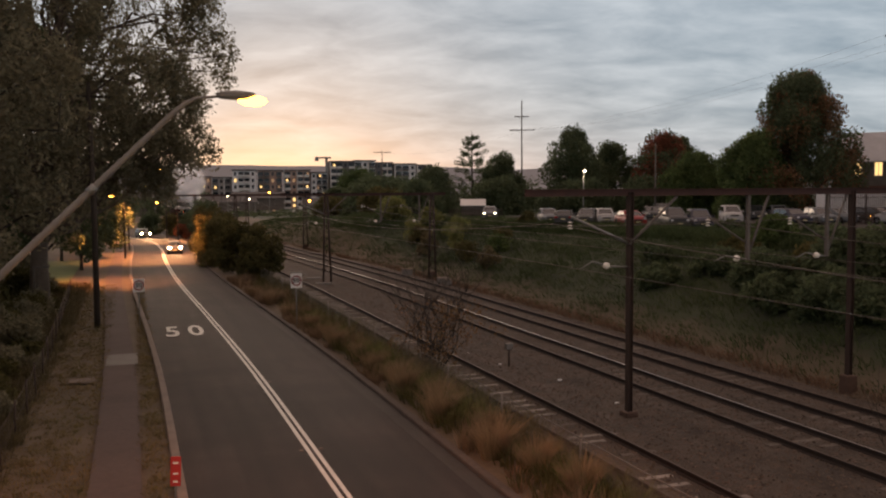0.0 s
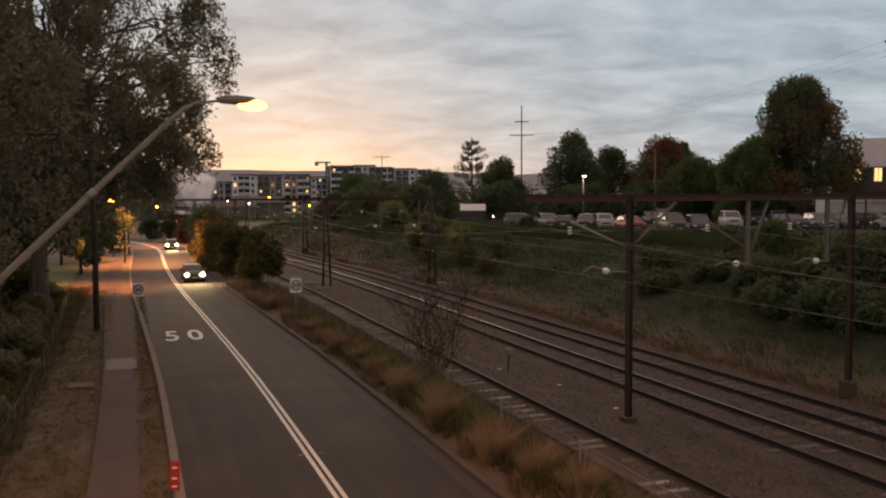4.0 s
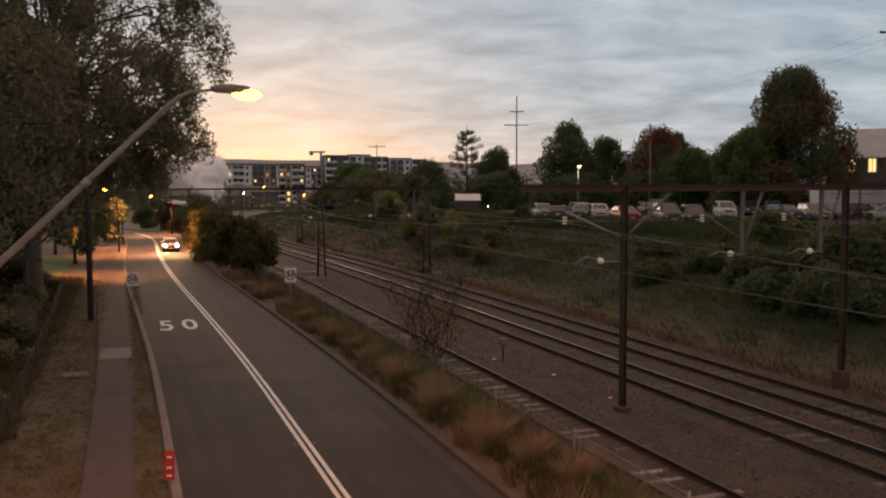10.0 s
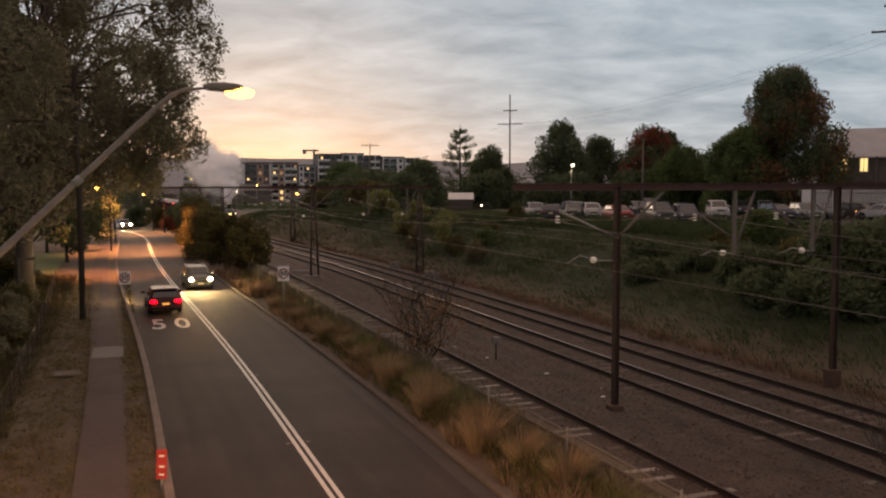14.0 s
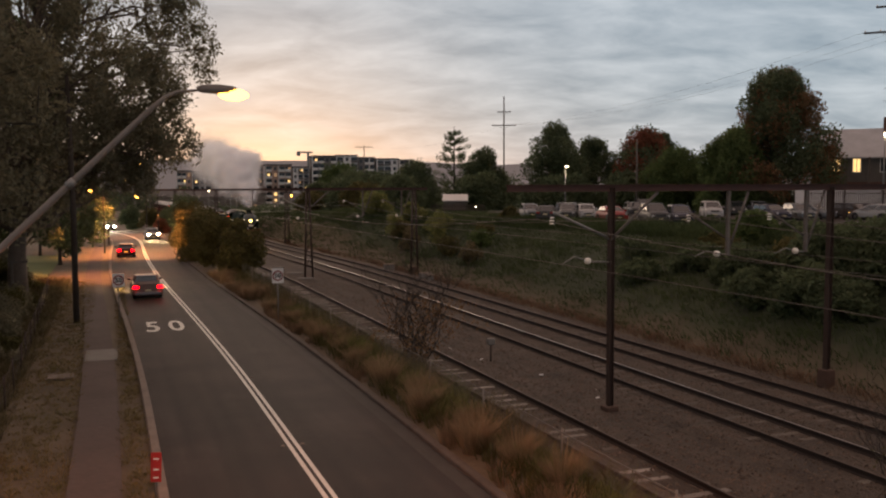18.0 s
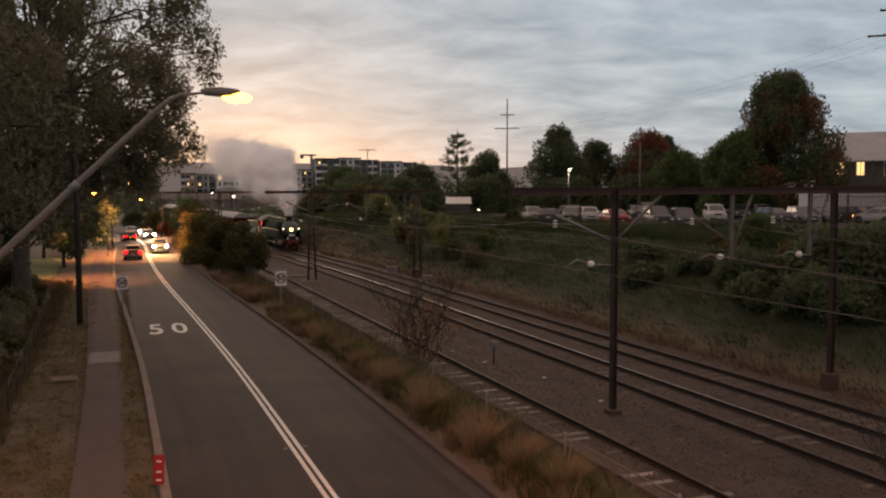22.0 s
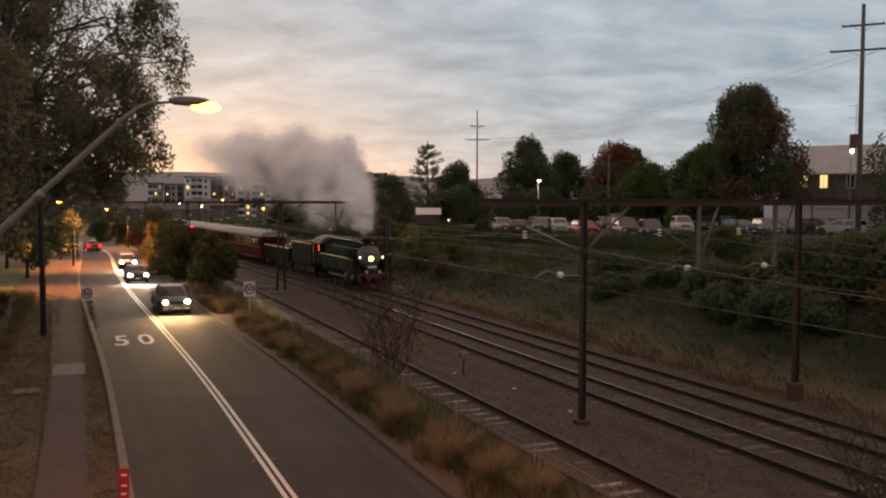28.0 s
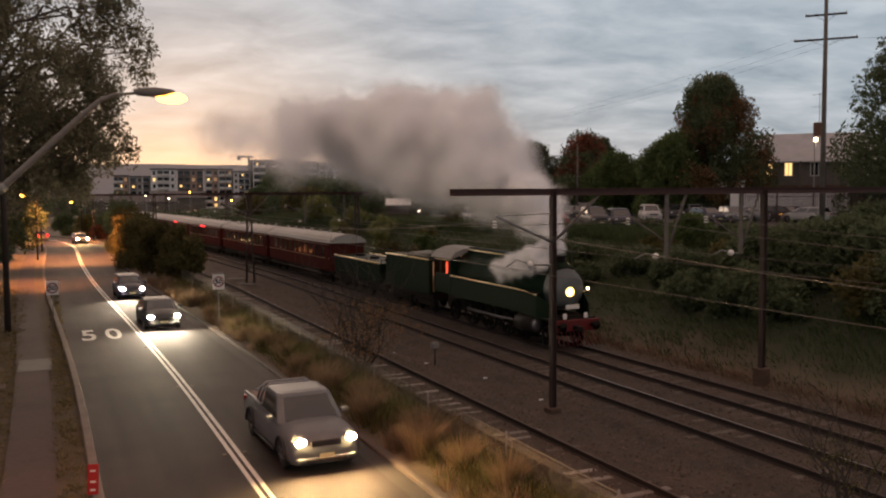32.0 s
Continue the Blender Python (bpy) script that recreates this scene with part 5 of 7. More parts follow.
power_pole(63.4, 135.9, 4.2, 18.6, ((13.6, 2.1), (15.9, 1.2)), "tall grey power pole with two crossarms", turn=-25)
power_pole(56.1, 49.8, 4.3, 18.0, ((14.5, 2.3), (16.4, 1.5)), "tall grey timber power pole by the car park fence", r=0.24, turn=-48)
power_pole(62.6, 221, 2.5, 16, ((15.5, 2.3),), "timber power pole with one crossarm", turn=-15)
power_pole(55.3, 83.3, 4.3, 8.2, (), "plain timber pole beside the trees", r=0.13)
for a, b, sag in (((56.1, 49.8, 18.8), (63.4, 135.9, 17.8), 1.6), ((54.6, 51.4, 18.9), (61.5, 136.7, 17.9), 1.6), ((57.6, 48.2, 18.9), (65.3, 135.0, 17.9), 1.6), ((56.1, 49.8, 18.8), (70, 0, 19), 1.5), ((63.4, 135.9, 17.8), (62.6, 221, 18.0), 1.8)):
    A, B = Vector(a), Vector(b)
    wr = Shape().tube([A.lerp(B, u) - Vector((0, 0, 4 * sag * u * (1 - u))) for u in np.linspace(0, 1, 13)], 0.007, 4)
    tagged(part("power_line", wr, M["wire"]), "thin sagging power line between the poles", "power line", "power lines")
cl = thing("car_park_lamp", pose(46.1, 83.1, 4.3), "slim car park lamp post, lit pale yellow", "street lamp")
part("pole", Shape().tube([(0, 0, -0.8), (0, 0, 5.1)], [0.08, 0.05], 8), M["galv"], cl)
h2 = part("luminaire", Shape().box((-0.12, -0.25, 5.08), (0.3, 0.25, 5.18), bevel=0.02), M["lampgrey"], cl)
part("lens", Shape().ball((0.08, -0.12, 5.05), 0.17, 8, 6, (1.1, 1.1, 0.6)), M["white_lamp"], h2, "glowing lens")
cpl = bpy.data.lights.new("car_park_light", "POINT")
cpl.energy, cpl.color, cpl.shadow_soft_size = 60, (1.0, 0.9, 0.6), 0.2
new("car_park_light", cpl).location = (46.2, 82.7, 9.0)
sl = thing("yard_lamp", pose(66.8, 60.3, 4.3), "bright pale yard lamp on a post beside the tree", "street lamp")
part("pole", Shape().tube([(0, 0, -0.8), (0, 0, 7.5)], [0.08, 0.05], 8), M["galv"], sl)
part("lens", Shape().ball((0, -0.1, 7.5), 0.2, 10, 8), M["white_lamp"], sl, "glowing lens")

# the house
hs = thing("house", pose(87.5, 79.5, 4.2, 0, 0, -45), "brick house with a grey iron roof and lit windows", "house")
W2, D2 = 7.6, 4.5
part("wall", Shape().box((-W2, -D2, 3.4), (W2, D2, 6.5)), M["weatherboard"], hs)
part("plinth", Shape().box((-W2 - 0.05, -D2 - 0.05, -0.7), (W2 + 0.05, D2 + 0.05, 3.4)), M["brick"], hs, "red brick lower wall")
for px_ in (-6.0, -3.85, -1.4, 1.2, 3.8, 6.4):
    part("verandah_post", Shape().box((px_ - 0.12, -D2 - 0.7, 2.9), (px_ + 0.12, -D2 - 0.45, 6.3), bevel=0.02), M["greytimber"], hs)
rf = Shape()
rf.add([(-W2 - 0.5, -D2 - 0.5, 6.3), (W2 + 0.5, -D2 - 0.5, 6.3), (W2 + 0.5, D2 + 0.5, 6.3), (-W2 - 0.5, D2 + 0.5, 6.3), (-W2 + 1.2, 0, 9.9), (W2 - 1.2, 0, 9.9), (-W2 - 0.5, -D2 - 0.5, 6.15), (W2 + 0.5, -D2 - 0.5, 6.15), (W2 + 0.5, D2 + 0.5, 6.15), (-W2 - 0.5, D2 + 0.5, 6.15)],
       [(0, 1, 5, 4), (1, 2, 5), (2, 3, 4, 5), (3, 0, 4), (6, 7, 1, 0), (7, 8, 2, 1), (8, 9, 3, 2), (9, 6, 0, 3), (9, 8, 7, 6)])
roof_ob = part("roof", rf, M["roof_iron"], hs, "grey iron roof")
part("chimney", Shape().box((0.2, -0.5, 9.2), (1.3, 0.5, 11.2), bevel=0.03), M["brick"], roof_ob)
an = Shape().tube([(0.9, 0.7, 9.5), (0.9, 0.7, 15.0)], 0.04, 5)
for z in (14.7, 13.2):
    an.box((0.1, 0.68, z), (1.7, 0.72, z + 0.04))
part("aerial", an, M["galv"], roof_ob)
for wx, lit in ((-4.95, True), (-2.73, True), (0.2, False), (3.6, False), (6, False)):
    fr = part("window", Shape().box((wx - 0.48, -D2 - 0.06, 4.5), (wx + 0.48, -D2 - 0.005, 6.2), bevel=0.01), M["signwhite"], hs)
    for q in (-0.21, 0.21):
        part("pane", Shape().box((wx + q - 0.17, -D2 - 0.075, 4.6), (wx + q + 0.17, -D2 - 0.062, 6.1)), M["warm_window"] if lit else M["glass"], fr, "glowing yellow pane" if lit else "")

# palisade fence and white wall beside the house
pl = thing("palisade_fence", Matrix.Identity(4), "dark steel palisade fence along the car park", "fence")
A, B = Vector((61.0, 63.6, 4.4)), Vector((69.5, 54.2, 4.4))
n = 76
d = (B - A) / n
pk = Shape().box((-0.035, -0.012, -0.38), (0.035, 0.012, 2.45)).data("picket", M["steel_dark"])
pp = Shape().box((-0.08, -0.08, -0.75), (0.08, 0.08, 2.6)).data("post", M["steel_dark"])
for k in range(n + 1):
    o = new("picket", pk)
    o.parent = pl
    o.matrix_basis = pose(*(A + d * k), 0, 0, -48)
    if k % 19 == 0:
        o = new("post", pp)
        o.parent = pl
        o.matrix_basis = pose(*(A + d * k + Vector((0.1, 0.1, 0))), 0, 0, -48)
for z in (0.35, 2.0):
    part("rail", Shape().tube([A + Vector((0.04, 0.04, z)), B + Vector((0.04, 0.04, z))], 0.03, 4), M["steel_dark"], pl)
structure("boundary_wall", Shape().box((0, 0, -0.6), (11.5, 0.2, 2.75), m=Matrix.Translation((66.0, 70.5, 4.3)) @ Euler((0, 0, radians(-48))).to_matrix().to_4x4()), M["render_white"], "pale rendered boundary wall before the house", "wall")
shed = thing("shed", pose(43.2, 108.0, 3.85, 0, 0, -22), "low shed with a pale sloping roof", "shed")
part("wall", Shape().box((-1.5, -2.0, -0.5), (1.5, 2.0, 1.6)), M["greytimber"], shed)
part("roof", Shape().add([(-1.7, -2.3, 1.6), (1.7, -2.3, 1.6), (1.7, 2.3, 2.4), (-1.7, 2.3, 2.4), (-1.7, -2.3, 1.5), (1.7, -2.3, 1.5), (1.7, 2.3, 2.3), (-1.7, 2.3, 2.3)], [(0, 1, 2, 3), (7, 6, 5, 4), (0, 4, 5, 1), (1, 5, 6, 2), (2, 6, 7, 3), (3, 7, 4, 0)]), M["slab_edge"], shed, "pale roof")
pkf = thing("picket_fence", Matrix.Identity(4), "low dark timber picket fence before the shed", "fence")
pale_ = Shape().box((-0.06, -0.02, -0.1), (0.06, 0.02, 1.15), bevel=0.01).data("picket", M["timber"])
for k in range(24):
    o = new("picket", pale_)
    o.parent = pkf
    o.matrix_basis = pose(38.6 + 0.27 * k, 104.6 - 0.11 * k, 3.87, 0, 0, -22)
for z in (0.35, 0.85):
    part("rail", Shape().tube([(38.5, 104.68, 3.87 + z), (44.9, 102.07, 3.87 + z)], 0.035, 4), M["timber"], pkf)
bol = thing("bollard_light", pose(43.6, 102.0, 3.87), "small white bollard light by the picket fence", "lamp")
part("stem", Shape().tube([(0, 0, -0.2), (0, 0, 0.75)], 0.05, 8), M["steel_dark"], bol)
part("lens", Shape().ball((0, 0, 0.8), 0.09, 8, 6), M["white_lamp"], bol, "glowing lens")
cp = Shape()
cp.add([(40.5, 60, 3.97), (58, 44, 3.97), (76, 66, 3.97), (50, 106, 3.97), (42, 100, 3.97)], [(0, 1, 2, 3, 4)])
structure("car_park", cp, M["seal"], "grey asphalt car park above the bank", "car park")


# ---- apartment blocks ----
def block(x0, x1, y, top, storeys, wall, label, depth=18, lit=0.25, seed=1, bays=None, cap=None):
    r = np.random.default_rng(seed)
    t = thing("apartment_building", pose((x0 + x1) / 2, y, 0, 0, 0, -8), label, "apartment building", "apartment buildings")
    w = (x1 - x0) / 2
    part("wall", Shape().box((-w, 0, -2), (w, depth, top)), wall, t)
    part("roof", Shape().box((-w - 0.4, -0.5, top), (w + 0.4, depth + 0.4, top + 0.6)), cap or M["render_dark"], t)
    n = bays or max(3, int(w * 2 / 2.7))
    hgt = top / storeys
    step = 2 * w / n
    for b in range(n):
        bx = -w + (b + 0.5) * step
        open_bay = (b + seed) % 3 != 0
        if open_bay and b % 2 == 0:
            part("fin", Shape().box((bx - step / 2 - 0.18, -1.5, 0), (bx - step / 2 + 0.18, -0.02, top + 0.2)), M["slab_edge"], t)
        for s in range(storeys):
            z0 = s * hgt + 0.35
            k = r.random()
            glass = M["warm_window"] if k < lit * 0.45 else (M["dim_window"] if k < lit else M["glass"])
            if open_bay:
                bw = step * 0.44
                part("window", Shape().box((bx - bw, -0.06, z0), (bx + bw, -0.01, z0 + hgt * 0.70)), M["glass"], t)
                if glass is not M["glass"]:
                    lx = bx + bw * (r.random() - 0.5)
                    part("lit_pane", Shape().box((lx - bw * 0.4, -0.09, z0 + 0.1), (lx + bw * 0.4, -0.065, z0 + hgt * 0.6)), glass, t, "glowing pane")
                part("balcony", Shape().box((bx - bw, -1.4, z0 - 0.32), (bx + bw, -0.07, z0 - 0.1)).box((bx - bw, -1.4, z0 - 0.1), (bx + bw, -1.33, z0 + 0.75)), M["slab_edge"] if seed % 2 else M["render_dark"], t)
            else:
                part("window", Shape().box((bx - step * 0.2, -0.06, z0 + 0.4), (bx + step * 0.2, -0.01, z0 + hgt * 0.66)), glass, t)
    return t


for i, a in enumerate(((29.5, 36.0, 428, 15.6, 5, "render_brown"), (36.6, 45.2, 427, 15.2, 5, "render_grey"), (46.0, 57.0, 426, 18.7, 6, "render_white"), (57.8, 69.5, 425, 18.6, 6, "render_brown"), (70.6, 83, 424, 18.7, 6, "render_brown"), (83.8, 91.5, 424, 17.6, 6, "render_white"), (92.3, 104, 418, 22.9, 7, "render_dark"), (104.2, 114.5, 417, 23.3, 7, "render_white"), (114.8, 123, 416, 22.3, 7, "render_dark"), (123.4, 134, 412, 21.6, 7, "render_white"), (134.2, 141.5, 410, 21.0, 7, "render_dark"))):
    block(*a[:5], M[a[5]], {"render_white": "pale rendered apartment block with balconies", "render_brown": "brown brick apartment block with lit windows", "render_dark": "dark clad apartment block with pale balconies", "render_grey": "plain grey apartment block beside the others"}[a[5]], seed=i + 1, lit=0.26 if i < 6 else 0.08)
cr = thing("tower_crane", pose(105.5, 489, 0), "thin pale tower crane behind the apartments", "crane")
part("mast", Shape().box((-0.6, -0.6, 0), (0.6, 0.6, 28.5)), M["galv"], cr)
part("jib", Shape().box((-6.5, -0.5, 27.5), (2.5, 0.5, 28.4)), M["galv"], cr)
part("counterweight", Shape().box((-6.5, -0.7, 26.0), (-4.6, 0.7, 27.5)), M["galv"], cr)

# far roofs, lights and woods
for i, (x, y, w, h) in enumerate(((24, 250, 9, 5), (36, 265, 8, 6), (14, 290, 10, 5), (52, 240, 7, 4), (-6, 270, 12, 6))):
    b = thing("low_building", pose(x, y, 0, 0, 0, -10), "low dark building beyond the line", "building", "low buildings")
    part("wall", Shape().box((-w, 0, -1), (w, 8, h)), M["greytimber"], b)
    part("roof", Shape().add([(-w - 0.5, -0.5, h), (w + 0.5, -0.5, h), (w + 0.5, 8.5, h), (-w - 0.5, 8.5, h), (-w, 4, h + 2), (w, 4, h + 2)], [(0, 1, 5, 4), (1, 2, 5), (2, 3, 4, 5), (3, 0, 4), (3, 2, 1, 0)]), M["render_dark"], b)
    for k in range(3):
        part("window", Shape().box((-w * 0.6 + k * w * 0.6 - 0.5, -0.05, 1.5), (-w * 0.6 + k * w * 0.6 + 0.5, -0.01, 2.5)), M["dim_window"] if (i + k) % 3 == 0 else M["glass"], b)
for i, (x, y, z, c) in enumerate(((22, 215, 6.8, "white_lamp"), (28, 222, 6.0, "white_lamp"), (40, 205, 5.5, "sodium_far"), (35, 235, 7.6, "sodium_far"), (16.5, 230, 7.0, "white_lamp"), (54, 232, 8.0, "sodium_far"), (10, 250, 9.0, "white_lamp"))):
    t = thing("far_lamp", pose(x, y, 0), "small lit lamp post beyond the railway", "street lamp", "lamps beyond the railway")
    part("pole", Shape().tube([(0, 0, -0.5), (0, 0, z)], 0.08, 6), M["galv"], t)
    part("lens", Shape().ball((0, -0.1, z), 0.2, 8, 6), M[c], t)
wr_ = np.random.default_rng(31)
cs, rd = [], []
for k in range(260):
    x = wr_.uniform(-160, 200)
    y = wr_.uniform(235, 400)
    if 0.085 < x / y < 0.22 or (30 < x < 150 and y > 330 and wr_.random() < 0.5):
        continue
    cs.append((x, y, wr_.uniform(1.5, 5.5)))
    rd.append((wr_.uniform(3, 6), wr_.uniform(3, 6), wr_.uniform(2.2, 4)))
for k in range(70):
    y = wr_.uniform(200, 245)
    cs.append((y * wr_.uniform(0.095, 0.24), y, wr_.uniform(0.6, 2.0)))
    rd.append((wr_.uniform(1.5, 3), wr_.uniform(1.5, 3), wr_.uniform(1.0, 1.7)))
ob = new("far_woods", quads("far_woods", leaves(cs, rd, 80000, 0.45, wr_, 0.2), M["darkleaf"]))
tagged(ob, "belt of dark trees before the apartment blocks", "woods", kind="stuff")
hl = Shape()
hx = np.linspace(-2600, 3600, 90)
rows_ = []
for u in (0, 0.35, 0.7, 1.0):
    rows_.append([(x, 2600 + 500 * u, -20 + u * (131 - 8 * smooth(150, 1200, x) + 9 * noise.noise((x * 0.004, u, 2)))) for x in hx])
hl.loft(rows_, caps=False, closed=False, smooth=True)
structure("hills", hl, M["hill"], "low wooded hills on the horizon, distance haze in their blue grey colour", "hills")


# ---- road vehicles: built with the nose towards -y ----
def paint(name, colour, rough=0.48, metal=0.05):
    m = material(name, colour, tuple(c * 0.8 for c in colour), rough=rough, metal=metal, scale=1.5, spread=0.9)
    m.node_tree.nodes["Principled BSDF"].inputs["Coat Weight"].default_value = 0.05
    m.node_tree.nodes["Principled BSDF"].inputs["Specular IOR Level"].default_value = 0.3
    return m


M.update(
    tyre=material("tyre_rubber", (0.012, 0.012, 0.012), (0.02, 0.019, 0.018), rough=0.85, scale=8),
    rim=material("alloy_rim", (0.30, 0.30, 0.31), (0.2, 0.2, 0.2), rough=0.35, metal=0.8, scale=6),
    trim=material("black_trim", (0.012, 0.012, 0.013), (0.02, 0.02, 0.02), rough=0.6, scale=6),
    carglass=material("car_glass", (0.018, 0.021, 0.024), rough=0.05),
    beam=glow_mat("headlight_glow", (1.0, 0.72, 0.32), 2100.0),
    weak_beam=glow_mat("weak_headlight_glow", (1.0, 0.76, 0.38), 1000.0),
    cool_beam=glow_mat("cool_headlight_glow", (1.0, 0.94, 0.68), 2300.0),
    fog=glow_mat("fog_light_glow", (1.0, 0.76, 0.36), 1500.0),
    tail=glow_mat("tail_light_glow", (1.0, 0.004, 0.006), 16.0),
    lens_red=material("red_lens", (0.25, 0.01, 0.01), rough=0.2),
    lens_clear=material("clear_lens", (0.55, 0.55, 0.55), rough=0.15),
    # no plate lamp is built; the plate itself glows with that light
    plate_lamp_glow=glow_mat("plate_lamplight", (1.0, 0.42, 0.08), 0.9),
    plate=material("plate", (0.55, 0.50, 0.30), rough=0.5),
)


M["carglass"].node_tree.nodes["Principled BSDF"].inputs["IOR"].default_value = 1.75


def wheel_meshes(r, w):
    ty = Shape().loft([[(x, rr * math.cos(6.2832 * k / 22), rr * math.sin(6.2832 * k / 22)) for k in range(22)] for x, rr in ((-w, r * 0.62), (-w, r * 0.9), (-w * 0.8, r), (w * 0.8, r), (w, r * 0.9), (w, r * 0.62))], caps=True, smooth=True)
    ri = Shape()
    for s in (-1, 1):
        ri.tube([(s * (w - 0.03), 0, 0), (s * (w + 0.004), 0, 0)], r * 0.16, 10)
        for k in range(5):
            a = 6.2832 * k / 5
            ri.tube([(s * (w + 0.002), 0, 0), (s * (w + 0.004), r * 0.58 * math.cos(a), r * 0.58 * math.sin(a))], r * 0.075, 4)
        ri.tube([(s * (w - 0.02), r * 0.62 * math.cos(6.2832 * k / 18), r * 0.62 * math.sin(6.2832 * k / 18)) for k in range(19)], 0.018, 4, caps=False)
    return ty, ri


def car(kind, label, body_mat, L=4.4, W=1.8, belt=0.98, roof=1.48, bonnet=0.82, cowl=1.0, screen=1.0, tail=0.25, back=0.5, lamp=0.74,
        lights=None, rear=None, fogs=False, rails=False, ute=False, spoiler=False, plate_mat=None, group="", r=0.32, bar=False):
    """nose at y=0, tail at y=L. cowl: windscreen foot; screen: its run; tail: how far the roof ends before L; back: run of the rear glass."""
    t = thing(kind, Matrix.Identity(4), label, "car", group)
    hw = W / 2
    z0 = 0.22

    def ring(y, w, lo, hi, n=22):
        """A rounded section: tight sill, soft shoulder."""
        out = []
        for k in range(n):
            a = 6.2832 * (k + 0.5) / n
            ca, sa = math.cos(a), math.sin(a)
            e = 0.34 if sa < 0 else 0.46
            x = w * math.copysign(abs(ca) ** e, ca)
            z = (lo + hi) / 2 + (hi - lo) / 2 * math.copysign(abs(sa) ** e, sa)
            out.append((x * (1 - 0.05 * max(0.0, sa)), y, z + (0.03 * max(0.0, sa) * (1 - abs(ca)))))
        return out

    st = [(-0.02, hw * 0.70, z0 + 0.12, bonnet - 0.26), (0.02, hw * 0.84, z0 + 0.03, bonnet - 0.16), (0.10, hw * 0.92, z0, bonnet - 0.07), (0.28, hw * 0.97, z0 - 0.02, bonnet), (cowl * 0.6, hw, z0 - 0.02, (bonnet + belt) / 2 + 0.02), (cowl, hw, z0 - 0.02, belt), (L * 0.5, hw, z0 - 0.02, belt)]
    if ute:
        st += [(L - 1.9, hw, z0 - 0.02, belt), (L - 0.1, hw * 0.98, z0 + 0.02, belt - 0.02), (L, hw * 0.95, z0 + 0.12, belt - 0.06)]
    else:
        st += [(L - 0.5, hw, z0, belt + 0.02), (L - 0.12, hw * 0.97, z0 + 0.02, belt + 0.01), (L, hw * 0.88, z0 + 0.14, belt - 0.10)]
    body = part("body", Shape().loft([ring(*s) for s in st], smooth=True), body_mat, t)
    # wheel arches, dark
    wy = (0.85, L - 0.95)
    for y in wy:
        for s in (-1, 1):
            a = Shape()
            a.loft([[(s * (hw * (1.0 - 0.003) + off), y + (r + 0.055) * math.cos(math.pi * k / 10), 0.33 + (r + 0.055) * math.sin(math.pi * k / 10)) for k in range(11)] for off in (-0.2, 0.004)], closed=False)
            part("wheel_arch", a, M["trim"], body)
    # cabin
    y0, y1 = cowl, cowl + screen
    ye = L - tail if not ute else L - 2.0
    yb = min(L - 0.1, ye + back) if not ute else ye + 0.12
    bw, tw = hw * 0.93, hw * 0.74

    def cring(z, f, ya, yb_, w):
        c = 0.12
        return [(-w + c, ya, z), (w - c, ya, z), (w, ya + c * 1.4, z), (w, yb_ - c, z), (w - c, yb_, z), (-w + c, yb_, z), (-w, yb_ - c, z), (-w, ya + c * 1.4, z)]

    h = roof - belt
    cabin = part("cabin", Shape().loft([cring(belt - 0.06, 0, y0, yb, bw), cring(belt + h * 0.86, 0, y0 + screen * 0.88, ye + (yb - ye) * 0.14, tw * 1.05), cring(roof - 0.03, 0, y1, ye, tw), cring(roof, 0, y1 + 0.2, ye - 0.2, tw * 0.82)], smooth=False), body_mat, t)

    def pane(name, a, b, c, d, out):
        o = Vector(out) * 0.012
        A = [Vector(p) for p in (a, b, c, d)]
        part(name, Shape().add([p + o for p in A] + [p + o * 0.3 for p in A], [(0, 1, 2, 3), (0, 4, 5, 1), (1, 5, 6, 2), (2, 6, 7, 3), (3, 7, 4, 0)]), M["carglass"], cabin)

    def at(u, v, side):
        """u along the side 0..1, v up 0..1"""
        ya, yc = y0 + screen * 0.88 * v, yb + (ye + (yb - ye) * 0.14 - yb) * v
        return (side * (bw + (tw * 1.05 - bw) * v), ya + (yc - ya) * u, belt - 0.06 + (h * 0.86 + 0.06) * v)

    c = 0.13
    for n, yA, yB, wb, wt, sgn in (("windscreen", y0, y0 + screen * 0.88, bw, tw * 1.05, -1), ("rear_window", yb, ye + (yb - ye) * 0.14, bw, tw * 1.05, 1)):
        za, zb = belt + 0.03, belt + h * 0.84
        fa, fb = 0.1, 0.97
        P = lambda s, f: (s * ((wb + (wt - wb) * f) - c - 0.02), yA + (yB - yA) * f, belt - 0.06 + (h * 0.86 + 0.06) * f)
        pts = [P(-1, fa), P(1, fa), P(1, fb), P(-1, fb)]
        if sgn > 0:
            pts = pts[::-1]
        pane(n, *pts, (0, sgn * 0.8, 0.6))
    splits = ((0.10, 0.50), (0.53, 0.90)) if not ute else ((0.16, 0.9),)
    for s in (-1, 1):
        for a, b in splits:
            pts = [at(a, 0.16, s), at(b, 0.16, s), at(b - 0.02, 0.92, s), at(a + 0.04, 0.92, s)]
            if s < 0:
                pts = pts[::-1]
            pane("side_window", *pts, (s, 0, 0.25))
        mr = Shape().box((s * hw - 0.02 if s > 0 else s * hw - 0.2, y0 + 0.42, belt - 0.02), (s * hw + 0.2 if s > 0 else s * hw + 0.02, y0 + 0.54, belt + 0.13), bevel=0.03)
        part("mirror", mr, body_mat, t)
        for y in (L * 0.43, L * 0.66):
            part("door_handle", Shape().box((s * hw * 0.995 - 0.015, y, belt - 0.16), (s * hw * 0.995 + 0.015, y + 0.2, belt - 0.125), bevel=0.008), M["rim"], body)
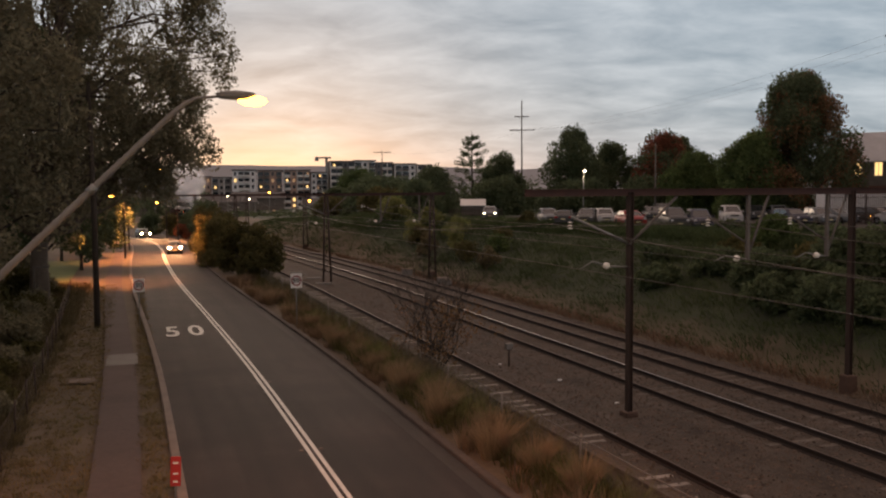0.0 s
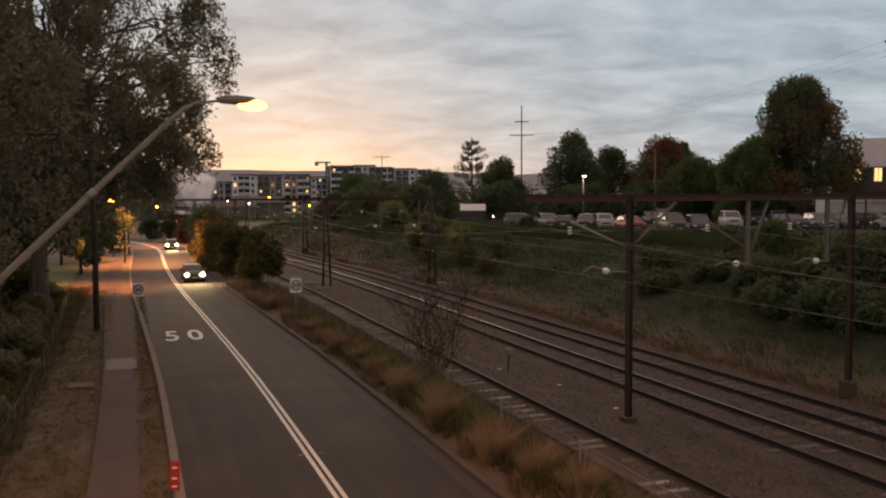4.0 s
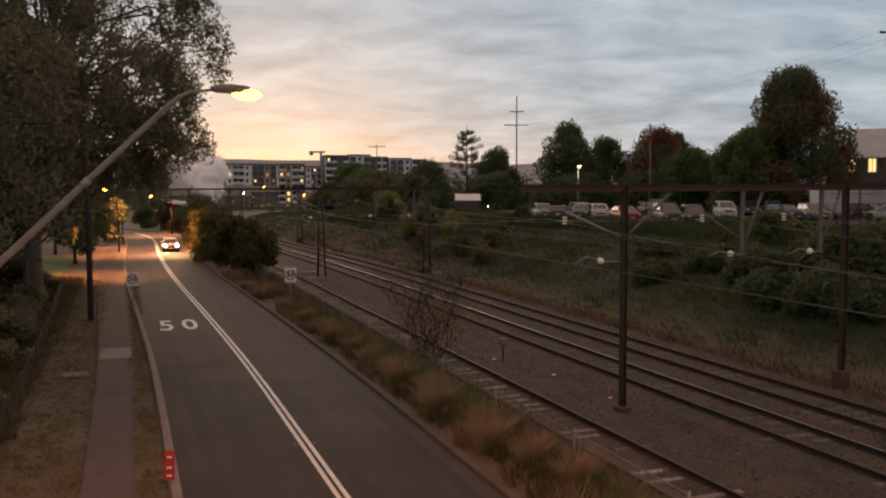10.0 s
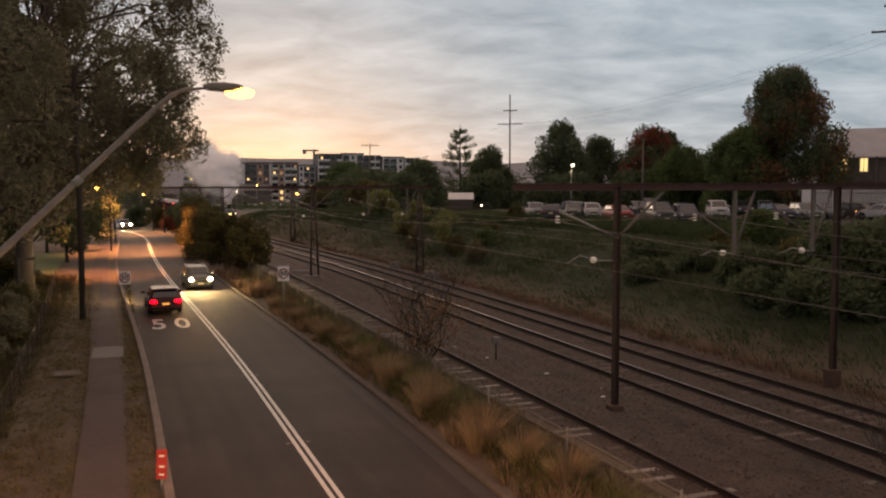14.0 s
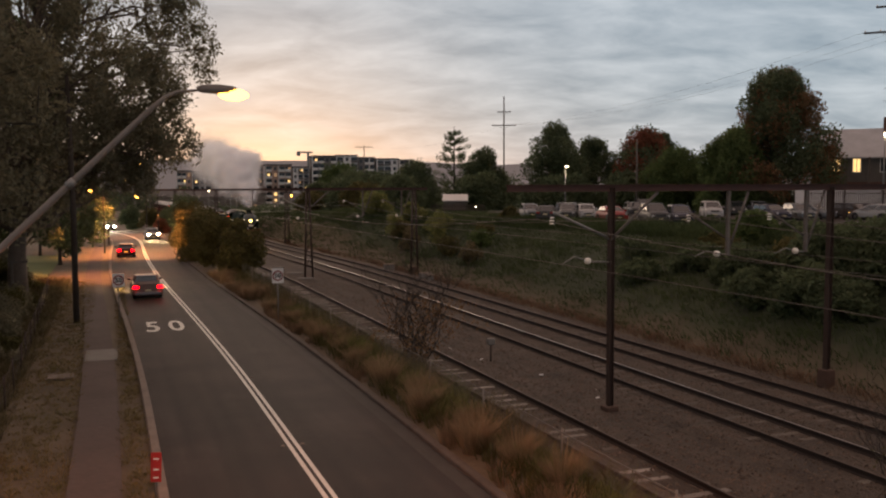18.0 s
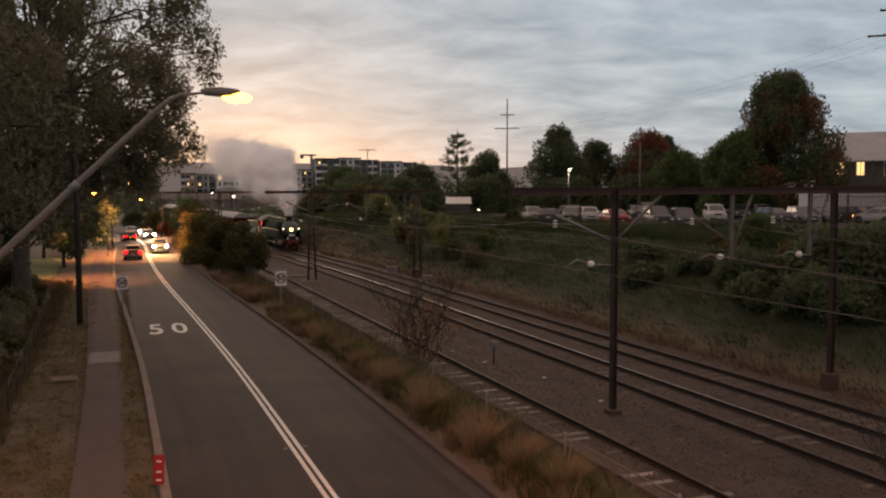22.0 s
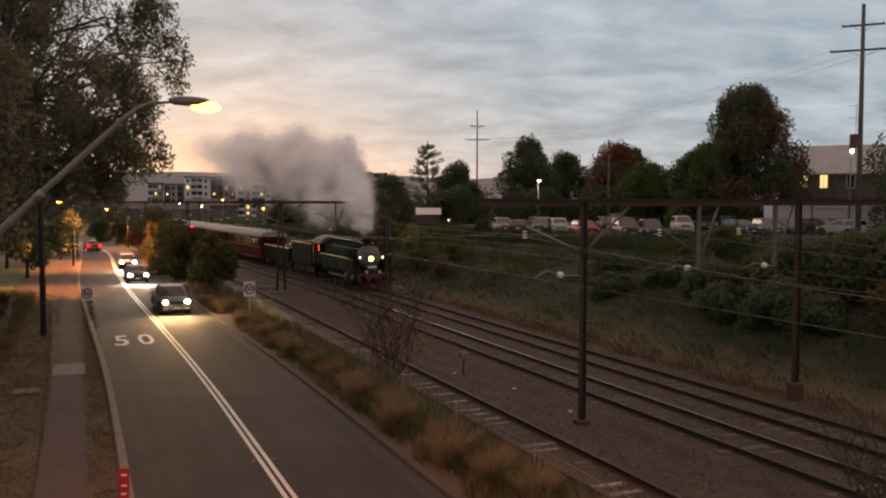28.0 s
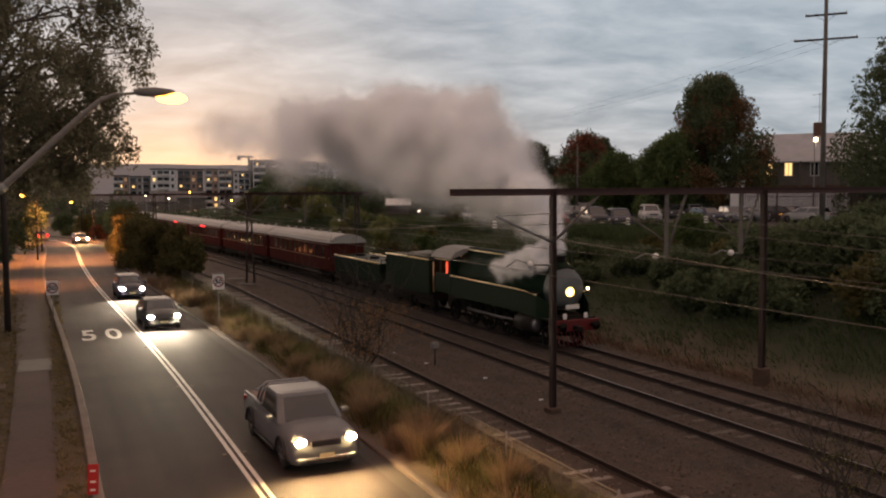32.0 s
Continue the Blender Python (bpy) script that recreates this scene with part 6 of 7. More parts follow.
        if rails:
            part("roof_rail", Shape().tube([(s * tw * 0.9, y1 + 0.25, roof - 0.01), (s * tw * 0.92, y1 + 0.35, roof + 0.07), (s * tw * 0.92, ye - 0.35, roof + 0.07), (s * tw * 0.9, ye - 0.2, roof - 0.01)], 0.02, 6), M["rim"], t, "silver roof rail")
        # lamps
        x = s * hw * 0.70
        ls = Shape()
        n_ = 14
        rim_ = [(x + 0.135 * math.cos(6.2832 * k / n_), -0.02 - 0.004 * math.sin(6.2832 * k / n_), lamp + 0.085 * math.sin(6.2832 * k / n_)) for k in range(n_)]
        ls.add(rim_ + [(x, 0.0, lamp)], [(k, (k + 1) % n_, n_) if s > 9 else ((k + 1) % n_, k, n_) for k in range(n_)], True)
        hood = [[(x + k2 * 0.135 * math.cos(6.2832 * k / n_), y_ - 0.004 * math.sin(6.2832 * k / n_), lamp + k2 * 0.085 * math.sin(6.2832 * k / n_)) for k in range(n_)] for y_, k2 in ((0.12, 1.0), (-0.012, 1.02), (-0.012, 1.12), (0.12, 1.2))]
        part("headlight_housing", Shape().loft(hood, caps=False), M["trim"], t)
        part("headlight", ls, lights or M["lens_clear"], t, "glowing headlight" if lights else "")
        if fogs:
            part("fog_light", Shape().ball((x, 0.05, 0.42), 0.07, 10, 6, (1.1, 0.6, 1)), M["fog"], t, "glowing fog light")
        xt = s * hw * 0.80 if ute else x
        tl = Shape().box((xt - 0.17, L - 0.10, belt - 0.24), (xt + 0.17, L + 0.04, belt - 0.09), bevel=0.03)
        part("tail_light", tl, rear or M["lens_red"], t, "glowing red tail light" if rear else "")
    part("grille", Shape().box((-hw * 0.42, -0.03, bonnet - 0.30), (hw * 0.42, 0.06, bonnet - 0.14), bevel=0.02), M["trim"], t)
    bp = part("bumper", Shape().box((-hw * 0.84, -0.045, z0 + 0.06), (hw * 0.84, 0.14, z0 + 0.25), bevel=0.06), body_mat, t)
    part("air_intake", Shape().box((-hw * 0.55, -0.068, z0 + 0.09), (hw * 0.55, -0.04, z0 + 0.18), bevel=0.01), M["trim"], bp)
    part("number_plate", Shape().box((-0.19, -0.08, z0 + 0.19), (0.19, -0.065, z0 + 0.30)), M["plate"], bp)
    rb = part("rear_bumper", Shape().box((-hw * 0.88, L - 0.1, z0 + 0.08), (hw * 0.88, L + 0.05, z0 + 0.30), bevel=0.05), M["rim"] if ute else body_mat, t)
    part("rear_plate", Shape().box((-0.19, L + 0.012, belt - 0.36 if not ute else z0 + 0.33), (0.19, L + 0.03, belt - 0.25 if not ute else z0 + 0.44)), plate_mat or M["plate"], t, "yellow plate with its plate lamp's light as its own glow" if plate_mat else "")
    if spoiler:
        part("spoiler", Shape().box((-tw * 0.95, ye - 0.1, roof - 0.04), (tw * 0.95, ye + 0.22, roof + 0.01), bevel=0.015), body_mat, t)
        part("aerial", Shape().tube([(0, ye - 0.25, roof - 0.01), (0, ye - 0.1, roof + 0.14)], 0.012, 5), M["trim"], t)
    if ute:
        part("tray_liner", Shape().box((-hw * 0.78, L - 1.8, belt + 0.012), (hw * 0.78, L - 0.12, belt + 0.03), bevel=0.008), M["tonneau"], t, "faded tray cover")
        for s in (-1, 1):
            part("tray_side", Shape().box((s * hw * 0.9 - 0.05, L - 1.92, belt - 0.02), (s * hw * 0.9 + 0.05, L - 0.04, belt + 0.06), bevel=0.02), body_mat, t)
        part("tailgate", Shape().box((-hw * 0.60, L - 0.07, belt - 0.42), (hw * 0.60, L + 0.02, belt + 0.06), bevel=0.02), body_mat, t)
    if bar:
        for yq in (ye + 0.28, ye + 0.62):
            part("sports_bar", Shape().tube([(-hw * 0.86, yq + 0.1, belt), (-hw * 0.78, yq, roof - 0.22), (-hw * 0.6, yq - 0.03, roof - 0.06), (hw * 0.6, yq - 0.03, roof - 0.06), (hw * 0.78, yq, roof - 0.22), (hw * 0.86, yq + 0.1, belt)], 0.035, 8), M["rim"], t, "polished steel sports bar")
        for s in (-1, 1):
            for y in wy:
                part("arch_flare", Shape().tube([(s * (hw + 0.005), y + (r + 0.08) * math.cos(math.pi * k / 10), 0.36 + (r + 0.08) * math.sin(math.pi * k / 10)) for k in range(11)], 0.045, 6), M["trim"], body, "black arch flare")
            part("side_step", Shape().tube([(s * (hw - 0.02), wy[0] + 0.55, 0.34), (s * (hw + 0.03), wy[0] + 0.7, 0.33), (s * (hw + 0.03), wy[1] - 0.7, 0.33), (s * (hw - 0.02), wy[1] - 0.55, 0.34)], 0.04, 8), M["trim"], t)
    ty, ri = wheel_meshes(r, 0.105)
    dt, dr = ty.data("wheel", M["tyre"]), ri.data("rim", M["rim"])
    for y in wy:
        for s in (-1, 1):
            w = new("wheel", dt)
            w.parent = t
            w.matrix_basis = pose(s * (hw - 0.12), y, r)
            q = new("rim", dr)
            q.parent = w
    return t


M["tonneau"] = material("tonneau", (0.20, 0.13, 0.11), (0.14, 0.09, 0.08), rough=0.9, scale=1.5)
SILVER = paint("silver_paint", (0.135, 0.152, 0.165), metal=0.25)
GREYGREEN = paint("grey_green_paint", (0.060, 0.072, 0.066), metal=0.15)
DARKGREY = paint("dark_grey_paint", (0.045, 0.048, 0.05))
DARKRED = paint("dark_red_paint", (0.050, 0.010, 0.013))
WHITE = paint("white_paint", (0.38, 0.38, 0.375), metal=0.0)
PALE = paint("pale_ute_paint", (0.20, 0.135, 0.115), metal=0.0)
REDPAINT = paint("red_paint", (0.24, 0.02, 0.02), metal=0.1)
NAVY = paint("navy_paint", (0.02, 0.025, 0.05))
MOVING = {
    "A": car("hatchback", "small dark grey hatchback driving with its headlights on", DARKGREY, L=4.2, W=1.76, belt=0.93, roof=1.42, cowl=1.1, screen=0.9, bonnet=0.80, lights=M["weak_beam"], group="traffic", lamp=0.72),
    "B": car("station_wagon", "grey green wagon with headlights and fog lights on", GREYGREEN, L=4.6, W=1.8, roof=1.45, belt=0.95, cowl=1.1, screen=0.85, lights=M["beam"], fogs=True, rails=True, lamp=0.76, bonnet=0.85, group="traffic"),
    "C": car("pickup", "silver dual cab pickup with a sports bar, headlights on", SILVER, L=5.15, W=1.88, belt=1.08, roof=1.68, bonnet=0.98, cowl=1.15, screen=0.75, lamp=0.84, lights=M["beam"], ute=True, bar=True, r=0.38, group="traffic"),
    "D": car("sedan", "dark sedan with dazzling white headlights", DARKGREY, L=4.6, W=1.82, lights=M["cool_beam"], tail=1.15, back=0.75, roof=1.44, group="traffic"),
    "E": car("compact_wagon", "dark small wagon with white headlights on", NAVY, L=4.3, W=1.78, roof=1.5, belt=0.98, lights=M["cool_beam"], group="traffic"),
    "F": car("oncoming_car", "grey car coming round the far bend, headlights on", GREYGREEN, L=4.4, W=1.8, lights=M["beam"], group="traffic"),
    "G": car("red_hatchback", "dark red hatchback driving away with its tail lights on", DARKRED, L=4.5, W=1.84, roof=1.37, belt=0.90, tail=0.75, back=0.62, lights=M["beam"], rear=M["tail"], spoiler=True, plate_mat=M["plate_lamp_glow"], group="traffic"),
    "U": car("utility", "faded tan old utility with a covered tray driving away", PALE, L=4.9, W=1.84, belt=0.98, roof=1.42, lights=M["beam"], rear=M["tail"], ute=True, group="traffic"),
}

TURNING = car("turning_car", "silver hatchback turning into a parking bay, headlights on", SILVER, L=4.2, roof=1.5, lights=M["white_lamp"], group="traffic")
TURNING_ROWS = ((0, 39.1, 92.6, -23), (1, 36.7, 87.0, -23), (2, 34.5, 82.0, -23), (2.5, 35.2, 80.7, 21), (3, 36.5, 79.9, 55), (3.5, 38.2, 79.9, 64), (5.5, 45.2, 79.9, 61), (6.5, 48.1, 80.3, 54), (32, 48.1, 80.3, 54))
# parked cars on the car park
for i, (x, y, rz, pm, lab, kw) in enumerate((
        (38.6, 76.0, -19, SILVER, "silver hatchback parked above the bank", dict(L=4.1, roof=1.5)),
        (39.2, 73.9, 148, DARKGREY, "dark sedan parked above the bank", dict(L=4.6, tail=1.1, back=0.7, roof=1.44)),
        (40.7, 73.1, -35, DARKGREY, "dark hatchback parked above the bank", dict(L=4.2, roof=1.5)),
        (42.5, 72.1, -25, WHITE, "white hatchback parked above the bank", dict(L=4.0, roof=1.5)),
        (41.4, 64.9, -15, REDPAINT, "red sedan parked at the car park edge", dict(L=4.6, tail=1.1, back=0.7, roof=1.42)),
        (41.8, 59.4, -21, DARKGREY, "dark four wheel drive parked at the edge", dict(L=4.7, roof=1.75, belt=1.12, bonnet=1.0)),
        (43.4, 58.5, -27, NAVY, "dark blue wagon parked at the edge", dict(L=4.6, roof=1.6)),
        (53.6, 67.5, -29, WHITE, "white small van parked in the car park", dict(L=4.2, roof=1.72, belt=1.1, bonnet=1.0)),
        (56.1, 61.2, -13, NAVY, "dark blue car parked by the fence", dict(L=4.5)),
        (59.0, 61.2, -19, SILVER, "silver hatchback parked with its tail light on", dict(L=4.2, roof=1.55, rear=M["tail"])),
        (61.8, 61.3, 13, SILVER, "silver sedan parked by the palisade fence", dict(L=4.5, tail=1.1, back=0.7)),
        (64.4, 61.5, -171, WHITE, "white car parked with orange side lights by the fence", dict(L=4.4, lights=M["sodium_far"])),
        (66.1, 60.5, 7, DARKGREY, "dark car parked by the fence", dict(L=4.5, roof=1.5)),
        (67.6, 59.6, 6, NAVY, "dark blue sedan parked by the fence", dict(L=4.5, tail=1.1, back=0.7)),
        (52.9, 79.7, -26, DARKGREY, "dark car parked in a back row", dict(L=4.5)),
        (58.6, 86.0, -22, DARKGREY, "dark van parked in a back row", dict(L=4.3, roof=1.7)),
        (62.1, 74.2, -30, DARKGREY, "dark wagon parked in a back row", dict(L=4.6, roof=1.55)),
        (64.0, 73.1, -31, SILVER, "grey wagon parked in a back row", dict(L=4.6, roof=1.55)))):
    c = car("parked_car", lab, pm, group="parked cars", **kw)
    c.matrix_basis = pose(x, y, 3.97, 0, 0, rz)

# ---- the train: nose at y=0, trailing along +y ----
M.update(
    loco_green=material("loco_green", (0.004, 0.014, 0.007), (0.007, 0.020, 0.010), rough=0.6, scale=1.2, spread=0.9),
    loco_black=material("loco_black", (0.014, 0.013, 0.012), (0.024, 0.021, 0.018), rough=0.55, scale=2.0),
    smokebox=material("smokebox_grey", (0.105, 0.122, 0.122), (0.075, 0.088, 0.088), rough=0.45, scale=1.5),
    gold=material("gold_lining", (0.98, 0.80, 0.46), (0.92, 0.70, 0.36), rough=0.28, metal=0.85, scale=2),
    buffer_red=material("buffer_red", (0.15, 0.014, 0.013), (0.09, 0.010, 0.010), rough=0.5, scale=3),
    carriage_red=material("carriage_red", (0.095, 0.016, 0.013), (0.060, 0.012, 0.010), rough=0.8, scale=0.9, spread=0.8),
    carriage_roof=material("carriage_roof", (0.40, 0.385, 0.36), (0.28, 0.265, 0.245), rough=0.7, scale=0.5, spread=0.8),
    cream=material("cream_lining", (0.55, 0.42, 0.24), rough=0.5),
    firelight=glow_mat("firelight", (1.0, 0.07, 0.03), 4.0),
    loco_lamp=glow_mat("loco_headlight", (1.0, 0.70, 0.20), 5.0),
    marker=glow_mat("marker_lamp", (1.0, 0.82, 0.5), 5.0),
    red_marker=glow_mat("red_marker_lamp", (1.0, 0.03, 0.03), 5.0),
)


for q_ in ("loco_green", "carriage_red", "loco_black"):
    M[q_].node_tree.nodes["Principled BSDF"].inputs["Specular IOR Level"].default_value = 0.07


def ring_xz(y, cx, cz, rx, rz, n=20, flat=None):
    return [(cx + rx * math.sin(6.2832 * k / n), y, cz + rz * math.cos(6.2832 * k / n)) for k in range(n)]


def disc_wheel(name, parent, x, y, r, spokes, mat):
    s = Shape()
    s.tube([(r * 0 - 0.07, r * math.cos(6.2832 * k / 24) * 0.95, r * math.sin(6.2832 * k / 24) * 0.95) for k in range(25)], 0.06, 5, caps=False)
    s.tube([(0.02, r * math.cos(6.2832 * k / 24) * 0.97, r * math.sin(6.2832 * k / 24) * 0.97) for k in range(25)], 0.05, 5, caps=False)
    ob = part(name, s, mat, parent)
    part("hub", Shape().tube([(-0.12, 0, 0), (0.12, 0, 0)], r * 0.22, 10), mat, ob)
    for k in range(spokes):
        a = 6.2832 * k / spokes
        part("spoke", Shape().tube([(0, 0, 0), (0, r * 0.92 * math.cos(a), r * 0.92 * math.sin(a))], 0.045, 4), mat, ob)
    ob.matrix_basis = pose(x, y, r)
    return ob


loco = thing("steam_locomotive", Matrix.Identity(4), "dark green streamlined steam locomotive with gold lining, headlight lit", "locomotive", "train")
bl = Shape()
bl.loft([ring_xz(0.75, 0, 2.62, 0.30, 0.30), ring_xz(0.80, 0, 2.62, 0.62, 0.62), ring_xz(1.0, 0, 2.62, 0.88, 0.88), ring_xz(1.4, 0, 2.63, 1.0, 1.0)], smooth=True)
part("smokebox", bl, M["smokebox"], loco, "grey rounded smokebox front")
part("boiler", Shape().loft([ring_xz(1.4, 0, 2.63, 1.0, 1.0), ring_xz(5.0, 0, 2.65, 1.02, 1.02), ring_xz(7.5, 0, 2.68, 1.08, 1.1), ring_xz(10.3, 0, 2.68, 1.1, 1.15)], smooth=True), M["loco_green"], loco)
cs_ = Shape()
cs_.loft([[(-0.42, y, 3.45), (0.42, y, 3.45), (0.40, y, z), (0.25, y, z + 0.1), (-0.25, y, z + 0.1), (-0.40, y, z)] for y, z in ((1.15, 3.5), (1.5, 3.72), (2.6, 3.85), (6.5, 3.88), (10.3, 3.92))])
part("top_casing", cs_, M["loco_green"], loco)
for s in (-1, 1):
    part("casing_line", Shape().tube([(s * 0.43, 1.5, 3.70), (s * 0.43, 2.6, 3.83), (s * 0.43, 10.3, 3.90)], 0.035, 5), M["gold"], loco, "gold lining")
    sk = Shape()
    sk.loft([[(s * x, y, z0), (s * x, y, z1), (s * (x - 0.06), y, z1), (s * (x - 0.06), y, z0)] for x, y, z0, z1 in ((1.0, 0.7, 1.15, 1.95), (1.3, 1.5, 1.30, 2.35), (1.38, 3.0, 1.42, 2.45), (1.4, 10.3, 1.42, 2.48))])
    part("running_board", sk, M["loco_green"], loco, "deep green side valance")
    part("valance_line", Shape().tube([(s * 1.31, 1.5, 2.36), (s * 1.39, 3.0, 2.47), (s * 1.41, 10.3, 2.50)], 0.042, 5), M["gold"], loco, "gold lining")
    part("footplate", Shape().box((s * 1.2 - 0.2, 1.6, 2.40), (s * 1.2 + 0.2, 10.3, 2.44)), M["loco_black"], loco)
    cyl = part("cylinder", Shape().tube([(s * 1.15, 1.7, 0.95), (s * 1.15, 3.2, 0.95)], 0.40, 14), M["loco_black"], loco)
    part("cylinder_cover", Shape().tube([(s * 1.15, 1.6, 0.95), (s * 1.15, 1.7, 0.95)], [0.2, 0.34], 14), M["rim"], cyl)
    part("side_rod", Shape().box((s * 1.12 - 0.03, 4.9, 0.80), (s * 1.12 + 0.03, 8.9, 0.93), bevel=0.015), M["rim"], loco)
    part("main_rod", Shape().tube([(s * 1.2, 3.3, 0.95), (s * 1.2, 6.9, 0.88)], 0.05, 6), M["rim"], loco)
    part("marker_lamp", Shape().ball((s * 0.95, 0.72, 2.62), 0.075, 8, 6), M["marker"], loco, "lit marker lamp")
    part("buffer", Shape().tube([(s * 0.88, 0.35, 1.05), (s * 0.88, -0.05, 1.05), (s * 0.88, -0.07, 1.05)], [0.09, 0.09, 0.22], 12), M["loco_black"], loco)
    part("lamp_iron", Shape().box((s * 0.55 - 0.09, 0.26, 1.35), (s * 0.55 + 0.09, 0.34, 1.6), bevel=0.02), M["signwhite"], loco)
    # cab
    cw = Shape()
    cw.box((s * 1.4 - 0.03, 10.3, 1.5), (s * 1.4 + 0.03, 12.4, 2.55)).box((s * 1.4 - 0.03, 10.3, 2.55), (s * 1.4 + 0.03, 10.7, 3.4)).box((s * 1.4 - 0.03, 11.5, 2.55), (s * 1.4 + 0.03, 11.75, 3.4)).box((s * 1.4 - 0.03, 10.3, 3.3), (s * 1.4 + 0.03, 12.4, 3.45))
    part("cab_side", cw, M["loco_green"], loco)
    part("cab_line", Shape().tube([(s * 1.44, 10.35, 3.32), (s * 1.44, 12.3, 3.32)], 0.018, 5), M["gold"], loco, "gold lining")
    part("handrail", Shape().tube([(s * 1.46, 12.5, 1.4), (s * 1.46, 12.5, 3.1)], 0.028, 6), M["gold"], loco, "bright brass handrail")
part("headlight", Shape().ball((0, 0.74, 2.50), 0.21, 14, 8, (1, 0.5, 1)), M["loco_lamp"], loco, "large glowing yellow headlight")
part("front_step", Shape().box((-1.2, 0.5, 1.28), (1.2, 1.6, 1.36)), M["loco_black"], loco)
part("buffer_beam", Shape().box((-1.3, 0.28, 0.78), (1.3, 0.45, 1.30), bevel=0.02), M["buffer_red"], loco, "red buffer beam")
part("number_board", Shape().box((-0.35, 0.5, 1.75), (0.35, 0.56, 1.95), bevel=0.01), M["signwhite"], loco)
part("coupler", Shape().box((-0.13, -0.15, 0.85), (0.13, 0.35, 1.05), bevel=0.03), M["loco_black"], loco)
for k in range(-5, 6):
    part("cowcatcher_bar", Shape().tube([(k * 0.21, 0.42, 0.75), (k * 0.24, 0.05, 0.14)], 0.028, 5), M["buffer_red"], loco, "red cowcatcher bar")
part("chimney", Shape().tube([(0, 1.75, 3.5), (0, 1.75, 4.02), (0, 1.75, 4.08)], [0.34, 0.34, 0.40], 16), M["loco_black"], loco)
part("nose_visor", Shape().tube([(-0.45, 0.98, 3.52), (-0.2, 0.92, 3.58), (0.2, 0.92, 3.58), (0.45, 0.98, 3.52)], 0.03, 6), M["loco_black"], loco)
part("cab_front", Shape().box((-1.37, 10.3, 1.5), (1.37, 10.36, 3.45)), M["loco_green"], loco)
part("cab_roof", Shape().loft([[(-1.48, y, 3.42), (-1.2, y, 3.74), (-0.7, y, 3.94), (0, y, 4.02), (0.7, y, 3.94), (1.2, y, 3.74), (1.48, y, 3.42), (1.4, y, 3.38), (0, y, 3.92), (-1.4, y, 3.38)] for y in (10.2, 12.8)]), M["carriage_roof"], loco, "grey curved cab roof")
part("cab_floor", Shape().box((-1.35, 10.36, 1.45), (1.35, 12.6, 1.52)), M["loco_black"], loco)
part("firebox_glow", Shape().box((-1.44, 10.75, 2.60), (1.34, 10.80, 3.2)), M["firelight"], loco, "orange firelight inside the cab")
part("frame", Shape().box((-0.6, 0.6, 0.55), (0.6, 12.4, 1.45)), M["loco_black"], loco)
LOCO_WHEELS = []
for s in (-1, 1):
    for y in (5.0, 6.95, 8.9):
        LOCO_WHEELS.append((disc_wheel("driving_wheel", loco, s * 0.78, y, 0.876, 12, M["loco_black"]), s * 0.78, y, 0.876))
    for y, r in ((1.3, 0.46), (3.5, 0.46), (11.0, 0.53)):
        LOCO_WHEELS.append((disc_wheel("carrying_wheel", loco, s * 0.76, y, r, 8, M["loco_black"]), s * 0.76, y, r))


def bogie(parent, y, wheel_list, gap=1.1):
    b = part("bogie", Shape().box((-1.05, y - gap - 0.45, 0.40), (-0.93, y + gap + 0.45, 0.72), bevel=0.03).box((0.93, y - gap - 0.45, 0.40), (1.05, y + gap + 0.45, 0.72), bevel=0.03).box((-1.0, y - 0.25, 0.5), (1.0, y + 0.25, 0.8)), M["loco_black"], parent)
    for s in (-1, 1):
        for q in (-gap, gap):
            w = Shape().tube([(-0.06, 0, 0), (0.06, 0, 0)], 0.46, 18).tube([(-0.08, 0, 0), (0.08, 0, 0)], 0.14, 8)
            ob = part("bogie_wheel", w, M["loco_black"], parent)
            ob.matrix_basis = pose(s * 0.76, y + q, 0.46)
            wheel_list.append((ob, s * 0.76, y + q, 0.46))
            part("axle_box", Shape().box((s * 1.0 - 0.12, y + q - 0.14, 0.36), (s * 1.0 + 0.12, y + q + 0.14, 0.62), bevel=0.02), M["loco_black"], b)


tender = thing("tender", Matrix.Identity(4), "dark green coal tender with a gold line along its top", "tender", "train")
TENDER_WHEELS = []
part("tank", Shape().box((-1.42, 0, 1.15), (1.42, 6.9, 3.15), bevel=0.06), M["loco_green"], tender)
part("coal", Shape().loft([[(-1.2, 0.6, 3.1), (1.2, 0.6, 3.1), (1.2, 5.5, 3.1), (-1.2, 5.5, 3.1)], [(-0.8, 1.0, 3.42), (0.7, 0.9, 3.36), (0.8, 5.0, 3.38), (-0.7, 4.9, 3.30)]]), M["loco_black"], tender, "heaped black coal")
for s in (-1, 1):
    part("tank_line", Shape().tube([(s * 1.44, 0.1, 3.16), (s * 1.44, 6.8, 3.16)], 0.05, 5), M["gold"], tender, "gold lining")
part("frame", Shape().box((-1.1, 0.1, 0.8), (1.1, 6.8, 1.16)), M["loco_black"], tender)
bogie(tender, 1.7, TENDER_WHEELS)
bogie(tender, 5.2, TENDER_WHEELS)
gin = thing("water_wagon", Matrix.Identity(4), "low dark water wagon with a pale line along its top", "wagon", "train")
GIN_WHEELS = []
part("tank", Shape().box((-1.4, 0.4, 1.05), (1.4, 10.2, 2.35), bevel=0.08), M["loco_green"], gin)
for y in (2.2, 5.2, 8.2):
    part("hatch", Shape().tube([(0, y, 2.33), (0, y, 2.5)], 0.35, 12), M["loco_black"], gin)
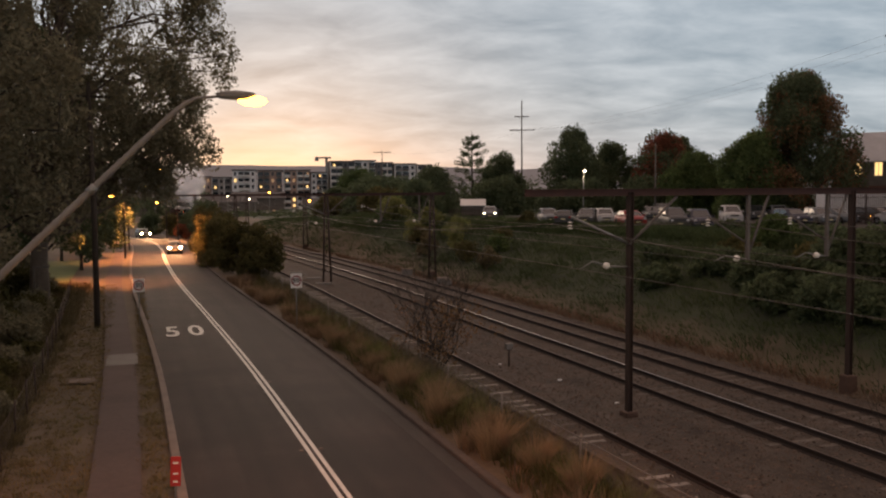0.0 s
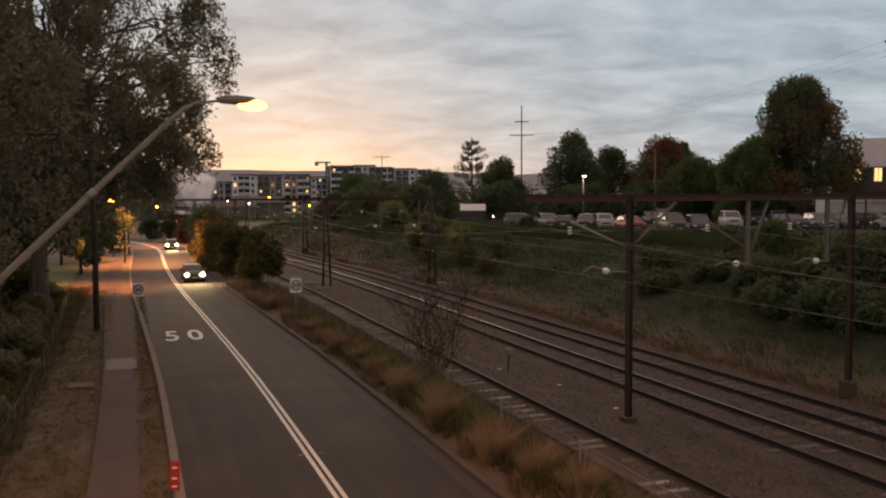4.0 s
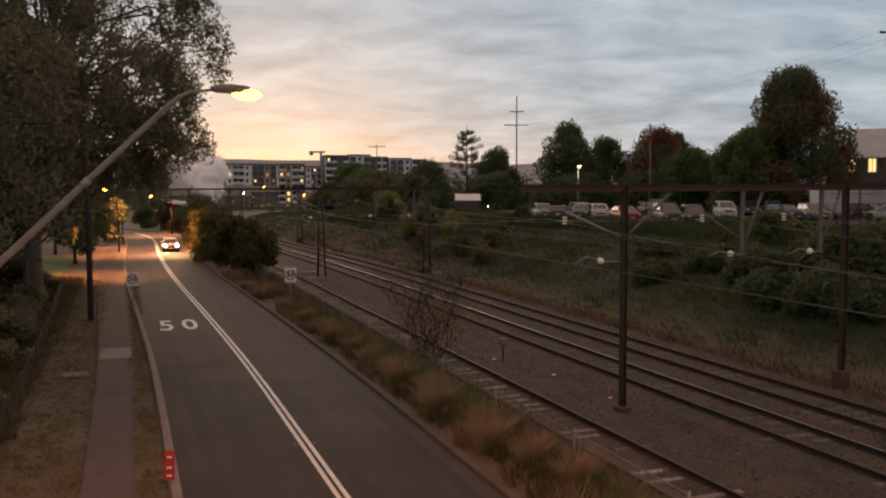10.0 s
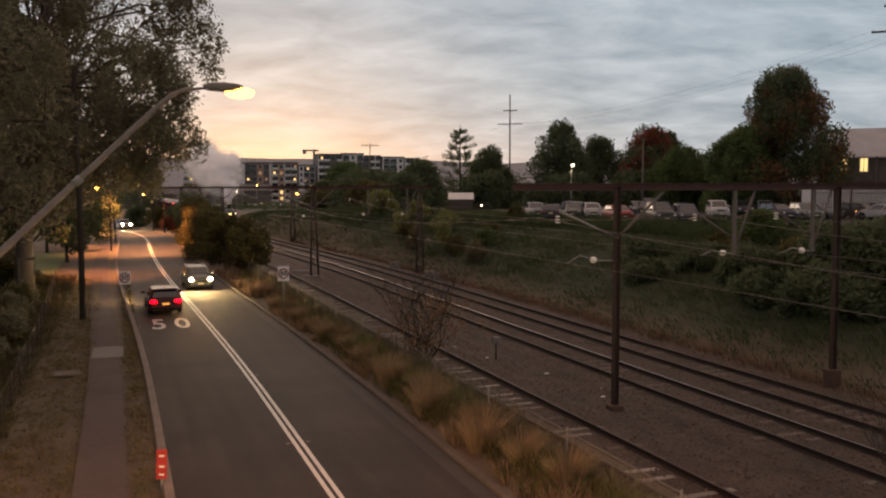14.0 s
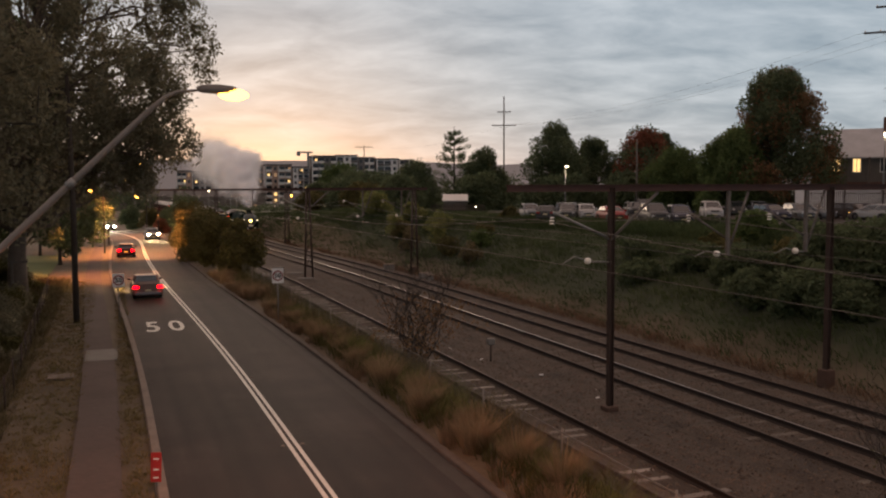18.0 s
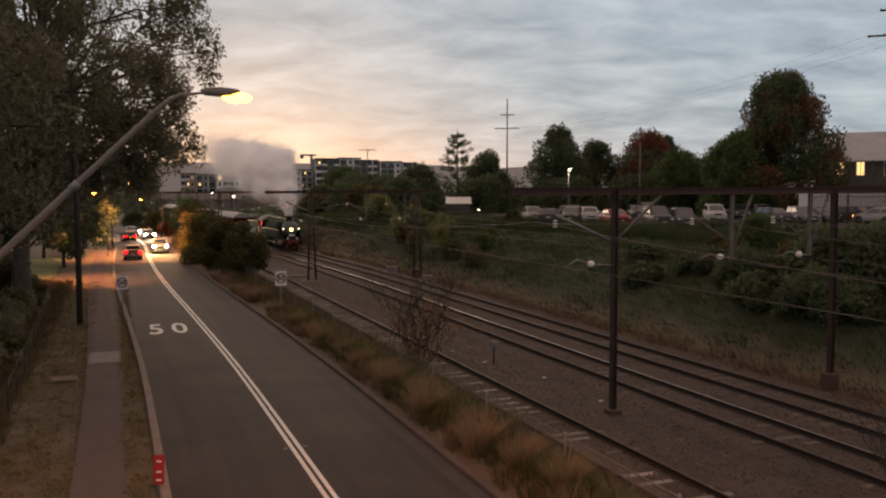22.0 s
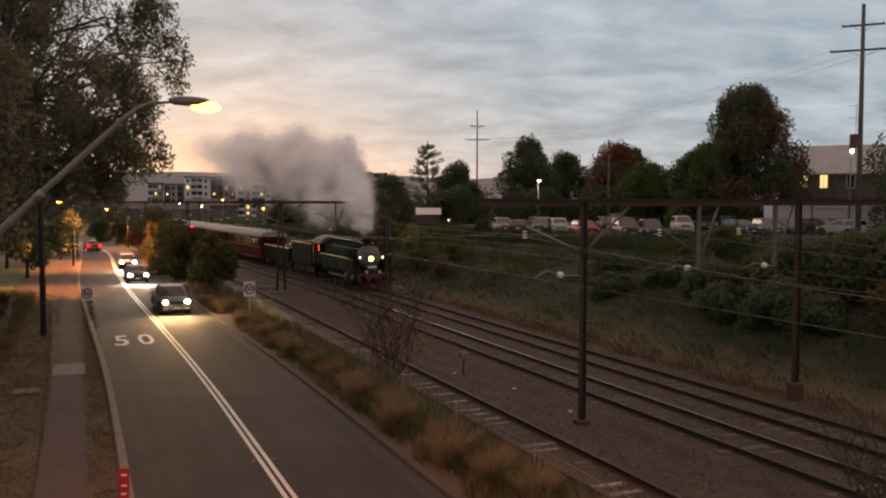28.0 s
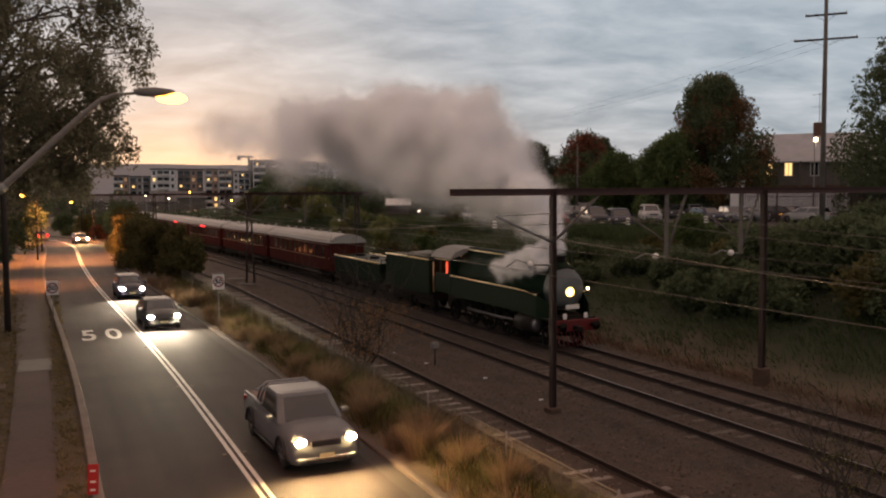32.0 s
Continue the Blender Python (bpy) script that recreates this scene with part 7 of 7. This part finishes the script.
for s in (-1, 1):
    part("tank_line", Shape().tube([(s * 1.42, 0.5, 2.36), (s * 1.42, 10.1, 2.36)], 0.06, 5), M["gold"], gin, "gold lining")
    part("end_rail", Shape().tube([(s * 1.3, 0.35, 1.0), (s * 1.3, 0.35, 2.6), (0, 0.35, 2.6)], 0.03, 5), M["loco_black"], gin)
part("frame", Shape().box((-1.2, 0, 0.75), (1.2, 10.6, 1.06)), M["loco_black"], gin)
bogie(gin, 2.2, GIN_WHEELS)
bogie(gin, 8.4, GIN_WHEELS)


def carriage(first):
    c = thing("carriage", Matrix.Identity(4), "dark red wooden carriage with a pale grey curved roof", "carriage", "train")
    L = 18.0
    wheels = []
    body = part("body", Shape().box((-1.42, 0.2, 0.95), (1.42, L - 0.2, 3.2), bevel=0.04), M["carriage_red"], c)
    rf = Shape()
    prof = [(-1.52, 3.14), (-1.42, 3.36), (-1.05, 3.62), (-0.5, 3.78), (0, 3.83), (0.5, 3.78), (1.05, 3.62), (1.42, 3.36), (1.52, 3.14), (0, 3.12)]
    rf.loft([[(x, y, z) for x, z in prof] for y in (-0.1, 0.3, L - 0.3, L + 0.1)])
    roof = part("roof", rf, M["carriage_roof"], c, "pale grey curved roof")
    for y in np.arange(1.8, L - 1, 2.4):
        part("vent", Shape().tube([(0.0, y, 3.8), (0.0, y, 3.98)], [0.12, 0.16], 8), M["carriage_roof"], roof)
    for s in (-1, 1):
        for y in np.arange(1.5, L - 1.6, 1.5):
            part("window", Shape().box((s * 1.425 - 0.012, y, 2.05), (s * 1.425 + 0.012, y + 0.85, 2.85), bevel=0.004), M["carglass"], body)
        for z in (1.92, 2.98):
            part("lining", Shape().box((s * 1.43 - 0.008, 0.3, z), (s * 1.43 + 0.008, L - 0.3, z + 0.03)), M["cream"], body, "cream lining")
        part("door", Shape().box((s * 1.43 - 0.01, 0.45, 1.05), (s * 1.43 + 0.015, 1.15, 2.95), bevel=0.004), M["carriage_red"], body)
        part("step_board", Shape().box((s * 1.4 - 0.15, 0.4, 0.62), (s * 1.4 + 0.1, L - 0.4, 0.68)), M["loco_black"], c)
    part("bellows", Shape().box((-0.6, L - 0.2, 1.0), (0.6, L + 0.25, 3.1), bevel=0.05), M["trim"], c)
    part("frame", Shape().box((-1.15, 0.1, 0.7), (1.15, L - 0.1, 0.96)), M["loco_black"], c)
    bogie(c, 2.6, wheels)
    bogie(c, L - 2.6, wheels)
    if first in (2, 3):
        for s in (-1, 1):
            part("side_lamp", Shape().box((s * 1.46 - 0.03, 8.0, 3.02), (s * 1.46 + 0.03, 10.2, 3.12), bevel=0.01), M["red_marker"], c, "glowing red lamp")
    return c, wheels


CARRIAGES = [carriage(k) for k in range(6)]

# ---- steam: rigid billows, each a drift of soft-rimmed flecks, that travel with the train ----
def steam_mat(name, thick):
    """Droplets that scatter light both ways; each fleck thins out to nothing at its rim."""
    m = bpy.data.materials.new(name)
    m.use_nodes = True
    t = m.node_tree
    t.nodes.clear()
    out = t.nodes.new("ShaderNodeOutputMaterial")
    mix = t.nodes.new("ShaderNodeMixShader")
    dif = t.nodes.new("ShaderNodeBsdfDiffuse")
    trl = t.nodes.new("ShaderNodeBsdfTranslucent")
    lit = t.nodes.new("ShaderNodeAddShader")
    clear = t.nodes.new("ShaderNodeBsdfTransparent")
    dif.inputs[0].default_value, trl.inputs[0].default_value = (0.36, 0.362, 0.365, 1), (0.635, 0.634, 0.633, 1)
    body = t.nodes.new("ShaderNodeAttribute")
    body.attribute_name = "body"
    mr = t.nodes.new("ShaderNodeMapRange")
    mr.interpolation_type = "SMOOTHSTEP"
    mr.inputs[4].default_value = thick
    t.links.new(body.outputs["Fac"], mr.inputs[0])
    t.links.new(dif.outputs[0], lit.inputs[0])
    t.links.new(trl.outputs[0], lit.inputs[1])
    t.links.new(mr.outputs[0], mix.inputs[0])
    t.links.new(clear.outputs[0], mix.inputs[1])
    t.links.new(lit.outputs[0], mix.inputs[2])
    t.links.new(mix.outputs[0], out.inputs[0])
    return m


scene.cycles.transparent_max_bounces = 160
scene.cycles.diffuse_bounces = 7
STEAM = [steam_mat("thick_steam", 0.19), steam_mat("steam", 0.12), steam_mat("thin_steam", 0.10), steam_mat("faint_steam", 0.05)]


def billow_mesh(seed, count, fleck, mat, lobes=7):
    """A unit billow: round flecks gathered about a few lobes."""
    r = np.random.default_rng(seed)
    lobe = r.normal(size=(lobes, 3))
    lobe *= (0.62 * r.random(lobes) ** 0.5 / np.linalg.norm(lobe, axis=1))[:, None]
    size = 0.34 + 0.22 * r.random(lobes)
    pick = r.integers(0, lobes, count)
    d = r.normal(size=(count, 3))
    d /= np.linalg.norm(d, axis=1)[:, None]
    mid = lobe[pick] + d * (size[pick] * r.random(count) ** 0.45)[:, None]
    n = 8
    a = r.normal(size=(count, 3))
    a /= np.linalg.norm(a, axis=1)[:, None]
    b = np.cross(a, r.normal(size=(count, 3)))
    b /= np.linalg.norm(b, axis=1)[:, None]
    rad = fleck * (0.6 + 0.8 * r.random(count))
    turn = np.arange(n) * 2 * math.pi / n
    rim = mid[:, None] + rad[:, None, None] * (a[:, None] * np.cos(turn)[None, :, None] + b[:, None] * np.sin(turn)[None, :, None])
    verts = np.concatenate([mid[:, None], rim], 1).reshape(-1, 3)
    me = bpy.data.meshes.new("puff")
    me.from_pydata(verts.tolist(), [], [(k * 9, k * 9 + 1 + i, k * 9 + 1 + (i + 1) % n) for k in range(count) for i in range(n)])
    body = me.attributes.new("body", "FLOAT", "POINT")
    body.data.foreach_set("value", np.tile(np.array([1.0] + [0.0] * n, dtype=np.float32), count))
    me.materials.append(mat)
    return me


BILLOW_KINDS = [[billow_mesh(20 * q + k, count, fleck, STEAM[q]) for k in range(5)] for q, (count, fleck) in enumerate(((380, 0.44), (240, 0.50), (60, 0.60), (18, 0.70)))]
BILLOWS = []
br_ = np.random.default_rng(14)
for k in range(60):
    u = k / 59
    back = 0.25 + 92 * u ** 1.6
    rise = 4.35 + 4.9 * (1 - math.exp(-back / 6.0)) + 0.9 * br_.normal() * min(1, back / 9) + 0.070 * back
    side = br_.normal() * 0.8 * min(1.0, back / 8) + 0.03 * back
    rad = 0.40 + 2.1 * (1 - math.exp(-back / 6)) + 0.8 * br_.random() * min(1, back / 5) + 0.018 * back
    t = thing("steam_billow", Matrix.Identity(4), "soft white billow of steam trailing the locomotive" if u < 0.7 else "thin fading billow of steam behind the locomotive", "steam", "steam plume")
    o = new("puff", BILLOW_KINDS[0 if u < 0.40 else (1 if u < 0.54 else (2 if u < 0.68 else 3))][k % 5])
    o.parent = t
    o.scale = (rad, rad, rad)
    BILLOWS.append((t, back, side, rise, 0.5 + br_.random(), br_.random() * 6.28))
LEAKS = []
for k in range(12):
    t = thing("steam_wisp", Matrix.Identity(4), "small bright white wisp of steam beside the boiler", "steam", "steam wisps")
    rad = 0.50 + 0.12 * (k % 3)
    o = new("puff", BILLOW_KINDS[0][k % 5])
    o.parent = t
    o.scale = (rad, rad, rad)
    LEAKS.append((t, 1.8 + 0.3 * k, -0.75 - 0.12 * (k % 2), 3.75 - 0.07 * k + 0.22 * ((k * 2) % 3)))


# ---- what moves ----
TRAIN_T = (0, 4, 9, 14, 17, 19, 21, 23, 25, 27.5, 29.5, 32)
TRAIN_Y = (226, 203, 176, 148, 131, 119.5, 108, 97, 85.5, 69, 53.3, 32)
DRIVES = {
    # seconds, nose y, sideways place of the middle
    "A": ((0, 107.5, 4.75), (1, 102.5, 4.7), (2, 95.6, 4.6), (3, 87.6, 4.6), (3.5, 81.9, 4.75), (4.5, 67.5, 5.0), (5.5, 51.6, 5.4), (6, 42.9, 5.6), (6.5, 34.1, 5.9), (7, 25.2, 6.05), (7.5, 16.4, 6.1), (8, 7.5, 6.15), (9, -11, 6.2), (32, -13, 6.2)),
    "B": ((0, 150, 7.0), (3.5, 128, 5.4), (5.5, 118, 5.2), (7.5, 111, 4.95), (9, 105.5, 4.75), (10, 99.8, 4.6), (11, 90, 4.45), (12.2, 78.9, 4.6), (13, 71.2, 4.8), (14, 60.4, 5.15), (14.5, 54.5, 5.3), (15.5, 42.4, 5.6), (16.5, 29.8, 5.8), (17.1, 21.1, 5.8), (17.7, 12.4, 5.9), (18.3, 3, 6.0), (19.5, -12, 6.2), (32, -13.5, 6.2)),
    "C": ((0, 214, 10.9), (9, 182, 10.4), (14, 153, 7.3), (17, 133, 5.65), (18, 125.3, 5.4), (19, 120, 5.25), (20, 115.5, 5.1), (21, 109.5, 4.9), (22, 103.2, 4.75), (23, 96.4, 4.55), (24, 90, 4.5), (25, 82.4, 4.55), (25.5, 77.5, 4.7), (26.5, 68.5, 4.95), (27.5, 59.9, 5.2), (28.5, 50.6, 5.55), (29.5, 42.1, 5.85), (30, 37.5, 5.95), (31, 28.7, 6.1), (32, 20.5, 6.2)),
    "D": ((0, 236, 10.7), (12, 190, 10.7), (19, 153, 7.3), (23, 128.5, 5.4), (24, 118.9, 5.2), (25, 109, 4.85), (26, 98, 4.5), (27.5, 82.5, 4.4), (28.5, 73.8, 4.65), (29.5, 66, 4.95), (30, 61.9, 5.05), (31, 53.6, 5.25), (32, 45.9, 5.4)),
    "E": ((0, 250, 10.5), (14, 194, 10.7), (21, 154, 7.4), (25, 122, 5.2), (27.5, 100.3, 4.6), (28, 95.2, 4.5), (29, 85.2, 4.5), (30, 75.6, 4.7), (31, 67.3, 4.95), (32, 60.5, 5.15)),
    "F": ((0, 268, 10.2), (25, 182, 10.4), (29, 157, 7.6), (31, 141, 6.0), (32, 133.2, 5.8)),
    "G": ((0, -10, 2.9), (10.6, -9, 2.9), (11.2, 5.4, 2.9), (11.8, 17.0, 2.9), (12.2, 23.4, 2.87), (12.5, 28.0, 2.8), (13, 35.3, 2.72), (13.5, 42.3, 2.55), (14, 49.5, 2.35), (14.5, 57, 2.1), (15.5, 70.5, 1.7), (16.5, 81.2, 1.45), (17, 85.8, 1.35), (18, 95, 1.3), (19, 104.3, 1.6), (20, 113, 2.05), (21, 121.5, 2.6), (22, 131, 3.3), (24, 148, 4.6), (27, 172, 7.2), (32, 205, 8.6)),
    "U": ((0, -13.5, 2.9), (13.0, -12.5, 2.85), (13.6, -1, 2.85), (14.5, 13.8, 2.8), (15.5, 28.6, 2.55), (16.5, 41, 2.3), (17, 46.5, 2.25), (17.5, 52.4, 2.15), (18, 57.7, 2.05), (19, 67, 1.85), (20, 76, 1.75), (21, 85.6, 1.65), (22, 94.8, 1.65), (23, 102.8, 1.85), (24, 109.2, 2.1), (25, 116, 2.5), (26.5, 125, 3.0), (28, 132, 3.4), (30, 137.5, 3.6), (32, 146, 4.3)),
}


def spin(parts, travel, step=70):
    """Turn wheels by the way their vehicle has gone. travel: (seconds, metres) rows; parts: (object, x, y, radius)."""
    for ob, x, y, r in parts:
        rows, last = [(travel[0][0], 0.0)], 0.0
        for (t0, s0), (t1, s1) in zip(travel, travel[1:]):
            n = max(1, math.ceil(abs(s1 - s0) / r / radians(step)))
            n = min(n, max(1, int((t1 - t0) * 29)))
            rows += [(t0 + (t1 - t0) * k / n, (s0 + (s1 - s0) * k / n) / r) for k in range(1, n + 1)]
        walk(ob, [(t, pose(x, y, r, math.degrees(a))) for t, a in rows])


def on_track(y):
    return 21.36 + rail_bend(y)


def along(y, length):
    """The pose of a rail vehicle whose nose is at y."""
    a, b = y + length * 0.15, y + length * 0.85
    xa, xb = on_track(a), on_track(b)
    k = (xb - xa) / (b - a)
    return pose(xa - k * length * 0.15, y, 0, 0, 0, -math.degrees(math.atan(k)))


def motions():
    steps = [k * 1.0 for k in range(33)]
    nose = [(t, float(np.mean([np.interp(t + d, TRAIN_T, TRAIN_Y) if t + d < 32 else TRAIN_Y[-1] - 8.5 * (t + d - 32) for d in (-1, -0.5, 0, 0.5, 1)]))) for t in steps]
    units = [(loco, 0.0, 12.8, LOCO_WHEELS), (tender, 13.2, 6.9, TENDER_WHEELS), (gin, 20.9, 10.6, GIN_WHEELS)] + [(c, 32.2 + 18.6 * i, 18.0, w) for i, (c, w) in enumerate(CARRIAGES)]
    for ob, offset, length, wheels in units:
        walk(ob, [(t, along(y + offset, length)) for t, y in nose])
        spin(wheels[:12], [(t, y - nose[0][1]) for t, y in nose[::4]] if ob is not loco else [(t, y - nose[0][1]) for t, y in nose], 80)
    for t_, back, side, rise, rate, phase in BILLOWS:
        rows = []
        for t, y in nose:
            lag = back * (0.62 + 0.38 * smooth(6, 30, t))
            yy = y + 1.75 + lag
            rows.append((t, pose(on_track(yy) + side, yy, rise + 0.25 * math.sin(t * 0.6 + phase), 9 * rate * t, 4 * rate * t, 7 * t * rate)))
        walk(t_, rows)
    for t_, back, side, rise in LEAKS:
        rows = []
        for t, y in nose + [(31.4, float(np.interp(31.4, TRAIN_T, TRAIN_Y))), (31.7, float(np.interp(31.7, TRAIN_T, TRAIN_Y)))]:
            k = smooth(31.3, 31.9, t)
            rows.append((t, pose(on_track(y) + side * k, y + back, 2.65 + (rise - 2.65) * k, 0, 0, 12 * k)))
        walk(t_, sorted(rows, key=lambda q: q[0]))
    walk(TURNING, [(t, pose(x, y, 3.97, 0, 0, turn)) for t, x, y, turn in TURNING_ROWS])
    gone, way = [(0, 0.0)], 0.0
    for a, b in zip(TURNING_ROWS, TURNING_ROWS[1:]):
        way -= math.hypot(b[1] - a[1], b[2] - a[2])
        gone.append((b[0], way))
    spin([(w, *w.matrix_basis.translation[:2], w.matrix_basis.translation[2]) for w in TURNING.children if w.name.startswith("wheel") and not w.name.startswith("wheel_arch")], gone, 80)
    for key, rows in DRIVES.items():
        away = key in "GU"
        ob = MOVING[key]
        # past the trees every car keeps to its lane round the bend
        fine = [rows[0]]
        for a, b in zip(rows, rows[1:]):
            n = max(1, int(abs(b[1] - a[1]) / 7)) if max(a[1], b[1]) > 120 else 1
            fine += [tuple(p + (q - p) * k / n for p, q in zip(a, b)) for k in range(1, n + 1)]
        rows = [(t, y, x + (bend(y) + (2.75 if away else 6.1) - x) * smooth(120, 136, y)) for t, y, x in fine]
        length = max((Vector(c).y for p in ob.children if p.name.startswith("body") for c in p.bound_box))
        ts = [q[0] for q in rows]
        dense = [(t, y, x) for t, y, x in rows]
        out = []
        for i, (t, y, x) in enumerate(dense):
            a, b = dense[max(0, i - 1)], dense[min(len(dense) - 1, i + 1)]
            k = (b[2] - a[2]) / (b[1] - a[1]) if abs(b[1] - a[1]) > 3 else 0.0
            yaw = -math.degrees(math.atan(k))
            z = 0.035
            if away:
                out.append((t, pose(x, y, z, 0, 0, yaw) @ pose(0, length, 0, 0, 0, 180)))
            else:
                out.append((t, pose(x, y, z, 0, 0, yaw)))
        walk(ob, out)
        wheels = [(w, *w.matrix_basis.translation[:2], w.matrix_basis.translation[2]) for w in ob.children if w.name.startswith("wheel") and not w.name.startswith("wheel_arch")]
        spin(wheels, [(t, (y - dense[0][1]) * (-1 if away else 1)) for t, y, x in dense], 80)


motions()
